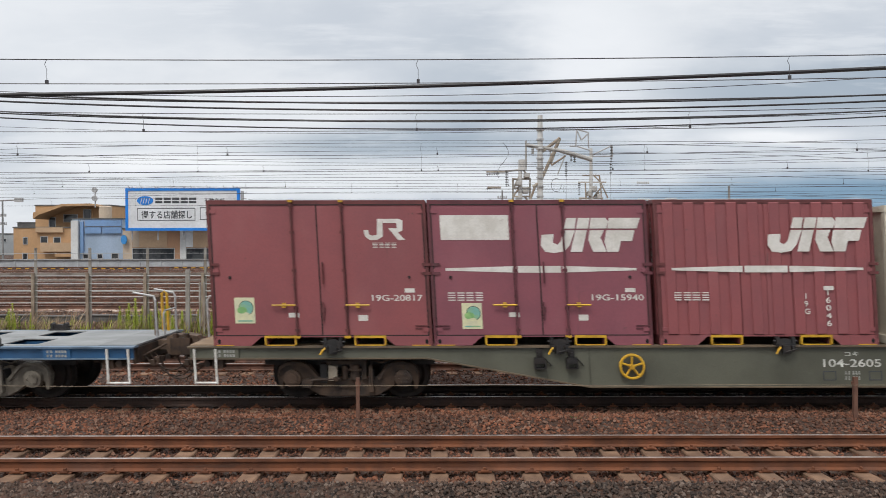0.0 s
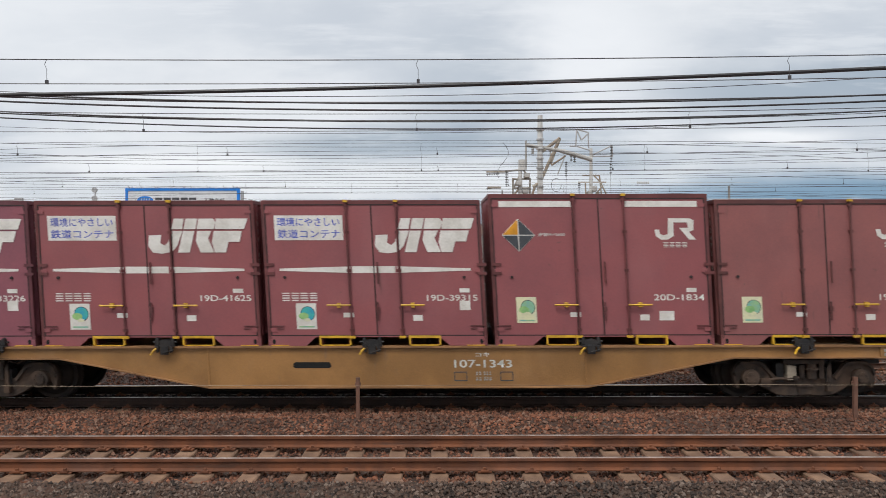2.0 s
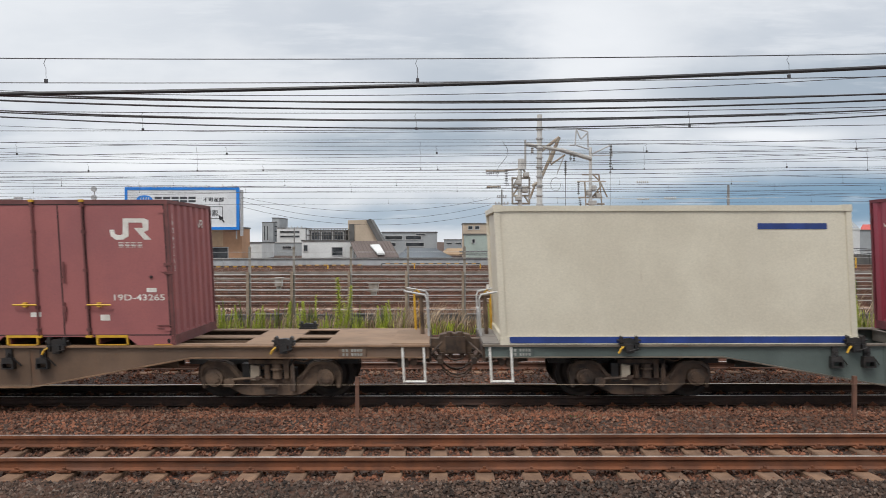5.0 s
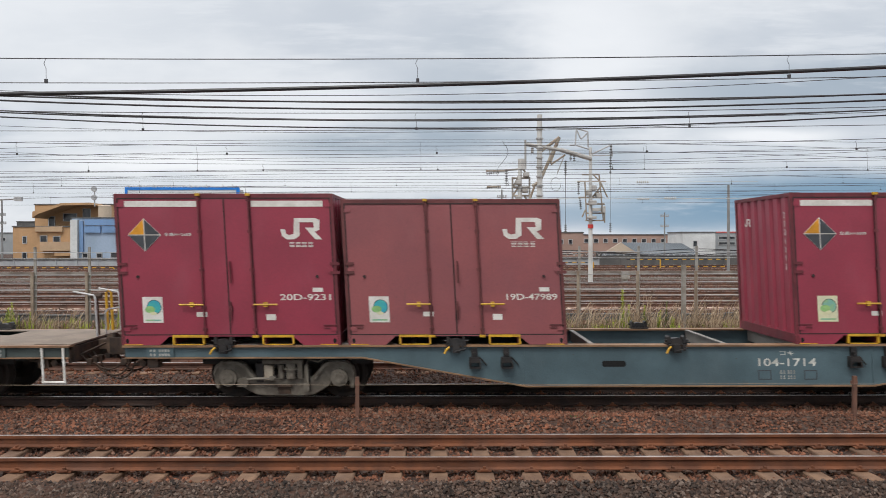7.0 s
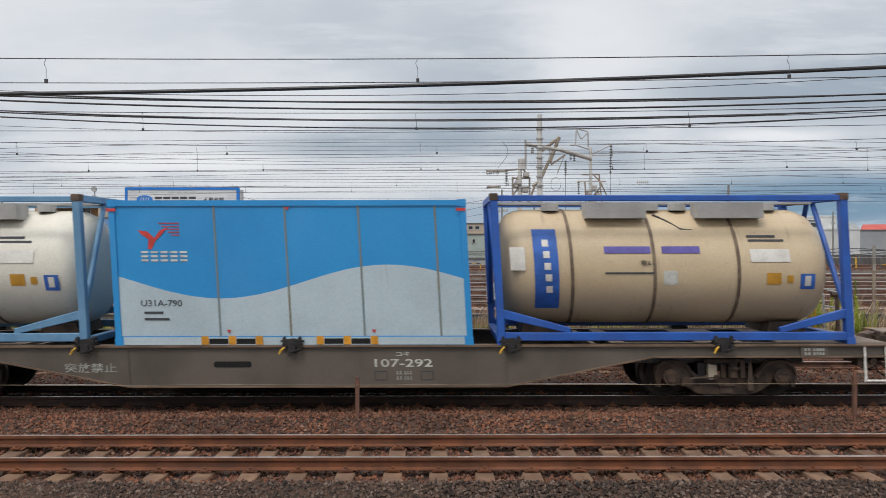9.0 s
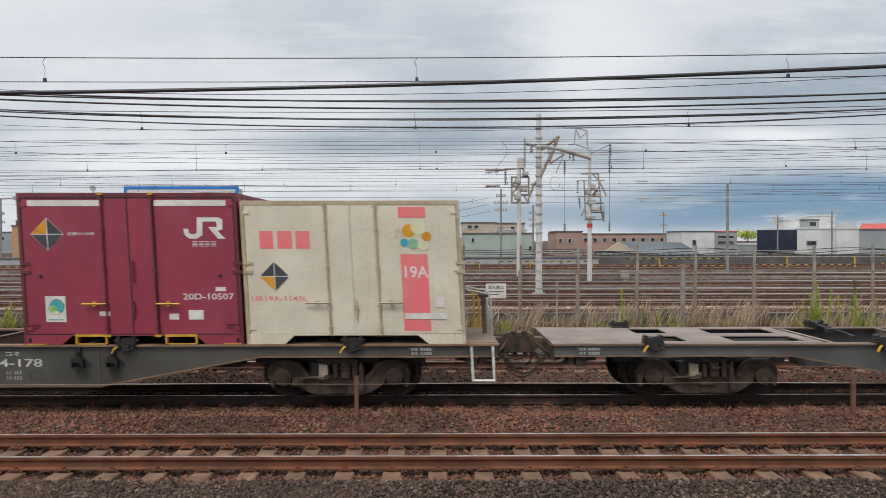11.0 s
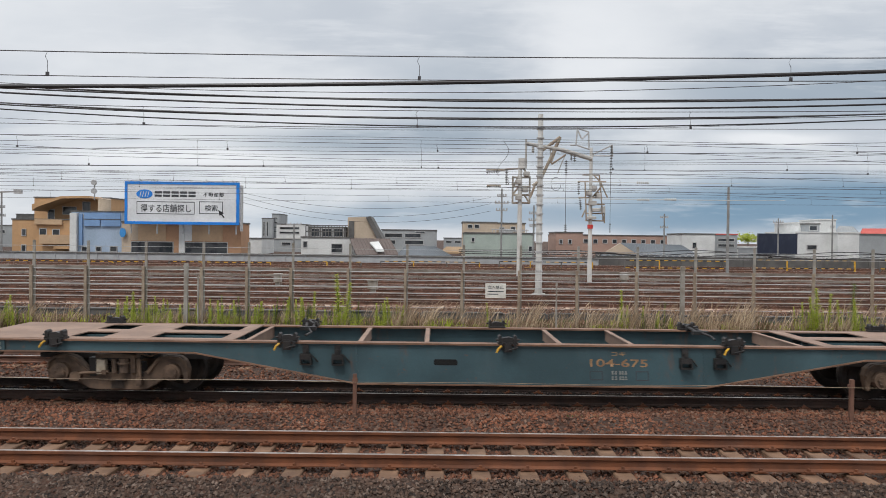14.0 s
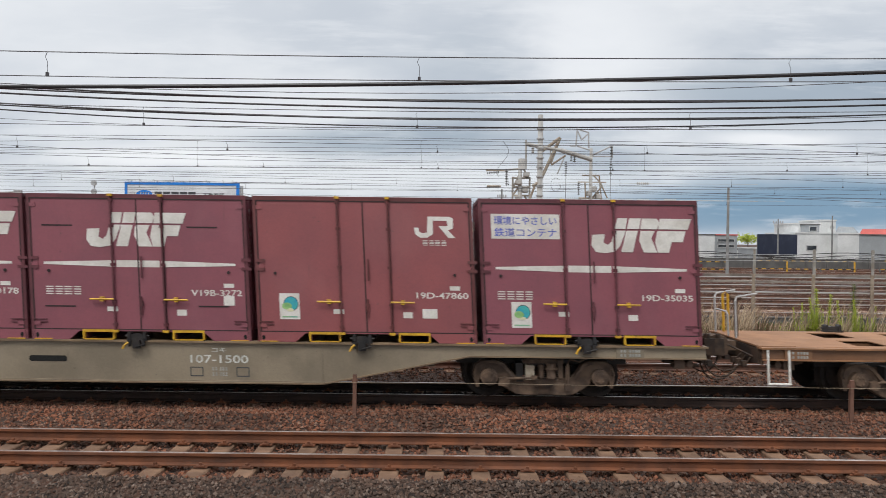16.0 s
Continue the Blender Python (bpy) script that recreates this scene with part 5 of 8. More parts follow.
def small_pair(k, offset):
    """Two small pale containers on a white flat rack."""
    rack = thing("flat_rack", pose(0, TRACK, DECK + 0.004), "white flat rack with stencilled number, on a wagon", "container rack")
    train.append((rack, -20.4 * k + offset, TRACK, DECK + 0.004))
    worn = surface("worn_white_paint", (0.58, 0.57, 0.53), (0.48, 0.46, 0.42), 2.0, 0.6, grime=RUST, amount=0.35)

    def bed(bm):
        box(bm, -1.85, 1.85, NEAR, NEAR + 0.12, 0.0, 0.20)
        box(bm, -1.85, 1.85, 1.105, 1.225, 0.0, 0.20)
        for x in (-1.85, -0.3, 0.2, 1.7):
            box(bm, x, x + 0.15, NEAR + 0.12, 1.105, 0.02, 0.26)
        for x in (-1.78, -1.0, -0.35, 0.1, 0.8, 1.6):
            box(bm, x, x + 0.12, NEAR, NEAR + 0.14, 0.20, 0.34)
            box(bm, x, x + 0.12, 1.08, 1.22, 0.20, 0.34)
    part("bed", stored("rack_bed", bed), worn, rack)
    part("rack_number", letters("UM9A-732", 0.80, 0.10), black_ink, rack, "black number", pose(-1.40, NEAR - 0.004, 0.11))
    for x in (-0.75, 0.35, 0.95):
        # black plates on the side beam paint the shade of open gaps
        part("opening", stored("rack_gap_shade", lambda bm: plate(bm, rect(-0.22, 0.22, 0.02, 0.16), 0)), hole_shade, rack, "", pose(x, NEAR - 0.001, 0))
    for x, name, tone, gr in ((-0.96, "NEL-9738", (0.27, 0.295, 0.265), 0.16), (0.92, "NE-1306", (0.42, 0.43, 0.41), 0.36)):
        pale = surface("pale_container_paint", tone, tuple(c * 0.85 for c in tone), 1.0, 0.6, grime=RUST, amount=gr)
        c = thing("small_container", pose(0, TRACK, DECK + 0.344), "weathered pale grey small container with rust streaks, on a flat rack", "container", "small pale containers")
        train.append((c, -20.4 * k + offset + x, TRACK, DECK + 0.344))

        def frame_shape(bm):
            for a in (-0.91, 0.85):
                for y in (NEAR, 1.165):
                    box(bm, a, a + 0.06, y, y + 0.06, 0.0, 2.12)
            for y in (NEAR, 1.165):
                box(bm, -0.85, 0.85, y, y + 0.05, 2.05, 2.12)
                box(bm, -0.85, 0.85, y, y + 0.05, 0.0, 0.09)

        def panel(bm):
            box(bm, -0.88, 0.88, NEAR + 0.03, 1.2, 0.04, 2.09)
            for i in range(7):
                for s in (-1, 1):
                    box(bm, min(s * 0.88, s * 0.905), max(s * 0.88, s * 0.905), -1.05 + i * 0.3, -0.9 + i * 0.3, 0.1, 2.04)
            for a in (-0.62, 0.12):
                box(bm, a, a + 0.52, NEAR + 0.018, NEAR + 0.03, 0.15, 1.96)
        part("panel", stored("small_panel", panel), pale, c)
        part("frame", stored("small_frame", frame_shape, 0.008), surface("rusty_pale_frame", tuple(v * 0.8 for v in tone), (0.30, 0.20, 0.13) if x > 0 else (0.17, 0.175, 0.155), 2.5, 0.65, grime=(0.20, 0.085, 0.04), amount=gr + 0.05), c, "rust-eaten frame")
        part("gasket", stored("small_gasket", lambda bm: box(bm, -0.015, 0.0, NEAR + 0.014, NEAR + 0.03, 0.1, 2.04)), rubber, c)
        part("door_seal", stored("small_seal", lambda bm: [box(bm, q0, q1, NEAR + 0.012, NEAR + 0.03, r0, r1) for q0, q1, r0, r1 in ((-0.845, -0.815, 0.1, 2.04), (0.815, 0.845, 0.1, 2.04), (-0.815, 0.815, 2.02, 2.045), (-0.815, 0.815, 0.095, 0.12))]), rubber, c, "black door seal")
        for a in (-0.9, 0.72):
            for z in (0.22, 1.75):
                part("hinge", stored("small_hinge", lambda bm: box(bm, 0, 0.18, NEAR - 0.012, NEAR + 0.03, 0, 0.07), 0.004), pale, c, "", pose(a, 0, z))
        for a in (-0.12, 0.06):
            part("lock_bar", stored("small_bar", lambda bm: (rod(bm, (0, NEAR - 0.01, 0.02), (0, NEAR - 0.01, 2.13), 0.02, 8), [box(bm, -0.04, 0.04, NEAR - 0.02, NEAR + 0.03, z, z + 0.05) for z in (0.2, 0.7, 1.2, 1.85)])), steel, c, "", pose(a, 0, 0))
        part("upright_number", letters("\n".join(name), 0.085, 1.08), black_ink, c, "black upright number", pose(-0.60, NEAR + 0.012, 1.42))
        if x < 0:
            part("maker_sticker", stored("small_sticker", lambda bm: plate(bm, rect(-0.17, 0.17, -0.15, 0.15), 0)), lemon, c, "lime sticker", pose(0.42, NEAR + 0.014, 1.60))
            part("sticker_bar", stored("small_sticker_bar", lambda bm: plate(bm, rect(-0.14, 0.14, -0.06, 0.05), 0, 0.002)), green_mark, c, "", pose(0.42, NEAR + 0.010, 1.66))
            for a in (-0.35, 0.35):
                part("handle", stored("small_handle", lambda bm: box(bm, -0.16, 0.16, NEAR - 0.02, NEAR + 0.02, -0.02, 0.02)), yellow, c, "yellow door handle", pose(a, 0, 0.45))
        else:
            part("round_mark", stored("small_disc", lambda bm: plate(bm, disc(0, 0, 0.16, 20), 0)), white_mark, c, "white disc", pose(0.46, NEAR + 0.014, 1.62))
        part("placard", stored("small_placard", lambda bm: plate(bm, rect(-0.12, 0.12, -0.07, 0.07), 0)), white_mark, c, "small placard", pose(0.55, NEAR + 0.014, 0.45))


def fruit_box(k, offset):
    """A cream twelve-foot cooler box with a salmon panel and coloured dots."""
    cream = surface("cream_paint", (0.66, 0.60, 0.47), (0.58, 0.52, 0.40), 1.2, 0.5, grime=(0.32, 0.24, 0.15), amount=0.25)
    tan = surface("tan_trim", (0.46, 0.37, 0.24), (0.36, 0.28, 0.17), 3.0, 0.6, grime=DIRT, amount=0.3)
    H = 2.43
    c = thing("cargo_container", pose(0, TRACK, DECK + 0.004), "cream steel container with a salmon panel and coloured dots", "container")
    train.append((c, -20.4 * k + offset, TRACK, DECK + 0.004))
    for name, build, m in (("frame", posts, tan), ("shell", shell, cream), ("far_side", far_side, cream)):
        part(name, stored((name, H), lambda bm: build(bm, H)), m, c)
    for s in (-1, 1):
        part("side_rail", stored(("side_rail", NEAR if s < 0 else 1.165), lambda bm: side_rail(bm, NEAR if s < 0 else 1.165, NEAR + 0.06 if s < 0 else 1.225)), cream, c)
        part("door", stored(("door", H, s), lambda bm: door_leaf(bm, H, s)), cream, c)
        bar = part("lock_bar", stored(("lock_bar", H), lambda bm: lock_bar(bm, H)), tan, c, "", pose(s * 0.425, 0, 0))
        part("bar_handle", stored(("bar_handle", s), lambda bm: bar_handle(bm, -s)), tan, bar, "", pose(0, 0, 0.70))
    part("centre_lock", stored("centre_lock", centre_lock), tan, c, "", pose(0, 0, 0.62))
    F = FACE
    part("salmon_panel", stored("salmon_panel", lambda bm: placards(bm, 0, ((0.82, 1.28, 0.22, 1.52), (0.82, 1.28, 2.14, 2.32)))), pink_mark, c, "salmon panel", pose(0, F, 0))
    part("panel_words", letters("19A", 0.40, 0.20), white_mark, c, "white number", pose(1.08, F - 0.006, 1.22))
    for i, (x, z, r, m) in enumerate(((0.82, 1.86, 0.10, cream_stencil), (0.98, 1.92, 0.11, orange), (1.15, 1.98, 0.13, lemon), (0.90, 1.72, 0.07, teal_mark), (1.05, 1.70, 0.09, green_mark), (1.22, 1.68, 0.10, lemon), (1.28, 1.82, 0.08, orange))):
        part("dot", stored(("dot", i), lambda bm: plate(bm, disc(x, z, r), 0)), m, c, "coloured dot" if i == 1 else "", pose(0, F - 0.001 * i, 0))
    part("name_marking", stored("cream_name", lambda bm: placards(bm, 0, ((-1.55, -1.32, 1.62, 1.92), (-1.25, -1.0, 1.62, 1.92), (-0.94, -0.70, 1.62, 1.92)))), pink_mark, c, "salmon name bars", pose(0, F, 0))
    height_sign(c, -1.33, 1.15, flip=True, size=0.24)
    part("container_number", letters("UR19A-1143L", 0.95, 0.09), pink_mark, c, "salmon number", pose(-1.27, F, 0.77))
    part("placard", stored("cream_placard", lambda bm: placards(bm, 0, ((0.84, 1.55, 0.42, 0.52), (1.38, 1.52, 0.62, 0.80)))), white_mark, c, "", pose(0, F - 0.006, 0))


def cream_box(k, offset, L):
    cream = STORE.setdefault("cream_box", surface("ivory_paint", (0.62, 0.57, 0.46), (0.55, 0.50, 0.40), 0.8, 0.45, bump=0.05, grime=(0.35, 0.28, 0.2), amount=0.15))
    c = plain_box(k, offset, L, 2.36, cream, cream, "plain ivory box container with a blue foot stripe, on a wagon")
    navy = STORE.setdefault("navy", surface("navy_stripe", (0.02, 0.05, 0.22), None, 3.0, 0.5, bump=0.0))
    part("foot_stripe", stored(("foot_stripe", L), lambda bm: box(bm, -L / 2 + 0.15, L / 2 - 0.15, NEAR - 0.004, NEAR, 0.02, 0.13)), navy, c, "navy foot stripe")
    part("name_bar", stored(("cream_bar", L), lambda bm: plate(bm, rect(L / 2 - 1.6, L / 2 - 0.42, 1.95, 2.05), 0)), navy, c, "", pose(0, NEAR + 0.02, 0))


# the wagons, front to back
P = wagon_paints
wagon(-1, "104-2605", P("olive", (0.115, 0.115, 0.085), (0.15, 0.11, 0.07), (0.30, 0.21, 0.13), DIRT, 0.25), stencil, bogie_dark,
      "olive-grey container wagon with yellow hand wheel", flip=True, wheel=yellow)
wagon(0, "104-1761", P("blue", (0.022, 0.098, 0.225), (0.15, 0.22, 0.30), (0.27, 0.28, 0.28), DIRT, 0.16), white_mark, bogie_grey, "bright blue container wagon with pale deck")
wagon(1, "107-1343", P("ochre", (0.34, 0.17, 0.055), (0.30, 0.15, 0.06), (0.28, 0.17, 0.09), (0.2, 0.12, 0.07), 0.25), stencil, bogie_dark,
      "ochre-brown container wagon, faded and dusty", long_belly=True)
wagon(2, "104-2039", P("moss", (0.105, 0.115, 0.095), (0.17, 0.14, 0.11), (0.2, 0.18, 0.16), RUST, 0.15), stencil, bogie_dark, "dark moss-grey container wagon", warn=True)
wagon(3, "104-2122", P("sage", (0.10, 0.125, 0.115), (0.16, 0.13, 0.10), (0.2, 0.18, 0.16), RUST, 0.12), white_mark, bogie_dark,
      "sage-grey container wagon with yellow hand wheel", flip=True, wheel=yellow)
wagon(4, "104-2261", P("umber", (0.16, 0.10, 0.065), (0.24, 0.14, 0.08), (0.26, 0.17, 0.11), RUST, 0.3), stencil, bogie_rust, "rusty brown container wagon")
wagon(5, "104-1714", P("slate", (0.085, 0.135, 0.155), (0.26, 0.15, 0.08), (0.26, 0.25, 0.23), DIRT, 0.12), stencil, bogie_grey, "slate-blue container wagon with rust-edged deck")
wagon(6, "104-1256", P("pine", (0.062, 0.080, 0.076), (0.28, 0.155, 0.085), (0.24, 0.19, 0.15), RUST, 0.15), cream_stencil, bogie_rust, "empty dark green-grey container wagon", warn=True)
wagon(7, "107-292", P("taupe", (0.120, 0.098, 0.078), (0.17, 0.11, 0.07), (0.2, 0.16, 0.13), DIRT, 0.25), stencil, bogie_dark, "taupe-grey container wagon, dusty", long_belly=True, warn=True)
wagon(8, "104-2730", P("ash", (0.10, 0.10, 0.095), (0.2, 0.13, 0.09), (0.26, 0.21, 0.18), RUST, 0.2), stencil, bogie_dark, "ash-grey container wagon with dusty deck")
wagon(9, "104-178", P("drab", (0.085, 0.080, 0.070), (0.24, 0.14, 0.08), (0.24, 0.17, 0.13), RUST, 0.2), stencil, bogie_dark, "drab dark grey container wagon", warn=True)
wagon(10, "104-2414", P("fir", (0.070, 0.082, 0.074), (0.25, 0.14, 0.085), (0.24, 0.19, 0.16), RUST, 0.15), cream_stencil, bogie_dark,
      "dark fir-grey container wagon with yellow hand wheel", flip=True, warn=True, wheel=yellow)
wagon(11, "104-675", P("petrol", (0.050, 0.098, 0.115), (0.22, 0.12, 0.075), (0.28, 0.19, 0.145), RUST, 0.3), faded_ink, bogie_rust, "empty petrol-blue container wagon, rust-stained")
rusty = P("rust", (0.215, 0.105, 0.052), (0.32, 0.155, 0.07), (0.34, 0.175, 0.09), (0.10, 0.055, 0.035), 0.3)
wagon(12, "104-1415", rusty, faded_ink, bogie_rust, "empty wagon brown with rust all over", flip=True, wheel=cream_stencil, warn=True)
wagon(13, "107-1500", P("putty", (0.27, 0.22, 0.155), (0.22, 0.15, 0.09), (0.25, 0.19, 0.13), DIRT, 0.2), stencil, bogie_rust, "putty-coloured container wagon", flip=True, long_belly=True)

# their loads
box_container(-1, -7.56, "hook", "19G-20817", "oxide", extra=0)
box_container(-1, -3.82, "slab", "19G-15940", "plum", extra=8)
box_container(-1, 0.01, "ribbed", "19G-16046", "oxide")
cream_box(-1, 5.1, 6.06)
box_container(0, -0.40, "slab", "19D-18990", "oxide", eco="blue")
box_container(1, -8.08, "slab", "19D-33226", "plum", extra=2, eco="blue")
box_container(1, -4.25, "slab", "19D-41625", "oxide", eco="blue")
box_container(1, -0.41, "slab", "19D-39315", "oxide", extra=2, eco="blue")
box_container(1, 3.44, "sign", "20D-1834", "oxide", 2.565, extra=1)
box_container(1, 7.27, "hook", "19D-47216", "brown")
box_container(2, -8.02, "hook", "19D-42264", "brown")
box_container(2, -4.19, "slab", "19D-38708", "brown", eco="blue")
box_container(2, -0.35, "hook", "19D-50194", "oxide", extra=1)
box_container(2, 3.45, "hook", "19D-43224", "oxide", extra=4)
small_pair(2, 7.27)
cream_box(3, -6.52, 6.06)
box_container(3, 0.04, "sign", "20D-10736", "crimson", 2.565, eco="blue")
box_container(3, 3.88, "sign", "20D-6197", "crimson", 2.565, extra=32)
box_container(3, 7.70, "sign", "20D-8160", "crimson", 2.565)
box_container(4, -4.20, "hook", "19D-43263", "faded", eco="blue")
box_container(4, -0.36, "hook", "19D-43264", "oxide")
box_container(4, 3.46, "hook", "19D-43265", "faded")
box_container(5, -8.02, "sign", "20D-9231", "crimson", 2.565, eco="blue")
box_container(5, -4.18, "hook", "19D-47989", "oxide", eco="blue")
box_container(5, 3.43, "sign", "20D-6898", "crimson", 2.565, extra=1)
box_container(5, 7.25, "hook", "19D-42923", "oxide", extra=2, eco="blue")
tank_container(7, 6.00, surface("cream_tank", (0.58, 0.46, 0.30), (0.50, 0.385, 0.245), 0.7, 0.45, bump=0.03, grime=(0.22, 0.14, 0.08), amount=0.32, streak=(4, 0.4, 0.5)),
               surface("royal_blue_frame", (0.018, 0.10, 0.42), (0.02, 0.08, 0.33), 2.0, 0.45, grime=DIRT, amount=0.12), "cream tank container in a royal blue frame", "cream tank barrel", True)
wave_box(7, -0.48)
tank_container(7, -7.02, surface("white_tank", (0.72, 0.68, 0.58), (0.65, 0.61, 0.52), 0.7, 0.4, bump=0.03, grime=(0.25, 0.2, 0.14), amount=0.2, streak=(3, 0.4, 0.5)),
               surface("sky_blue_frame", (0.13, 0.27, 0.42), (0.10, 0.22, 0.36), 2.0, 0.5, grime=RUST, amount=0.2), "off-white tank container in a dull blue frame", "off-white tank barrel", False)
box_container(8, -0.36, "hook", "19D-47001", "oxide")
box_container(8, 3.46, "slab", "19D-39001", "plum", eco="blue")
box_container(9, -8.03, "sign", "20D-9288", "crimson", 2.565, extra=32, eco="blue")
box_container(9, -4.20, "sign", "20D-5857", "crimson", 2.565, extra=32, eco="blue")
box_container(9, 3.46, "sign", "20D-10507", "crimson", 2.565, extra=1, eco="blue")
fruit_box(9, 7.23)
ribbed_bin(10, 6.55, ("UH 29A-5029", "No. 94"), False, "grey bulk containers")
ribbed_bin(10, -6.39, ("UH 29A-5015", "No. 52"), True, "grey bulk containers")
box_container(13, -3.73, "slab", "19D-40178", "plum", eco="blue")
box_container(13, 0.05, "slab", "V19B-3272", "plum", extra=18)
box_container(13, 3.88, "hook", "19D-47860", "oxide", extra=1, eco="blue")
box_container(13, 7.70, "slab", "19D-35035", "plum", eco="blue")

# ---- ground, tracks ----


def heap(y):
    """Height of the ground across the tracks."""
    ys = (-400, 4.6, 8.4, 8.9, 9.3, 9.4, 9.72, 11.0, 11.2, 12.2, 13.1, 15.3, 16.4, 17.0, 19.2, 20.6, 23.4, 24.6, 28.0, 31.0, 33.0, 36.5, 3000)
    zs = (-0.6, -0.5, -0.40, -0.30, -0.185, -0.208, -0.245, -0.245, -0.18, -0.05, -0.19, -0.19, -0.3, -0.2, -0.2, -0.22, -0.22, -0.35, -0.35, -0.5, -0.2, -0.25, -0.3)
    return float(np.interp(y, ys, zs))


def ground_sheet():
    bm = bmesh.new()
    xs = [-2500, -300, -60, -30] + [-20 + i for i in range(41)] + [30, 60, 300, 2500]
    ys = [-400, 0, 4.6, 7.5, 8.4, 8.9, 9.1, 9.3, 9.4, 9.72, 11.0, 11.2, 11.8, 12.2, 12.6, 13.1, 15.3, 15.9, 16.4, 17.0, 19.2, 20.6, 23.4, 24.6, 28, 31, 33, 36.5, 60, 100, 400, 3000]
    rows = [[bm.verts.new((x, y, heap(y) + (0.02 * noise.noise((x * 0.7, y * 0.7, 0)) if abs(x) < 25 and y < 40 else 0))) for x in xs] for y in ys]
    for a, b in zip(rows, rows[1:]):
        for i in range(len(xs) - 1):
            bm.faces.new((a[i], a[i + 1], b[i + 1], b[i]))
    tagged(part("ground", bm, bed_brown), "brown ballast and bare ground of a railway yard", "ground", kind="structure")


def scatter_stones(name, material, label, x0, x1, y0, y1, count, size, seed):
    """Loose broken stones strewn over the bed."""
    rng = np.random.default_rng(seed)
    base = np.array([(0, 0, 1), (0.9, 0, 0.1), (-0.3, 0.85, 0.2), (-0.4, -0.8, 0.1), (0.3, 0.5, -0.7), (0.2, -0.6, -0.6), (-0.7, 0.1, -0.5)])
    tris = np.array([(0, 1, 2), (0, 2, 3), (0, 3, 1), (1, 4, 2), (1, 5, 4), (1, 3, 5), (2, 4, 6), (2, 6, 3), (3, 6, 5), (4, 5, 6)])
    x, y = rng.uniform(x0, x1, count), rng.uniform(y0, y1, count)
    z = np.array([heap(v) for v in y]) + rng.uniform(-0.2, 0.55, count) * size
    a, s = rng.uniform(0, math.tau, count), size * rng.uniform(0.5, 1.25, count)
    form = base[None] * rng.uniform(0.6, 1.3, (count, 7, 3)) * (s[:, None, None] * np.array((0.72, 0.72, 0.55)))
    ca, sa = np.cos(a)[:, None], np.sin(a)[:, None]
    pts = np.stack((form[:, :, 0] * ca - form[:, :, 1] * sa + x[:, None], form[:, :, 0] * sa + form[:, :, 1] * ca + y[:, None], form[:, :, 2] + z[:, None]), -1).reshape(-1, 3)
    faces = (tris[None] + 7 * np.arange(count)[:, None, None]).reshape(-1, 3)
    me = bpy.data.meshes.new(name)
    me.from_pydata(pts.tolist(), [], faces.tolist())
    tagged(part(name, me, material), label, "ballast", kind="stuff")


def rail_profile(bm, x0, x1):
    h = [(0.064, -0.153), (0.064, -0.142), (0.012, -0.122), (0.009, -0.05), (0.033, -0.036), (0.033, -0.003), (0.028, 0.0)]
    along(bm, [(-y, z) for y, z in h] + h[::-1], x0, x1)


def sleeper_shape(bm):
    along(bm, [(-1.0, -0.36), (-1.0, -0.17), (-0.3, -0.19), (0.3, -0.19), (1.0, -0.17), (1.0, -0.36)], -0.12, 0.12)


def fastening(bm):
    for y in (-0.535, 0.535):
        box(bm, -0.09, 0.09, y - 0.12, y + 0.12, -0.172, -0.155)
        for d in (-0.1, 0.1):
            rod(bm, (0, y + d, -0.165), (0, y + d, -0.105), 0.022, 6)
            box(bm, -0.05, 0.05, y + d - 0.035, y + d + 0.035, -0.155, -0.135)


def track(y, reach, sleepers, rust, first=0.0, shine=True, label="rusty rails on concrete sleepers in brown ballast", step=0.575):
    t = thing("railway_track", pose(0, y, 0), label, "railway track", "tracks of the yard")
    tagged(t, kind="structure")
    for s in (-1, 1):
        r = part("rail", stored(("rail", reach), lambda bm: rail_profile(bm, -reach, reach)), rust, t, "", pose(0, s * 0.5665, 0))
        if shine:
            part("running_surface", stored(("running_surface", reach), lambda bm: box(bm, -reach, reach, -0.026, 0.026, 0.0, 0.003)), polished, r, "polished rail top")
    n = int(sleepers / step)
    for i in range(-n, n + 1):
        sl = part("sleeper", stored("sleeper", sleeper_shape, 0.015), concrete, t, "", pose(first + i * step + 0.014 * math.sin(i * 5.1), 0, 0))
        part("fastening", stored("fastening", fastening), rail_rust, sl)


ground_sheet()
track(10.35, 45, 9.0, rail_rust, -0.055, step=0.594)
track(TRACK, 45, 10.0, shaded_oily_rail, -1.0, label="grimy rails with painted shade on concrete sleepers in oily ballast")
track(18.05, 60, 12.0, far_rust, 0.2)
track(22.0, 60, 4.0, far_rust, 0.2, False)
for i, y in enumerate((34.4, 38.2, 42.4, 46.2, 50.4, 54.2, 58.6, 62.6, 67.0, 72.0, 77.0, 83.0, 88.0)):
    track(y, 110, 0.5, far_rust, 0.0, True, "dull brown rails of a far track")
    bm = bmesh.new()
    along(bm, [(-1.7, -0.3), (-1.25, -0.17), (1.25, -0.17), (1.7, -0.3)], -110, 110)
    tagged(part("ballast_bed", bm, bed_grey if i % 3 == 1 else bed_far, None, "", pose(0, y, 0.012)), "ballast bed of a far track", "ballast", kind="structure")
stub_grey = surface("weathered_duct", (0.24, 0.215, 0.185), (0.14, 0.115, 0.095), 0.7, 0.9, bump=0.4, grime=(0.09, 0.065, 0.05), amount=0.4, streak=(1.5, 3, 3))
trough = bmesh.new()
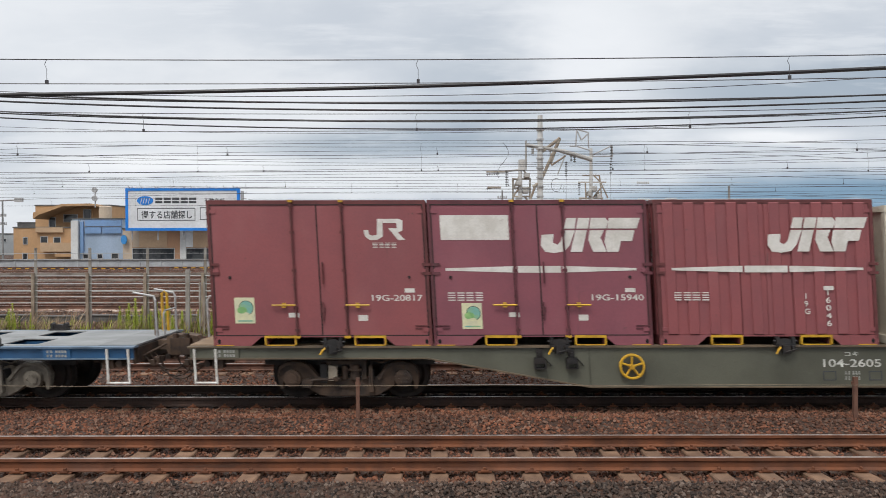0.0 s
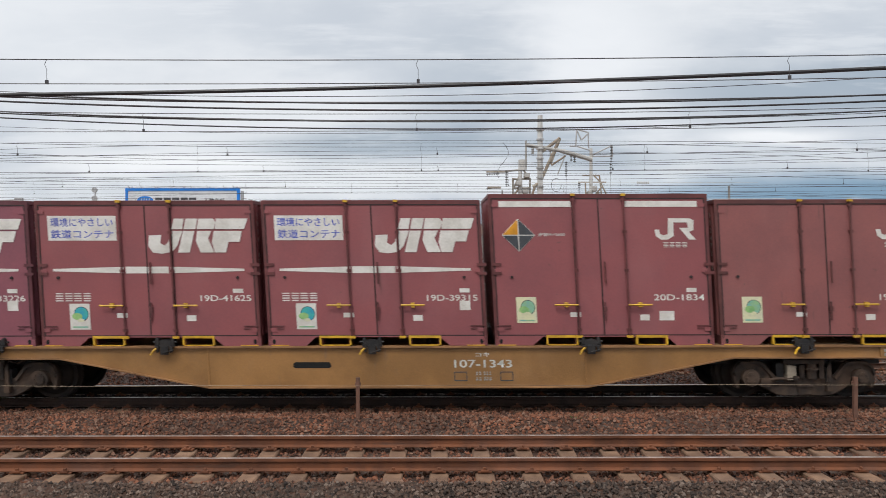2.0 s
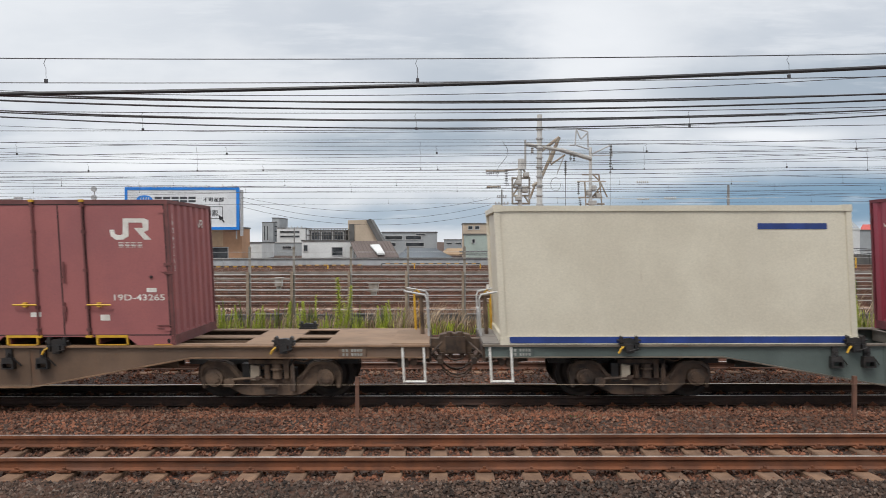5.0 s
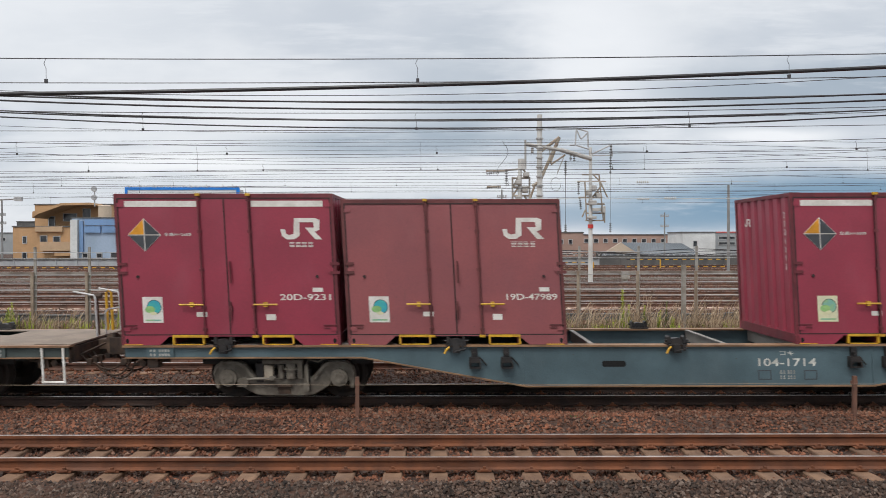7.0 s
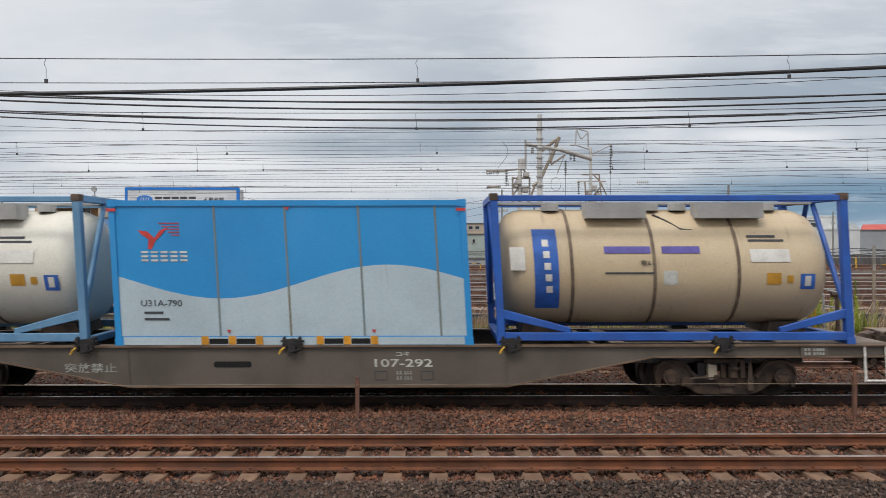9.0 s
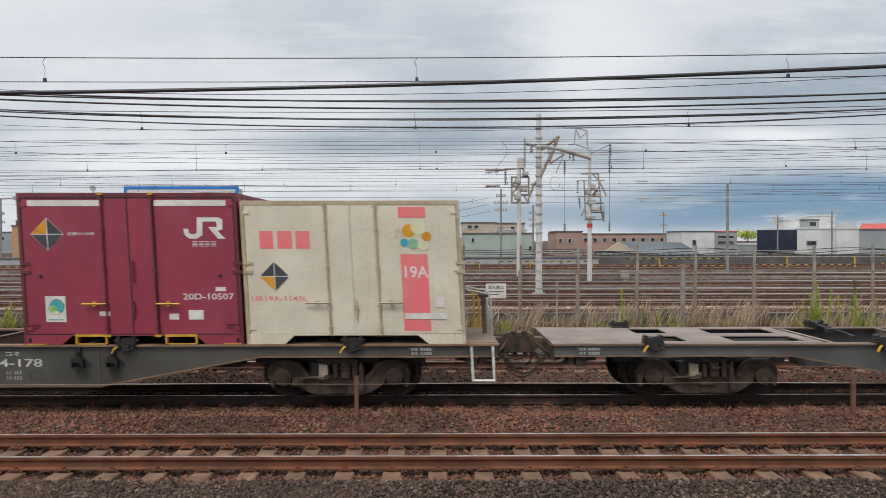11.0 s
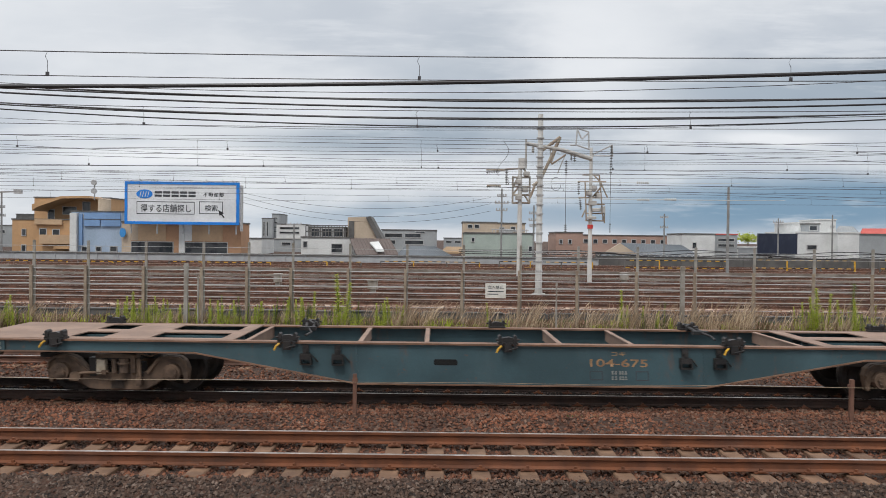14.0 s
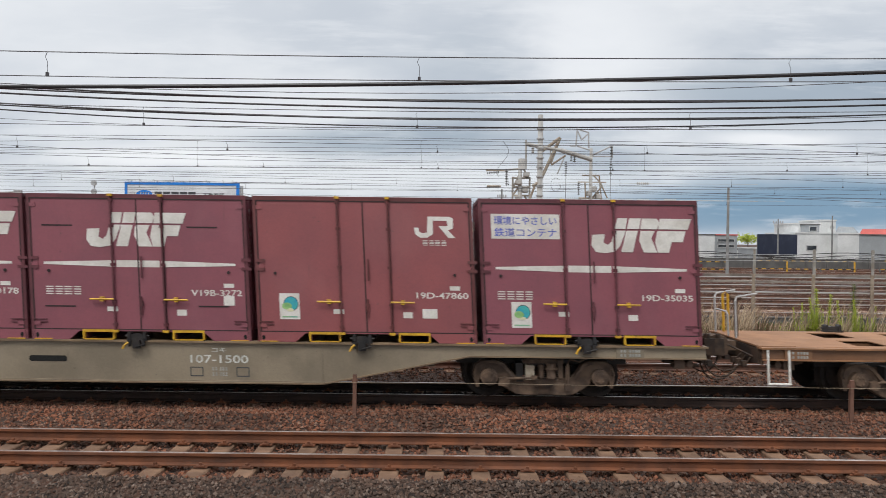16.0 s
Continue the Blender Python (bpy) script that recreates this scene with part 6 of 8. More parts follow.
for y, h in ((36.4, 0.05), (44.2, 0.1), (56.4, 0.2), (65.0, 0.35)):
    box(trough, -110, 110, y, y + 0.4, -0.5, h - 0.15)
tagged(part("cable_duct", trough, stub_grey), "weathered concrete cable ducts between far tracks", "cable duct", kind="structure")
for x, y, w, h in ((-3.6, 40.2, 0.5, 0.55), (-9.6, 45.0, 0.4, 0.6), (12.5, 52.5, 0.5, 0.6)):
    bm = bmesh.new()
    box(bm, -w / 2, w / 2, -0.25, 0.25, 0.15, h)
    box(bm, -w / 2 - 0.04, w / 2 + 0.04, -0.3, 0.3, h, h + 0.05)
    box(bm, -w * 0.3, w * 0.3, -0.15, 0.15, -0.4, 0.15)
    tagged(part("signal_box", bm, post_grey, None, "", pose(x, y, 0)), "grey trackside equipment box on a stand", "equipment box", "equipment boxes")
scatter_stones("ballast", stone_grey, "dark grey-brown broken stone beside the track", -7.0, 7.0, 8.5, 9.36, 12500, 0.045, 1)
scatter_stones("ballast", stone_brown, "brown broken stone between the sleepers", -8.0, 8.0, 9.34, 11.1, 9000, 0.048, 2)
scatter_stones("ballast", stone_brown, "brown broken stone between the tracks", -9.5, 9.5, 11.05, 13.5, 18000, 0.05, 3)
# this strip carries the wagons' shade in its stone colour, besides the oil
scatter_stones("ballast", stone_black, "greasy broken stone between the rails, darkened as train shade", -10.0, 10.0, 13.75, 14.72, 7000, 0.055, 13)
scatter_stones("ballast", stone_pale, "pale and brown broken stone of the yard", -21.0, 21.0, 31.4, 37.0, 16000, 0.085, 14)
scatter_stones("ballast", stone_pale, "brown and pale rubble of the verge", -19.0, 19.0, 26.5, 31.3, 9000, 0.10, 16)
scatter_stones("ballast", stone_brown, "brown broken stone beyond the train", -13.0, 13.0, 15.0, 19.8, 17000, 0.06, 4)

kerb = bmesh.new()
box(kerb, -40, 40, 8.1, 8.50, -0.6, -0.20)
tagged(part("cable_trough", kerb, pale_concrete), "pale concrete cable trough lid beside the ballast", "cable trough", kind="structure")
slab = bmesh.new()
box(slab, -60, 60, -6.0, 4.5, -0.6, 1.1)
tagged(part("platform", slab, pale_concrete), "concrete station platform", "platform", kind="structure")

# low posts with a thin wire between the tracks
brace_wire = surface("dull_wire", (0.26, 0.20, 0.13), (0.16, 0.11, 0.07), 3.0, 0.6, bump=0.0)
fence = thing("wire_guard", pose(0, 12.2, 0), "low rusty iron posts with a thin stretched wire", "wire guard")
for i in range(-3, 4):
    part("post", stored("low_post", lambda bm: (box(bm, -0.03, 0.03, -0.03, 0.03, -0.4, 0.60), box(bm, -0.04, 0.04, -0.02, 0.05, 0.47, 0.52))), far_rust, fence, "", pose(-1.36 + 7.92 * i, 0, 0))
part("wire", stored("guard_wire", lambda bm: tube(bm, [(x, -0.05, 0.49 - 0.012 * math.cos((x + 1.36) * math.tau / 7.92) ** 2) for x in range(-24, 25)], 0.0045, 5)), brace_wire, fence)

# ---- overhead wires ----


def overhead(y, messenger, contact, first, step=5.0, r=0.007, reach=34):
    """Messenger and contact wire with droppers over one track."""
    c = thing("catenary", pose(0, y, 0), "thin dark overhead line with droppers above a track", "overhead line", "overhead lines")

    def sag(heights, x):
        a, b, d = heights
        u = x / (784 * y / 1358)
        return b + (d - a) / 2 * u + ((a + d) / 2 - b) * min(u * u, 2.2)
    for name, h, rr in (("messenger_wire", messenger, r), ("contact_wire", contact, r * 0.9)):
        bm = bmesh.new()
        tube(bm, [(x, 0, sag(h, x)) for x in np.linspace(-reach, reach, 49)], rr, 6)
        part(name, bm, wire, c)
    x = first
    while x < reach:
        if x > -reach:
            bm = bmesh.new()
            lo, hi = sag(contact, x), sag(messenger, x)
            tube(bm, [(x, 0, lo), (x, 0, lo + 0.6 * (hi - lo)), (x - 0.03, 0, lo + 0.8 * (hi - lo)), (x, 0, hi)], r * 0.5, 5)
            box(bm, x - 0.02, x + 0.02, -0.012, 0.012, lo - 0.005, lo + 0.05)
            part("dropper", bm, wire, c)
        x += step


def feeder(y, heights, r, label, material=None, strands=1):
    """A heavy cable that sags across the view."""
    c = bmesh.new()
    half = 784 * y / 1358
    a, b, d = heights
    for k in range(strands):
        pts = []
        for x in np.linspace(-2.2 * half, 2.2 * half, 41):
            u = x / half
            pts.append((x, y + 0.05 * k, b + (d - a) / 2 * u + ((a + d) / 2 - b) * min(u * u, 3) + 0.035 * k * math.sin(u * 2.0 + k)))
        tube(c, pts, r, 8)
    tagged(part("feeder_cable", c, material or cable), label, "cable", "feeder cables")


overhead(10.35, (5.229, 5.214, 5.271), (4.901, 4.901, 4.962), -5.33)
overhead(14.2, (5.177, 5.130, 5.229), (4.811, 4.821, 4.894), -5.53, 5.05)
overhead(18.3, (5.134, 5.027, 5.188), (4.838, 4.838, 4.919), -10.13)
overhead(22.0, (5.081, 4.967, 5.162), (4.773, 4.789, 4.870), -10.13)
overhead(27.5, (6.107, 6.310, 6.026), (5.216, 5.318, 5.257), -8.77, 8.0, 0.008, 50)
overhead(34.4, (5.656, 5.530, 5.758), (5.251, 5.251, 5.327), -17.05, 5.0, 0.009, 60)
overhead(43.5, (6.264, 6.071, 5.847), (5.527, 5.559, 5.623), -23.16, 6.0, 0.010, 70)
overhead(54.5, (5.987, 5.826, 6.107), (5.385, 5.425, 5.545), -27.81, 6.0, 0.011, 80)
feeder(11.6, (4.990, 5.122, 5.374), 0.030, "thick black feeder cable, sagging", strands=1)
feeder(12.6, (5.238, 5.164, 5.451), 0.006, "thin dark cable above the tracks", wire)
feeder(13.0, (5.269, 5.101, 5.240), 0.014, "twin black feeder cable, sagging", strands=2)
feeder(13.2, (5.191, 5.021, 5.171), 0.016, "black feeder cable, sagging")
feeder(15.6, (5.427, 5.203, 5.415), 0.014, "twin black feeder cable, sagging", strands=2)
feeder(15.9, (5.349, 5.098, 5.349), 0.014, "black feeder cable, sagging")
feeder(16.6, (5.598, 5.378, 5.537), 0.006, "thin dark cable above the tracks", wire)
for a, b, d in ((222, 234, 206), (251, 248, 254), (282, 277, 262), (268, 288, 268), (306, 296, 285), (311, 312, 300), (320, 306, 318), (334, 333, 346), (322, 333, 329), (352, 338, 352), (278, 266, 282)):
    y = 30.0 + 0.09 * (a - 200)
    feeder(y, (2.756 + (427.5 - a) * y / 1358, 2.756 + (427.5 - b) * y / 1358, 2.756 + (427.5 - d) * y / 1358), 0.009, "thin dark cable over the far tracks", wire)

# ---- lineside fence, plants ----
stub_tan = surface("tan_concrete_post", (0.33, 0.27, 0.205), (0.22, 0.165, 0.12), 3.0, 0.85, bump=0.3, grime=(0.14, 0.08, 0.045), amount=0.35)
yard_fence = thing("yard_fence", pose(0, 27.0, 0), "grey steel post fence with stretched wires", "fence")
for u in (-40, 62, 158, 260, 362, 442, 520, 621, 722, 822, 923, 1025, 1130, 1233, 1337, 1443, 1547, 1650):
    part("post", stored("fence_post", lambda bm: (box(bm, -0.042, 0.042, -0.03, 0.03, -0.5, 2.567), box(bm, -0.022, 0.022, -0.05, 0.05, 2.527, 2.587))), post_grey, yard_fence, "", pose((u - 783) * 27.0 / 1358, 0, 0))
    part("stub_post", stored("fence_stub", lambda bm: (box(bm, -0.045, 0.045, -0.04, 0.04, -0.5, 1.692), box(bm, -0.05, 0.05, -0.045, 0.045, 1.653, 1.702))), stub_tan, yard_fence, "weathered tan concrete stub post", pose((u - 786) * 27.0 / 1358, -0.09, 0))
for z in (1.593, 1.315, 1.076, 0.857):
    part("rail", stored(("fence_rail", z), lambda bm: rod(bm, (-22, -0.05, z), (22, -0.05, z), 0.015, 6)), steel, yard_fence)
for z in (2.388, 2.169, 0.658, 0.360):
    part("wire", stored(("fence_wire", z), lambda bm: rod(bm, (-22, -0.05, z), (22, -0.05, z), 0.007, 6)), steel, yard_fence)
for u, top, w in ((331, 475, 0.12), (1210, 470, 0.13), (987, 500, 0.05), (352, 497, 0.05), (360, 497, 0.05)):
    bm = bmesh.new()
    h = 2.756 + (427.5 - top) * 25.5 / 1358
    box(bm, -w / 2, w / 2, -w / 2, w / 2, -0.5, h)
    box(bm, -w * 0.6, w * 0.6, -w * 0.6, w * 0.6, h - 0.12, h - 0.06)
    tagged(part("marker_post", bm, post_grey, None, "", pose((u - 783) * 25.5 / 1358, 25.5, 0)), "weathered concrete marker post by the fence", "post")
sign = thing("warning_board", pose(1.90, 26.88, 0.983), "small white warning board hung on the fence", "sign")
part("board", stored("warning_board", lambda bm: box(bm, -0.36, 0.36, -0.015, 0.015, -0.26, 0.26), 0.006), white_mark, sign)
part("sign_words", letters("立入禁止", 0.56, 0.11), grey_ink, sign, "", pose(0, -0.02, 0.13))
part("sign_lines", stored("sign_lines", lambda bm: placards(bm, 0, ((-0.28, 0.28, -0.04, -0.01), (-0.28, 0.1, -0.13, -0.10)))), grey_ink, sign, "", pose(0, -0.016, 0))


def blades(name, material, label, count, x0, x1, y0, y1, tall, lean, width, seed, clump=0.0, plume=False, wind=0.0):
    """Grass: curved blades in uneven tufts."""
    rng = np.random.default_rng(seed)
    pts, faces = [], []
    centres = rng.uniform((x0, y0), (x1, y1), (max(int(count / 22), 1), 2))
    boost = rng.uniform(0.55, 1.25, len(centres))
    for i in range(count):
        if clump and rng.random() < 0.8:
            j = rng.integers(len(centres))
            x, y = centres[j] + rng.normal(0, clump, 2)
            h = tall * boost[j] * rng.uniform(0.6, 1.1)
        else:
            x, y = rng.uniform(x0, x1), rng.uniform(y0, y1)
            h = tall * rng.uniform(0.4, 0.9)
        a = rng.uniform(0, math.tau)
        d = np.array((math.cos(a), math.sin(a))) * h * rng.uniform(0.1, lean) + np.array((wind * h * rng.uniform(0.4, 1.2), 0.0))
        side = np.array((math.cos(a + 1.57), math.sin(a + 1.57))) * width * rng.uniform(0.6, 1.3)
        if abs(side[0]) < width * 0.4:
            side = np.array((width * 0.7, side[1]))
        z = heap(y) - 0.03
        n = len(pts)
        for f, w in ((0.0, 0.7), (0.45, 1.0), (0.8, 1.5 if plume else 0.7)):
            for s in (-1, 1):
                p = np.array((x, y)) + d * f * f + s * side * w
                pts.append((p[0], p[1], z + h * f))
        p = np.array((x, y)) + d
        pts.append((p[0], p[1], z + h * 0.97))
        faces += [(n, n + 1, n + 3, n + 2), (n + 2, n + 3, n + 5, n + 4), (n + 4, n + 5, n + 6)]
    me = bpy.data.meshes.new(name)
    me.from_pydata(pts, [], faces)
    tagged(part(name, me, material), label, "grass", kind="stuff")


blades("dry_grass", dry_leaf, "dry straw-coloured plume grass along the fence", 2500, -1.5, 19, 24.6, 27.5, 1.1, 0.5, 0.0055, 5, 0.11, True, 0.45)
blades("dry_grass", dry_leaf, "sparse dry plume grass along the fence", 1500, -19, -1.5, 24.6, 27.5, 0.75, 0.5, 0.0055, 15, 0.12, True, 0.4)
blades("dead_grass", straw_leaf, "brown dead stalks in the verge", 5200, -19, 19, 24.2, 28.0, 0.48, 0.9, 0.007, 25, 0.16, False, 0.3)
blades("green_grass", green_leaf, "yellow-green weeds in the verge", 1300, -19, 0.5, 24.2, 27.0, 0.5, 0.45, 0.010, 6, 0.10)
blades("green_grass", green_leaf, "sparse green weeds in the verge", 600, 0.5, 19, 24.2, 27.0, 0.42, 0.45, 0.010, 7, 0.10)
blades("low_grass", deep_leaf, "short dark grass in the verge", 9000, -19, 19, 23.8, 30.5, 0.28, 0.7, 0.010, 8, 0.0)
blades("ballast_weed", deep_leaf, "small green weed growing in the ballast", 260, 1.97, 2.55, 12.1, 12.6, 0.07, 0.9, 0.007, 9, 0.0)


def tall_weed(seed):
    """Goldenrod: an upright stem with whorls of narrow leaves."""
    rng = random.Random(seed)

    def build(bm):
        for i in range(170):
            f = i / 170
            a = i * 2.4
            z = 0.15 + 0.82 * f
            r = (0.105 * (1 - f) + 0.05) * rng.uniform(0.55, 1.3)
            d = Vector((math.cos(a), math.sin(a), 0.55))
            side = Vector((-math.sin(a), math.cos(a), 0)) * 0.014
            o = Vector((0, 0, z))
            v = [bm.verts.new(o - side * 0.3), bm.verts.new(o + d * r * 0.5 - side), bm.verts.new(o + d * r + Vector((0, 0, -0.03))), bm.verts.new(o + d * r * 0.5 + side)]
            bm.faces.new(v)
    return build


def plant(u, y, h, i):
    m = pose((u - 783) * y / 1358, y, heap(y) - 0.02, 5 * math.sin(i), 6 * math.cos(i * 2), i * 50) @ Matrix.Scale(h, 4)
    w = thing("tall_weed", m, "tall yellow-green weed in the verge", "weed", "tall weeds")
    part("stem", stored("weed_stem", lambda bm: rod(bm, (0, 0, 0), (0, 0, 0.97), 0.010, 5, 0.004)), green_leaf, w)
    part("leaves", stored(("weed_leaves", i % 4), tall_weed(i % 4)), green_leaf if i % 6 else deep_leaf, w)


for i, (u, h) in enumerate(((8, 0.8), (238, 1.15), (247, 0.9), (301, 0.85), (320, 0.7), (404, 0.8), (440, 0.85), (453, 0.7), (537, 1.0), (556, 1.15), (604, 1.75), (612, 1.5), (636, 0.9), (684, 0.8),
                            (694, 1.0), (712, 0.7), (1104, 1.35), (1112, 0.9), (1178, 0.95), (1425, 1.0), (1445, 1.25), (1452, 1.5), (1468, 1.3), (1490, 1.1), (1513, 1.6), (1522, 1.2), (20, 1.0), (868, 0.9), (290, 0.9), (512, 0.8))):
    y = 25.2 + 0.35 * (i % 5)
    plant(u, y, h * 1.15, i)
rng = random.Random(12)
for i in range(230):
    centre = rng.choice((12, 235, 262, 300, 330, 380, 405, 440, 500, 545, 560, 605, 620, 690)) if i < 180 else rng.choice((1105, 1180, 1425, 1450, 1500, 1530))
    plant(centre + rng.gauss(0, 16), rng.uniform(24.4, 27.3), rng.uniform(0.35, 1.05) * rng.uniform(0.8, 1.15), i + 40)

# low concrete edge with gaps beyond the fence
edge_wall = thing("drain_wall", pose(0, 31.2, 0), "low dark concrete drain wall with gaps", "drain wall")
tagged(edge_wall, kind="structure")
for i in range(-12, 13):
    part("block", stored("drain_block", lambda bm: (box(bm, -0.85, 0.85, -0.1, 0.1, -0.6, -0.22), box(bm, -0.75, 0.75, -0.14, 0.1, -0.24, -0.18)), 0.01), dark_wall, edge_wall, "", pose(i * 1.75, 0, 0.02 * math.sin(i * 3)))

# ---- yard edge: wall, guards, masts ----
wall_concrete = surface("blue_grey_concrete", (0.40, 0.415, 0.43), (0.32, 0.33, 0.345), 0.9, 0.85, bump=0.3, grime=(0.16, 0.155, 0.15), amount=0.3, streak=(2, 2, 0.4))
wall = thing("yard_wall", pose(0, 92, 0), "long grey concrete wall along the yard", "wall")
tagged(wall, kind="structure")
for i in range(-24, 25):
    right = i > 7
    m = dark_wall if right else wall_concrete
    part("panel", stored(("wall_panel", right), lambda bm: (box(bm, -1.24, 1.24, -0.1, 0.1, -0.6, 1.02 if right else 0.62), box(bm, 1.16, 1.28, -0.18, 0.1, -0.6, 1.06 if right else 0.75))), m, wall, "", pose(i * 2.5, 0, 0))
part("coping", stored("wall_coping", lambda bm: box(bm, -61, 19, -0.2, 0.2, 0.62, 0.82)), dark_wall, wall, "dark coping")
bm = bmesh.new()
for i in range(70):
    x = 9.0 + i * 0.75
    tube(bm, [(x, -0.2, 1.03), (x + 0.15, -0.2, 1.30), (x + 0.5, -0.2, 1.30), (x + 0.7, -0.2, 1.03)], 0.045, 5)
part("barbed_wire", bm, steel, wall, "coils of wire on the wall top")
cables = bmesh.new()
for k, h in enumerate((1.15, 1.4, 1.62)):
    tube(cables, [(x, -0.5, h + 0.2 * math.cos(x * 0.35 + k) * (1 if x > 15 else 0.2)) for x in range(2, 62, 1)], 0.045, 5)
tagged(part("slung_cable", cables, cable, None, "", pose(0, 91, 0)), "black cables slung along the wall", "cable")

for u0, u1, n, v0, v1 in ((5, 120, 1, 473, 481), (140, 262, 2, 473, 481), (300, 480, 3, 472, 480), (520, 640, 2, 469, 478), (675, 850, 3, 467, 477), (885, 1050, 3, 465, 476), (1108, 1290, 3, 460, 473), (1335, 1515, 3, 457, 471), (1560, 1690, 2, 455, 470)):
    y = 78.0
    x0, x1 = (u0 - 783) * y / 1358, (u1 - 783) * y / 1358
    g = thing("guard_frame", pose((x0 + x1) / 2, y, 0), "yellow and black striped guard rail by the tracks", "guard rail", "striped guard rails")
    w = x1 - x0
    z1, z0 = 2.756 + (427.5 - v0) * y / 1358, 2.756 + (427.5 - v1) * y / 1358
    k = int(w / 0.42)
    for j in range(k):
        a = -w / 2 + j * w / k
        part("bar", stored(("guard_bar", round(w / k, 3)), lambda bm: box(bm, 0, w / k, -0.04, 0.04, -0.04, 0.04)), yellow if j % 2 else black_iron, g, "", pose(a, 0, z1))
        part("bar", stored(("guard_bar", round(w / k, 3)), lambda bm: box(bm, 0, w / k, -0.04, 0.04, -0.04, 0.04)), black_iron if j % 2 else yellow, g, "", pose(a, 0, z0))
    for j in range(n + 1):
        part("leg", stored(("guard_leg", round(z1, 2)), lambda bm: box(bm, -0.06, 0.06, -0.06, 0.06, -0.6, z1)), yellow if j % 2 else dark_wall, g, "", pose(-w / 2 + j * w / n, 0.02, 0))


def insulator(bm, p, q, r=0.09, n=6):
    p, q = Vector(p), Vector(q)
    rod(bm, p, q, 0.02, 6)
    for i in range(n):
        a = p.lerp(q, (i + 0.35) / n)
        b = p.lerp(q, (i + 0.65) / n)
        rod(bm, a, b, r, 10)


# main mast with its brackets
MY = 41.0
mast = thing("catenary_mast", pose(5.19, MY, 0), "tall pale concrete overhead-line mast with pipe brackets", "overhead mast", "overhead masts")
top = 9.504
part("pole", stored("mast_pole", lambda bm: rod(bm, (0, 0, -0.4), (0, 0, top), 0.18, 16, 0.135)), pole_white, mast)
for i in range(17):
    part("band", stored("mast_band", lambda bm: rod(bm, (0, 0, 0), (0, 0, 0.07), 0.205, 14)), steel, mast, "steel band round the pole", pose(0, 0, 0.6 + i * (top - 1.4) / 16))
part("footing", stored("mast_foot", lambda bm: (rod(bm, (0, 0, -0.5), (0, 0, -0.05), 0.36, 12), rod(bm, (0, 0, -0.06), (0, 0, 0.20), 0.22, 12, 0.19))), pale_concrete, mast)


brace_tan = surface("weathered_brace", (0.36, 0.32, 0.26), (0.25, 0.19, 0.14), 2.0, 0.7, grime=(0.16, 0.09, 0.05), amount=0.3)


def at1(u, v, y=0.0):
    return ((u - 955) * 41 / 1358, y, 2.756 + (427.5 - v) * 41 / 1358)


for p, q, r, m in (((930, 256), (992, 266), 0.10, 0), ((992, 266), (1047, 282), 0.12, 0), ((955, 322), (990, 244), 0.085, 1), ((958, 268), (990, 244), 0.085, 1), ((990, 246), (974, 290), 0.05, 1), ((1000, 275), (975, 292), 0.05, 1),
                   ((948, 324), (938, 352), 0.06, 1), ((930, 248), (930, 300), 0.055, 0), ((955, 322), (942, 330), 0.08, 1), ((998, 278), (986, 308), 0.03, 0), ((973, 265), (973, 290), 0.03, 0), ((942, 262), (942, 272), 0.07, 0)):
    part("pipe", stored(("mast_pipe", p, q), lambda bm: rod(bm, at1(*p), at1(*q), r, 10)), brace_tan if m else pale_concrete, mast, "weathered pipe brace" if m else "grey pipe bracket")
for u, v0, v1, n in ((1001, 285, 312, 7), (1001, 398, 412, 4), (942, 262, 272, 3), (1016, 276, 287, 3)):
    part("insulator", stored(("mast_string", u, v0), lambda bm: insulator(bm, at1(u, v0), at1(u, v1), 0.075, n)), dark_wall, mast, "stacked disc insulator")
part("drop_cable", stored("mast_drop", lambda bm: rod(bm, at1(1001, 285), at1(1001, 412), 0.012, 6)), wire, mast)
part("loop_cable", stored("mast_loop", lambda bm: tube(bm, [at1(890 + 10 * math.sin(i * 0.6), 250 + 7 * i, 0.3) for i in range(10)], 0.012, 5)), wire, mast)
part("loop_cable", stored("mast_loop2", lambda bm: tube(bm, [at1(985 + 9 * math.cos(i * 0.55), 326 + 12 * math.sin(i * 0.55), 0.3) for i in range(11)], 0.012, 5)), wire, mast)
# second mast, slimmer, with its triangular head and apparatus
Y2 = 52.0
mast2 = thing("catenary_mast", pose(10.03, Y2, 0), "slim grey mast with a triangular head and insulators", "overhead mast", "overhead masts")
S2 = 52 / 1358


def at2(u, v, y=0.0):
    return ((u - 1045) * S2, y, 2.756 + (427.5 - v) * S2)


LINKS2 = (((1020, 228), (1040, 234)), ((1040, 234), (1041, 262)), ((1020, 228), (1018, 258)), ((1020, 230), (1028, 247)), ((1028, 247), (1040, 236)), ((1045, 275), (1082, 257)), ((1045, 276), (1082, 276)), ((1082, 256), (1083, 278)),
          ((1045, 266), (1020, 258)), ((1018, 258), (1008, 258)), ((1022, 322), (1072, 322)), ((1030, 310), (1060, 310)), ((1024, 350), (1066, 350)), ((1036, 362), (1070, 362)), ((1036, 378), (1070, 378)), ((1036, 391), (1070, 391)),
          ((1035, 322), (1038, 392)), ((1060, 310), (1068, 392)), ((1048, 350), (1064, 330)), ((1062, 322), (1075, 350)), ((1044, 352), (1060, 340)), ((1070, 365), (1070, 395)), ((1036, 372), (1030, 385)), ((1050, 310), (1062, 322)))
for p, q in LINKS2:
    part("bracket", stored(("mast2_bar", p, q), lambda bm: rod(bm, at2(*p), at2(*q), 0.05, 7)), brace_tan if p[1] > 300 else steel, mast2)


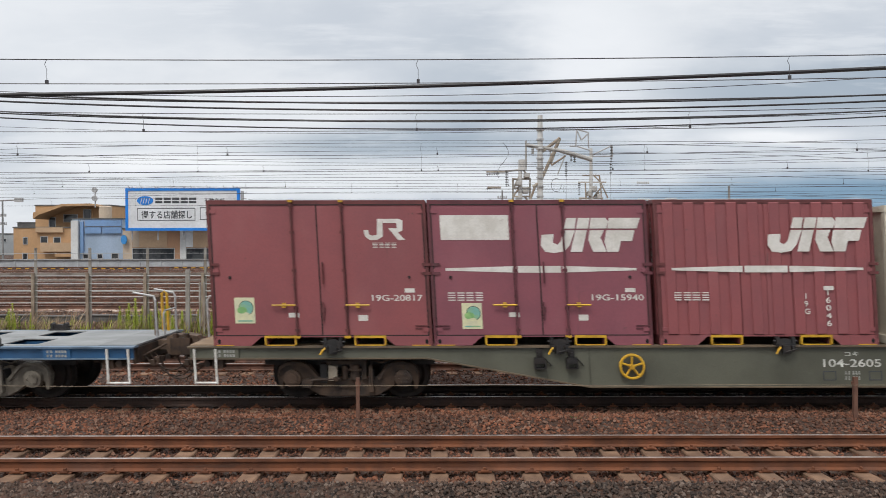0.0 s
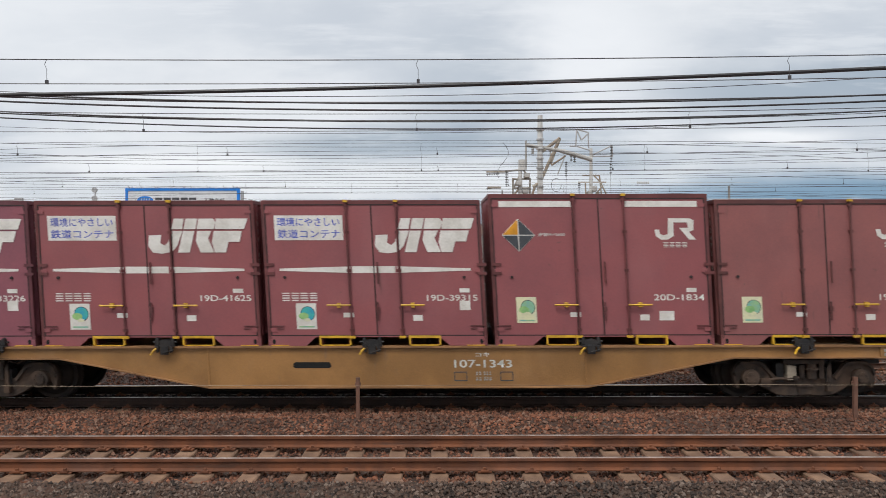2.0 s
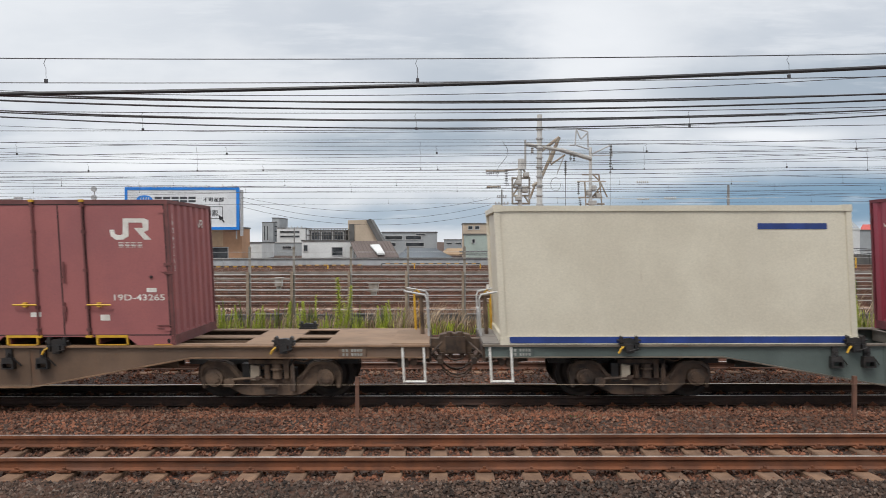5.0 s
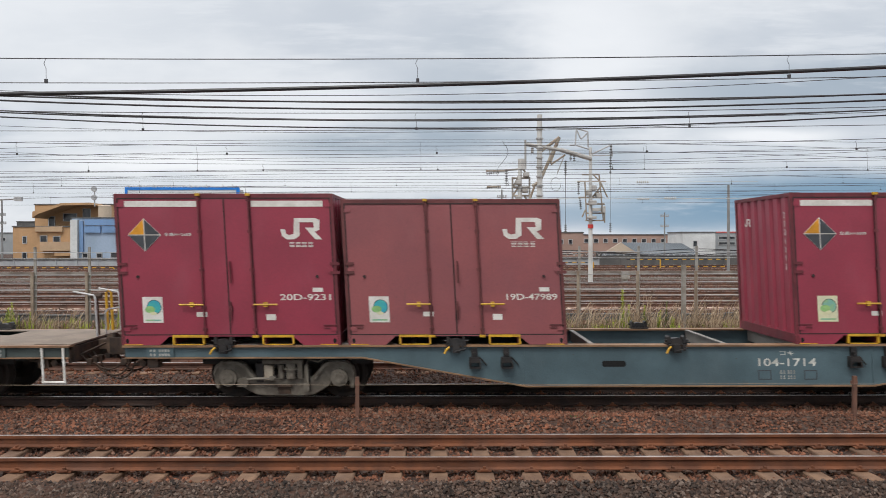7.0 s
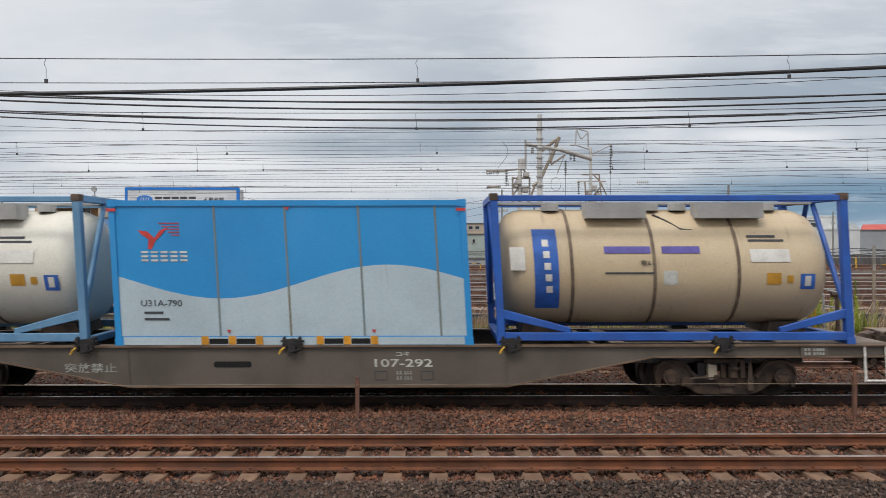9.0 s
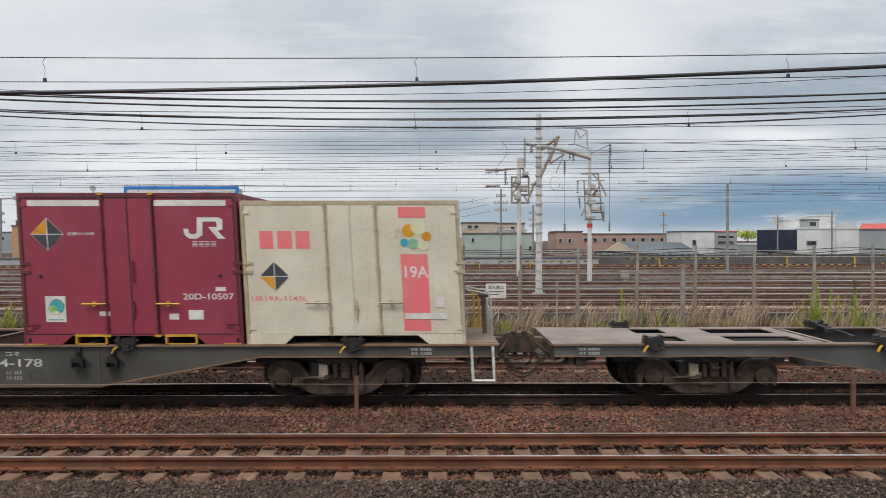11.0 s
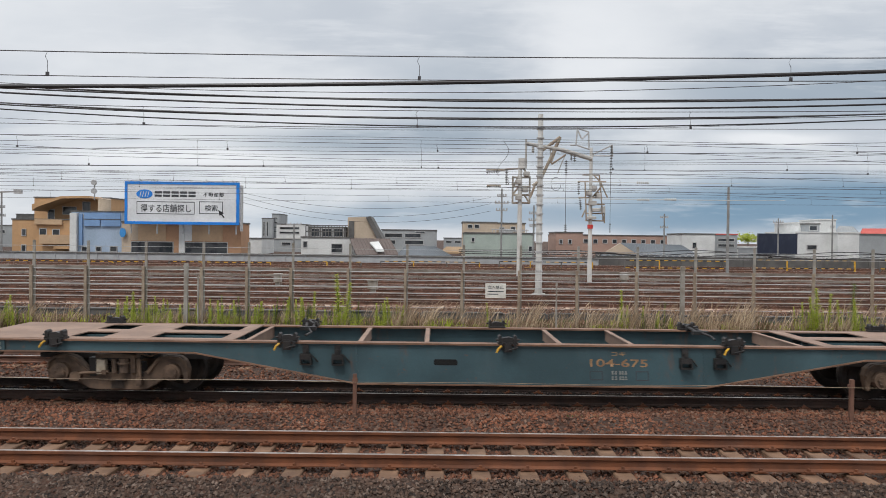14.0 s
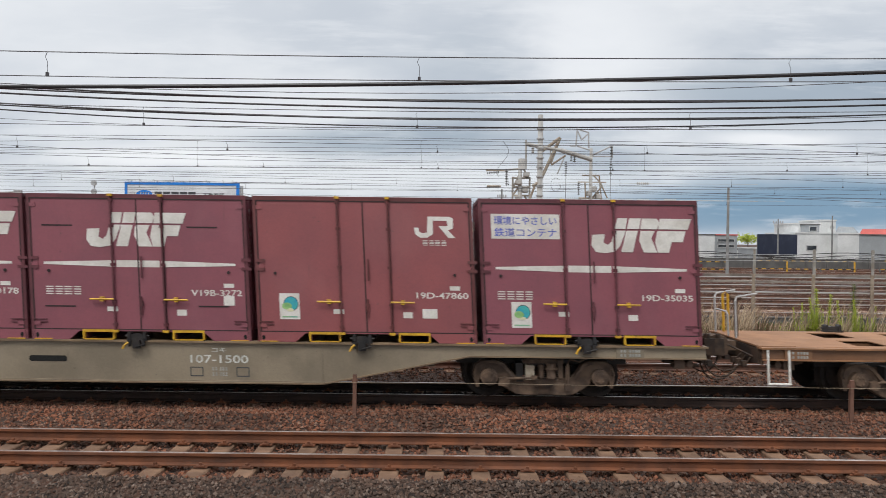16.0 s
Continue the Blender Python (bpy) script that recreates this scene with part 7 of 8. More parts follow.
def gear2(bm):
    for u, v, w, h in ((1050, 334, 8, 9), (1058, 347, 8, 8), (1048, 360, 12, 8), (1067, 372, 5, 12), (1041, 342, 6, 9), (1054, 372, 14, 6), (1046, 386, 16, 5)):
        x, _, z = at2(u, v)
        box(bm, x - w * S2 / 2, x + w * S2 / 2, -0.4, 0.3, z - h * S2 / 2, z + h * S2 / 2)


part("pole", stored("mast2_pole", lambda bm: rod(bm, (0, 0, -0.4), at2(1045, 262), 0.16, 14, 0.10)), pole_white, mast2)
part("red_band", stored("mast2_band", lambda bm: rod(bm, at2(1045, 405), at2(1045, 398), 0.19, 14)), red_mark, mast2, "red painted ring")
part("switchgear", stored("mast2_gear", gear2, 0.03), pale_concrete, mast2, "grey switchgear boxes")
part("insulator", stored("mast2_insulators", lambda bm: (insulator(bm, at2(1081, 258), at2(1080, 308), 0.09, 10), insulator(bm, at2(1080, 395), at2(1080, 412), 0.08, 5), rod(bm, at2(1080, 300), at2(1080, 412), 0.012, 6), insulator(bm, at2(1024, 322), at2(1024, 345)), insulator(bm, at2(1026, 350), at2(1028, 372)),
                                                        insulator(bm, at2(1010, 270), at2(1010, 285)))), dark_wall, mast2, "disc insulators")

# transformer mast
Y3 = 60.0
mast3 = thing("transformer_mast", pose(6.05, Y3, 0), "grey mast with stacked switch frames and insulators", "overhead mast", "overhead masts")
S3 = 60 / 1358


def at3(u, v, y=0.0):
    return ((u - 920) * S3, y, 2.756 + (427.5 - v) * S3)


LINKS3 = [((906, v), (938, v)) for v in (316, 332, 347, 361)] + [((u, 314), (u, 362)) for u in (907, 937)] + [((908, 332), (920, 308)), ((936, 316), (926, 300)), ((893, 302), (922, 300)), ((860, 303), (893, 303)), ((862, 331), (886, 331)), ((907, 347), (918, 332)), ((937, 361), (928, 347))]
for p, q in LINKS3:
    part("frame_bar", stored(("mast3_bar", p, q), lambda bm: rod(bm, at3(*p), at3(*q), 0.075, 7)), brace_tan if p[1] % 2 else post_grey, mast3, "weathered switch frame bar")


part("pole", stored("mast3_pole", lambda bm: (rod(bm, (0, 0, -0.4), at3(920, 283), 0.20, 14, 0.15), rod(bm, at3(923, 300), at3(923, 282), 0.28, 14))), pole_white, mast3)
part("switchgear", stored("mast3_gear", lambda bm: [box(bm, at3(u, 0)[0], at3(u + 10, 0)[0], -0.4, 0.2, at3(0, v + 8)[2], at3(0, v)[2]) for u, v in ((912, 320), (924, 334), (912, 348), (926, 306))], 0.04), pale_concrete, mast3)
part("insulator", stored("mast3_insulators", lambda bm: (insulator(bm, at3(860, 308), at3(884, 306)), insulator(bm, at3(860, 333), at3(884, 331)), insulator(bm, at3(896, 303), at3(896, 330), 0.13, 9))), dark_wall, mast3)


pole_grey = surface("weathered_pole", (0.25, 0.25, 0.245), (0.18, 0.18, 0.175), 1.2, 0.8, bump=0.2, grime=(0.12, 0.11, 0.10), amount=0.2)


def utility_pole(u, top, y, arms, w=0.14):
    s = y / 1358
    h = 2.756 + (427.5 - top) * s
    p = thing("utility_pole", pose((u - 783) * s, y, 0), "grey concrete utility pole with crossarms", "utility pole", "utility poles")
    bm = bmesh.new()
    rod(bm, (0, 0, -0.4), (0, 0, h), w, 12, w * 0.7)
    part("pole", bm, pole_grey, p)
    for v, half in arms:
        bm = bmesh.new()
        z = 2.756 + (427.5 - v) * s
        box(bm, -half * s, half * s, -0.06, 0.06, z - 0.06, z + 0.06)
        for k in (-0.9, -0.4, 0.4, 0.9):
            rod(bm, (k * half * s, 0, z), (k * half * s, 0, z + 0.3), 0.09, 8)
        part("crossarm", bm, steel, p)


utility_pole(1289, 329, 66, ())
utility_pole(888, 336, 95, ((350, 8), (362, 12), (375, 10)))
utility_pole(945, 365, 100, ((380, 8), (392, 9), (402, 7)))
utility_pole(1176, 377, 120, ((384, 7), (402, 7)))
utility_pole(4, 352, 100, ((380, 6), (395, 7)))
utility_pole(1378, 383, 125, ((390, 9),))
utility_pole(1474, 376, 125, ((398, 3),))
utility_pole(521, 402, 120, ((404, 14),))
lamp = thing("yard_lamp", pose(-33.71, 60, 0), "grey pole with a horizontal lamp arm", "lamp")
part("arm", stored("lamp_arm", lambda bm: (rod(bm, (-1.2, 0, 6.048), (0.75, 0, 6.136), 0.06, 8), box(bm, 0.3, 0.85, -0.15, 0.15, 5.959, 6.269))), steel, lamp)
part("pole", stored("lamp_pole", lambda bm: rod(bm, (-1.2, 0, -0.4), (-1.2, 0, 6.401), 0.1, 8)), steel, lamp)

for k, (a, b, d) in enumerate((((430, 349), (600, 374), (868, 352)), ((430, 356), (640, 388), (868, 363)), ((430, 366), (660, 398), (868, 376)))):
    bm = bmesh.new()
    pts = []
    for i in range(25):
        f = i / 24
        u = a[0] + (d[0] - a[0]) * f
        v = a[1] + (d[1] - a[1]) * f + 4 * f * (1 - f) * (b[1] - (a[1] + d[1]) / 2)
        pts.append(((u - 783) * 95 / 1358, 95, 2.756 + (427.5 - v) * 95 / 1358))
    tube(bm, pts, 0.02, 5)
    tagged(part("utility_line", bm, cable), "dark power line slung to a pole", "cable", "utility lines")

# ---- buildings ----


def building(name, u0, u1, top, y, depth, material, label, windows=(), roof=None, bottom=470, glazed=None, group=""):
    """A block with a parapet, a roof and set-in windows, each (u0, u1, v0, v1)."""
    s = y / 1358
    x0, x1 = (u0 - 783) * s, (u1 - 783) * s
    z1, z0 = 2.756 + (427.5 - top) * s, -0.6
    h = thing(name, pose((x0 + x1) / 2, y, 0), label if len(label.split()) > 3 else label + " beyond the yard", "building", group)
    w = (x1 - x0) / 2
    bm = bmesh.new()
    box(bm, -w, w, 0, depth, z0, z1)
    part("wall", bm, material, h)
    bm = bmesh.new()
    box(bm, -w - 0.12, w + 0.12, -0.12, depth + 0.12, z1, z1 + 0.22)
    part("roof", bm, roof or dark_wall, h)
    for a, b, c, d in windows:
        xa, xb = (a - 783) * s - (x0 + x1) / 2, (b - 783) * s - (x0 + x1) / 2
        zc, zd = 2.756 + (427.5 - c) * s, 2.756 + (427.5 - d) * s
        f = bmesh.new()
        t = 0.12
        for p in ((xa - t, xb + t, zc, zc + t), (xa - t, xb + t, zd - t, zd), (xa - t, xa, zd, zc), (xb, xb + t, zd, zc)):
            box(f, p[0], p[1], -0.10, 0.02, p[2], p[3])
        win = part("window", f, steel, h)
        g = bmesh.new()
        box(g, xa, xb, -0.02, 0.01, zd, zc)
        part("pane", g, glazed or glass, win)
    return h


def tone(name, c, rough=0.8):
    return surface(name, c, tuple(v * 0.85 for v in c), 0.3, rough, bump=0.1, grain=4.0, grime=tuple(v * 0.5 for v in c), amount=0.12, streak=(0.6, 0.6, 0.15))


tan, ochre, sky_tile, white_wall = tone("tan_render", (0.52, 0.36, 0.225)), tone("ochre_render", (0.49, 0.295, 0.150)), tone("blue_render", (0.36, 0.46, 0.59)), tone("white_render", (0.66, 0.67, 0.66))
grey_wall, pink_brick, green_wall, slate_roof = tone("grey_render", (0.33, 0.35, 0.36)), tone("pink_brick", (0.38, 0.25, 0.20)), tone("green_grey_render", (0.36, 0.42, 0.38)), tone("slate_tiles", (0.13, 0.15, 0.17), 0.5)
brown_tile, red_roof, navy_board, beige = tone("brown_tiles", (0.13, 0.10, 0.09), 0.6), tone("red_roof", (0.55, 0.11, 0.09)), tone("navy_board", (0.018, 0.025, 0.05), 0.4), tone("beige_render", (0.52, 0.42, 0.32))

deep_blue = tone("deep_blue_render", (0.19, 0.32, 0.54))
building("apartment_house", 23, 130, 401, 138, 10, ochre, "ochre-tan apartment house with balconies", ((41, 47, 418, 429), (72, 83, 417, 427), (95, 106, 418, 427), (40, 47, 446, 456)))
building("apartment_house", 62, 196, 362, 145, 10, ochre, "ochre upper storeys with dark loggias", ((87, 97, 383, 400), (113, 136, 378, 390), (148, 160, 369, 386)))
bm = bmesh.new()
prism(bm, [(-74.54, 7.137), (-74.54, 8.271), (-69.38, 9.818), (-64.23, 9.921), (-64.02, 9.509), (-69.18, 9.405), (-73.51, 7.859)], 139.5, 149)
tagged(part("pitched_roof", bm, ochre), "ochre sloping roof of the apartment house", "roof")
for u0, u1, v0, v1, y in ((70, 128, 427, 443, 137), (62, 110, 400, 409, 137.5), (128, 196, 400, 418, 144), (96, 130, 446, 452, 137)):
    bm = bmesh.new()
    s = y / 1358
    box(bm, (u0 - 783) * s, (u1 - 783) * s, y, y + 1.2, 2.756 + (427.5 - v1) * s, 2.756 + (427.5 - v0) * s)
    tagged(part("balcony", bm, tan if v0 < 430 else ochre), "solid ochre balcony of the apartment house", "balcony", "balconies")
building("town_house", 127, 217, 386, 126, 12, sky_tile, "pale blue tiled town house", ((147, 155, 448, 455), (172, 180, 448, 455), (197, 208, 447, 455), (150, 212, 392, 398)))
for u0, u1, v0, v1 in ((150, 214, 388, 398), (150, 178, 400, 411), (181, 214, 400, 411), (141, 147, 390, 445)):
    bm = bmesh.new()
    box(bm, (u0 - 783) * 125.8 / 1358, (u1 - 783) * 125.8 / 1358, 125.7, 125.98, 2.756 + (427.5 - v1) * 125.8 / 1358, 2.756 + (427.5 - v0) * 125.8 / 1358)
    tagged(part("balcony_screen", bm, deep_blue), "deep blue balcony screen of the town house", "balcony", "blue balcony screens")
bm = bmesh.new()
box(bm, -60.77, -59.66, 125.3, 126.0, -0.6, 6.409)
tagged(part("pilaster", bm, white_wall), "pale stair front of the blue house", "stair front")
wt = bmesh.new()
rod(wt, (-58.03, 132, 6.790), (-58.03, 132, 8.928), 1.05, 20)
rod(wt, (-58.03, 132, 8.928), (-58.03, 132, 9.123), 1.1, 20, 0.8)
tagged(part("water_tank", wt, beige), "cream rooftop water tank", "water tank")
an = bmesh.new()
rod(an, (-63.40, 140, 9.199), (-63.40, 140, 12.808), 0.12, 8)
for v in (334, 349):
    z = 2.756 + (427.5 - v) * 140 / 1358
    rod(an, (-63.40, 139.6, z), (-63.40, 139.9, z), 0.5, 14)
tagged(part("antenna", an, steel), "rooftop antenna with two drum dishes", "antenna")
terracotta = tone("terracotta_cladding", (0.46, 0.265, 0.155))
shop = building("shop_building", 217, 428, 404, 120, 5, terracotta, "tan shop building under a rooftop billboard", ((234, 307, 438, 456), (329, 403, 438, 456)))
for u0, u1, m in ((217, 233, beige), (318, 328, white_wall), (234, 246, beige), (246, 295, tan), (328.3, 341, white_wall), (341, 395, tan)):
    bm = bmesh.new()
    s = 120 / 1358
    box(bm, (u0 - 783) * s + 40.69, (u1 - 783) * s + 40.69, -0.12, 0, -0.5 if u0 in (217, 318) else 2.05, 4.656)
    part("facade_panel", bm, m, shop)
rs = bmesh.new()
prism(rs, disc(-49.63, 3.240, 0.48, 18, 1.5), 119.3, 119.5)
tagged(part("round_sign", rs, tone("azure_sign", (0.05, 0.28, 0.65), 0.4)), "small round blue shop sign", "sign")

# billboard
bw, bh = 17.45 / 2, 6.45 / 2
board = thing("billboard", pose(-40.01, 118, 7.883), "white billboard with a bright blue border on a roof", "billboard")
blue_edge = tone("billboard_blue", (0.01, 0.22, 0.72), 0.4)
part("board", stored("billboard", lambda bm: box(bm, -bw, bw, 0, 0.4, -bh, bh)), tone("billboard_white", (0.74, 0.76, 0.78), 0.5), board)
part("border", stored("billboard_border", lambda bm: [box(bm, *q) for q in ((-bw - 0.05, bw + 0.05, -0.08, 0.42, bh - 0.36, bh + 0.05), (-bw - 0.05, bw + 0.05, -0.08, 0.42, -bh - 0.05, -bh + 0.36), (-bw - 0.05, -bw + 0.36, -0.08, 0.42, -bh + 0.36, bh - 0.36), (bw - 0.36, bw + 0.05, -0.08, 0.42, -bh + 0.36, bh - 0.36))]), blue_edge, board, "bright blue border")
part("oval_mark", stored("billboard_oval", lambda bm: plate(bm, disc(-5.75, 1.35, 1.25, 24, 0.55), 0, 0.03)), blue_edge, board, "blue oval mark", pose(0, -0.01, 0))
part("oval_lines", stored("billboard_strokes", lambda bm: [plate(bm, [(-6.5 + 0.4 * i, 0.9), (-6.4 + 0.4 * i, 0.9), (-6.2 + 0.4 * i, 1.75), (-6.3 + 0.4 * i, 1.75)], 0, 0.03) for i in range(4)]), white_mark, board, "", pose(0, -0.045, 0))
part("name_bars", stored("billboard_name", lambda bm: placards(bm, 0, [(-4.2 + 1.3 * i, -3.1 + 1.3 * i, 1.45, 1.80) for i in range(5)] + [(-4.2 + 1.3 * i, -3.1 + 1.3 * i, 0.95, 1.28) for i in range(5)])), grey_ink, board, "dark name bars", pose(0, -0.02, 0))
part("department_words", letters("不動産部", 3.2, 0.72), grey_ink, board, "", pose(4.85, -0.02, 1.35))
for u, v in ((1137, 323), (1138, 353), (1186, 352)):
    y = 40.0
    s = y / 1358
    bm = bmesh.new()
    x, z = (u - 783) * s, 2.756 + (427.5 - v) * s
    insulator(bm, (x - 0.32, y, z), (x + 0.32, y, z), 0.07, 6)
    rod(bm, (x - 6, y, z + 0.02), (x - 0.32, y, z), 0.01, 5)
    rod(bm, (x + 0.32, y, z), (x + 6, y, z + 0.02), 0.01, 5)
    tagged(part("line_insulator", bm, pole_white), "pale disc insulator strung in a wire", "insulator", "line insulators")
part("slogan", letters("得する店舗探し", 7.8, 1.25), grey_ink, board, "dark slogan", pose(-2.45, -0.02, -0.82))
part("search_word", letters("検索", 2.0, 1.0), grey_ink, board, "", pose(4.5, -0.02, -0.72))


def outline(bm, x0, x1, z0, z1, t):
    for a in ((x0, x1, z0, z0 + t), (x0, x1, z1 - t, z1), (x0, x0 + t, z0, z1), (x1 - t, x1, z0, z1)):
        plate(bm, rect(*a), 0)


part("search_field", stored("billboard_field", lambda bm: (outline(bm, -6.95, 1.95, -1.72, 0.22, 0.10), outline(bm, 2.65, 6.3, -1.62, 0.3, 0.10))), grey_ink, board, "outlined search field", pose(0, -0.02, 0))
part("arrow", stored("billboard_arrow", lambda bm: plate(bm, [(5.6, -1.0), (6.5, -1.5), (6.15, -1.55), (6.6, -2.1), (6.4, -2.2), (6.0, -1.7), (5.8, -1.9)], 0)), black_ink, board, "dark pointer arrow", pose(0, -0.03, 0))
part("truss", stored("billboard_truss", lambda bm: [rod(bm, (x, 0.6, -bh - 1.5), (x, 0.6, bh + 0.3), 0.12, 8) for x in (-8, -4, 0, 4, 8.2)] + [rod(bm, (9.1, 0.3, -bh - 1), (9.1, 0.3, bh - 0.4), 0.25, 8)] + [rod(bm, (x, -0.2, bh), (x, -1.0, bh + 0.35), 0.05, 6) for x in (-8, -6.1, -4, -1.5, 1.5, 4, 6.5, 8)]), steel, board, "steel support frame")

building("tower_block", 464, 483, 394, 265, 14, grey_wall, "far grey tower block with balconies", ((467, 469, 400, 425), (473, 475, 400, 425)))
building("tower_block", 482, 495, 386, 268, 14, grey_wall, "far grey tower block", ((486, 491, 392, 394), (486, 491, 400, 402), (486, 491, 408, 410), (486, 491, 416, 418)))
building("far_house", 490, 540, 404, 230, 12, white_wall, "far white flats with a flat roof", ((496, 530, 409, 412), (496, 530, 417, 420)))
building("far_house", 452, 537, 430, 165, 10, grey_wall, "far grey low houses", ((470, 480, 436, 440), (500, 515, 436, 440)), tone("pale_roof", (0.42, 0.42, 0.4)))
building("far_house", 436, 464, 430, 140, 10, white_wall, "small pale house beside the shop")
house = building("white_house", 534, 624, 427, 130, 12, white_wall, "white flat-roofed house with a roof fence", ((588, 606, 438, 452), (538, 544, 434, 444)))
rf = thing("roof_fence", pose(0, 131, 0), "dark roof terrace fence of bars", "fence")
for u in range(542, 618, 5):
    part("bar", stored(("roof_bar", u), lambda bm: rod(bm, ((u - 783) * 131 / 1358, 0, 2.804), ((u - 783) * 131 / 1358, 0, 4.926), 0.07, 6)), dark_wall, rf)
for v in (405, 416):
    part("rail", stored(("roof_rail", v), lambda bm: rod(bm, (-23.25, 0, 2.756 + (427.5 - v) * 131 / 1358), (-16.11, 0, 2.756 + (427.5 - v) * 131 / 1358), 0.08, 6)), dark_wall, rf)
building("roof_room", 548, 612, 409, 134, 5, dark_wall, "dark glazed roof room", ((552, 566, 411, 424), (570, 588, 411, 424), (592, 608, 411, 424)))
bm = bmesh.new()
prism(bm, [(-16.23, 2.513), (-16.23, 6.401), (-12.44, 6.498), (-10.21, 2.513)], 132, 138)
tagged(part("stair_tower", bm, beige), "beige stair tower with a sloping side", "stair tower")
bm = bmesh.new()
prism(bm, [(-13.09, 6.393), (-12.32, 6.587), (-9.99, 2.514), (-10.96, 2.514)], 131.4, 138)
box(bm, -16.01, -15.14, 131.8, 132, 2.707, 5.716)
tagged(part("tower_roof", bm, dark_wall), "dark sloping roof edge of the stair tower", "roof")


def sloped(name, quad, y, lift, material, label, cat="roof"):
    """A roof plane that rises away from the viewer, its corners given low left, low right, high right, high left."""
    bm = bmesh.new()
    v = []
    for i, (u, w) in enumerate(quad):
        yy = y if i < 2 else y + lift
        v.append(((u - 783) * yy / 1358, yy, 2.756 + (427.5 - w) * yy / 1358))
    a = [bm.verts.new(p) for p in v]
    b = [bm.verts.new((p[0], p[1], p[2] - 0.25)) for p in v]
    bm.faces.new(a)
    bm.faces.new(b[::-1])
    for i in range(4):
        bm.faces.new((a[i], b[i], b[(i + 1) % 4], a[(i + 1) % 4]))
    roof = tagged(part(name, bm, material), label, cat)
    if cat == "roof":
        low0, low1, high1, high0 = (Vector(p) + Vector((0, -0.03, 0.05)) for p in v)
        n = int((low1 - low0).length / 0.55)
        for i in range(n + 1):
            f = i / n
            part("tile_rib", stored(("tile_rib", label, i), lambda bm: rod(bm, low0.lerp(low1, f), high0.lerp(high1, f), 0.06, 5)), material, roof)
    return roof


sloped("tile_roof", ((632, 456), (706, 455), (690, 427), (620, 427)), 126, 4, brown_tile, "dark brown tiled roof with a skylight")
sloped("skylight", ((668, 448), (681, 448), (671, 432), (655, 433)), 125.9, 2.6, white_wall, "pale skylight in a tiled roof", "skylight")
building("apartment_block", 676, 773, 412, 172, 14, grey_wall, "grey apartment block with long balconies", ((682, 712, 418, 424), (718, 745, 418, 424), (682, 700, 430, 436), (718, 750, 430, 436), (736, 752, 414, 416)))
sloped("tile_roof", ((702, 456), (800, 456), (770, 440), (720, 440)), 140, 5, slate_roof, "grey slate roof of a low house")
sloped("tile_roof", ((780, 450), (826, 450), (818, 440), (792, 440)), 150, 5, tone("amber_tiles", (0.40, 0.28, 0.17)), "amber tiled roof of a low house")
building("far_house", 786, 822, 425, 240, 10, grey_wall, "far pale flats", ((790, 800, 430, 433), (806, 816, 430, 433)))
building("tan_house", 820, 880, 397, 140, 9, beige, "tan house with a shallow roof", ((829, 836, 401, 406), (841, 848, 401, 406)))
building("grey_house", 878, 930, 398, 146, 9, beige, "beige house behind roof plant", ((885, 892, 405, 411), (905, 912, 404, 411)))
building("green_house", 823, 946, 416, 132, 9, green_wall, "grey-green workshop", ((836, 840, 424, 430), (937, 942, 438, 446)))
rp = bmesh.new()
for u in range(872, 935, 6):
    rod(rp, ((u - 783) * 133 / 1358, 133, 2.707), ((u - 783) * 133 / 1358, 133, 4.666), 0.09, 6)
box(rp, 9.97, 12.33, 133, 135, 3.101, 4.779)
rod(rp, (8.52, 133, 4.666), (14.98, 133, 4.470), 0.09, 6)
tagged(part("roof_plant", rp, steel), "grey pipes and tanks on a workshop roof", "roof plant")
building("long_block", 986, 1197, 417, 175, 14, pink_brick, "long pinkish-brown block with small windows", tuple((a, a + 7, 424, 430) for a in range(1000, 1190, 17)))
building("brick_house", 985, 1032, 413, 150, 10, pink_brick, "pink-brown brick house", ((991, 996, 425, 432), (1007, 1012, 425, 432)))
building("low_house", 1072, 1232, 450, 128, 8, dark_wall, "low dark house wall beneath tiles", ((1090, 1100, 456, 462),))
sloped("tile_roof", ((1064, 453), (1238, 451), (1205, 432), (1098, 430)), 124, 6, slate_roof, "dark grey tiled house roof")
bm = bmesh.new()
prism(bm, [(25.92, 0.801), (31.38, 0.801), (28.65, 2.529)], 123.3, 123.8)
tagged(part("gable", bm, beige), "beige gable with a small window", "gable")
building("white_shed", 1208, 1266, 413, 150, 10, white_wall, "white boxy house", ((1227, 1233, 428, 437),))
building("grey_shed", 1266, 1306, 413, 152, 10, grey_wall, "grey house with roof plant", ((1272, 1300, 420, 424), (1272, 1300, 430, 434)), red_roof)
building("white_shed", 1304, 1342, 438, 155, 10, white_wall, "pale low shed", ((1310, 1330, 443, 447),))
sb = thing("dark_sign_board", pose(55.89, 127.5, 0), "large black sign board on a white building", "sign")
part("board", stored("dark_board", lambda bm: box(bm, 52.59 - 55.89, 59.10 - 55.89, 0, 0.5, 0.918, 4.405)), navy_board, sb)
building("low_hall", 1344, 1408, 436, 130, 9, grey_wall, "low grey hall behind a sign board", ((1356, 1372, 451, 456),), white_wall)
building("white_hall", 1409, 1500, 408, 131, 12, white_wall, "white flat-roofed hall", ((1430, 1446, 430, 437),), white_wall)
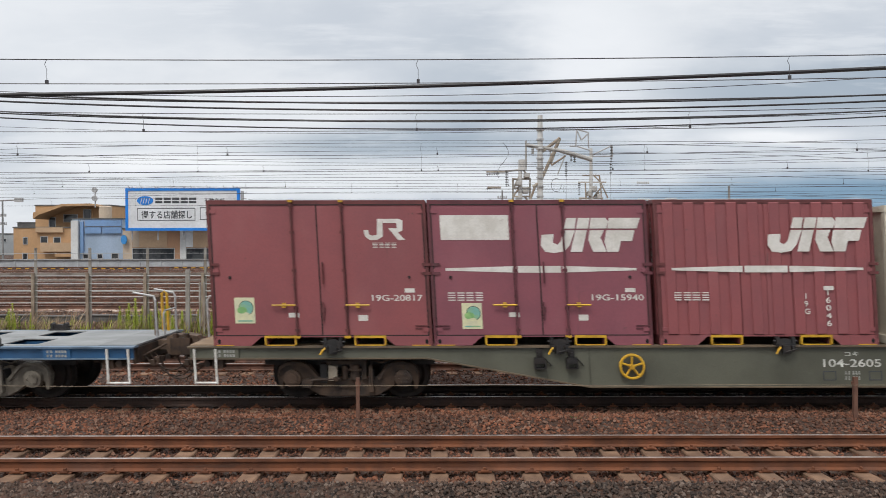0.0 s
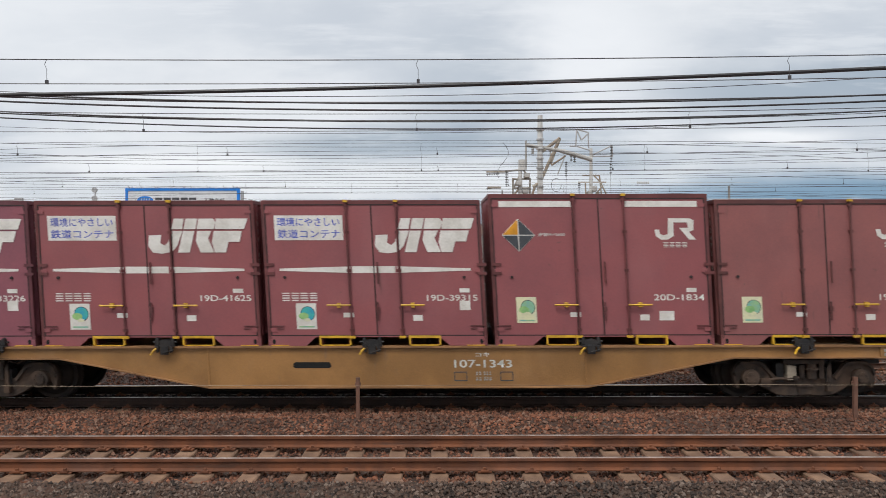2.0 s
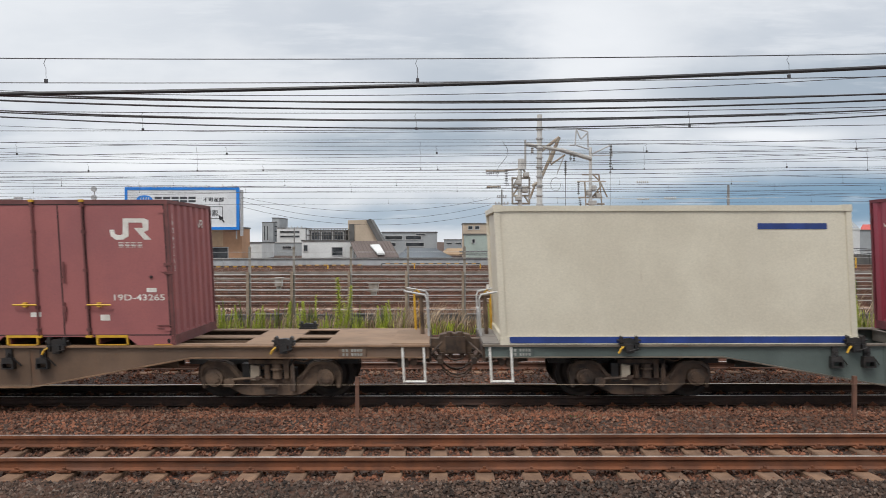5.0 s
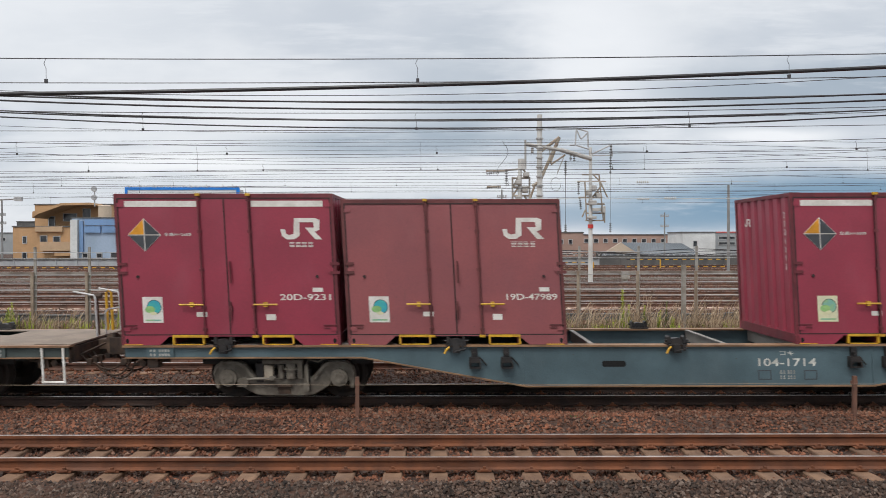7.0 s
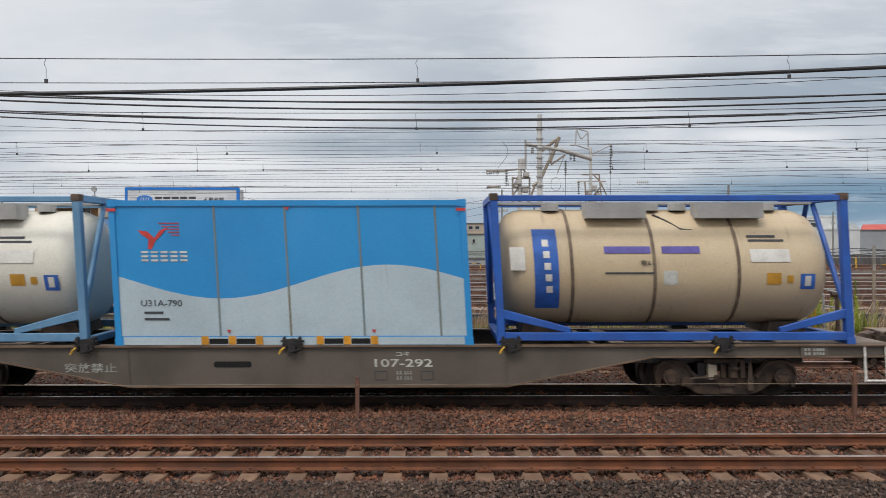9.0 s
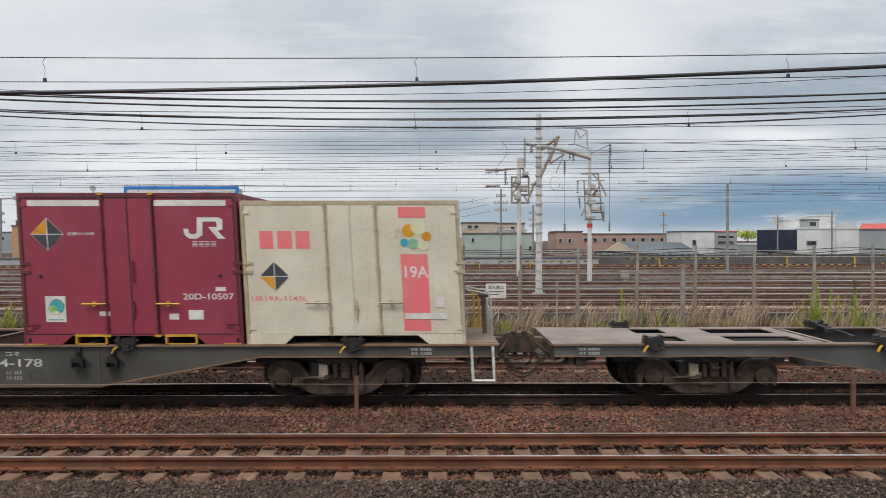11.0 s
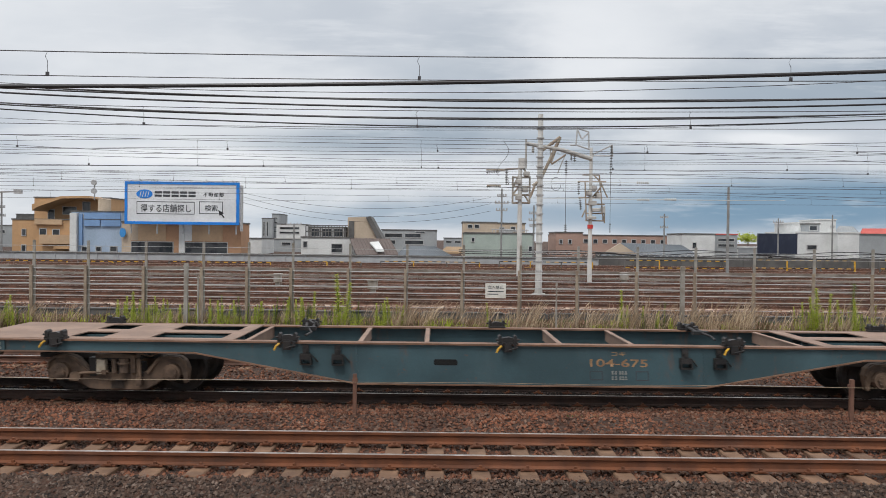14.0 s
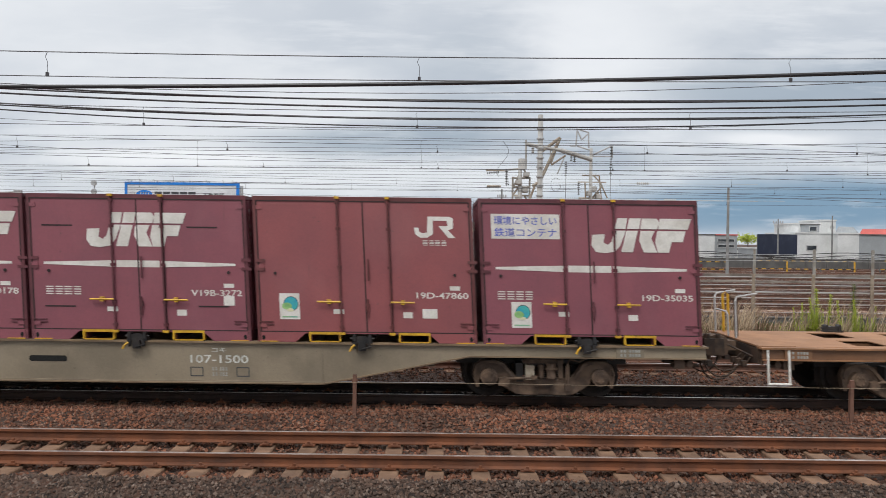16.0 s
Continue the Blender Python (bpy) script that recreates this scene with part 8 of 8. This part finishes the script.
building("white_hall", 1414, 1452, 391, 138, 10, white_wall, "white upper storey", (), white_wall)
building("white_hall", 1452, 1480, 385, 139, 8, white_wall, "white roof tower", (), white_wall)
building("stair_room", 1432, 1451, 393, 135, 3, grey_wall, "grey stair room", ((1434, 1446, 396, 403),))
building("white_hall", 1484, 1522, 408, 129, 10, white_wall, "white projecting bay", (), white_wall)
sloped("shed_roof", ((1478, 408), (1522, 408), (1510, 396), (1486, 395)), 141, 5, grey_wall, "grey arched shed roof")
building("pale_hall", 1515, 1640, 410, 140, 12, grey_wall, "pale grey hall with ribbed cladding", ())
sloped("shed_roof", ((1522, 409), (1640, 409), (1640, 398), (1528, 399)), 160, 6, red_roof, "red metal roof of a far hall")
building("far_house", -60, 24, 412, 190, 10, grey_wall, "far grey houses", ((2, 10, 420, 425),))
building("far_house", 30, 62, 392, 200, 10, dark_wall, "far dark flats", ())
tree = bmesh.new()
rng = random.Random(4)
for i in range(900):
    a, r = rng.uniform(0, math.tau), abs(rng.gauss(0, 1.1))
    p = Vector((r * math.cos(a) * 1.6, r * math.sin(a), 4.3 + rng.gauss(0, 0.45)))
    d = Vector((rng.uniform(-1, 1), rng.uniform(-1, 1), rng.uniform(-1, 1))).normalized() * 0.25
    e = d.orthogonal().normalized() * 0.12
    tree.faces.new([tree.verts.new(p - d), tree.verts.new(p + e), tree.verts.new(p + d), tree.verts.new(p - e)])
t = thing("small_tree", pose(67.85, 170, -0.4), "small green tree between far houses", "tree")
part("crown", tree, green_leaf, t)
part("trunk", stored("small_trunk", lambda bm: rod(bm, (0, 0, 0), (0, 0, 4.2), 0.16, 8, 0.08)), brown_tile, t)


# ---- what moves ----


def motions():
    """The whole train rolls along its track, and its wheels turn."""
    for ob, place, y, z in train:
        walk(ob, [(t, pose(x + place, y, z)) for t, x in ROLL])
    for ob, a in wheelsets:
        walk(ob, [(i / 30, pose(a, 0, 0.43, 0, math.degrees((rolled(i / 30)) / 0.43) % 360, 0)) for i in range(481)])


motions()
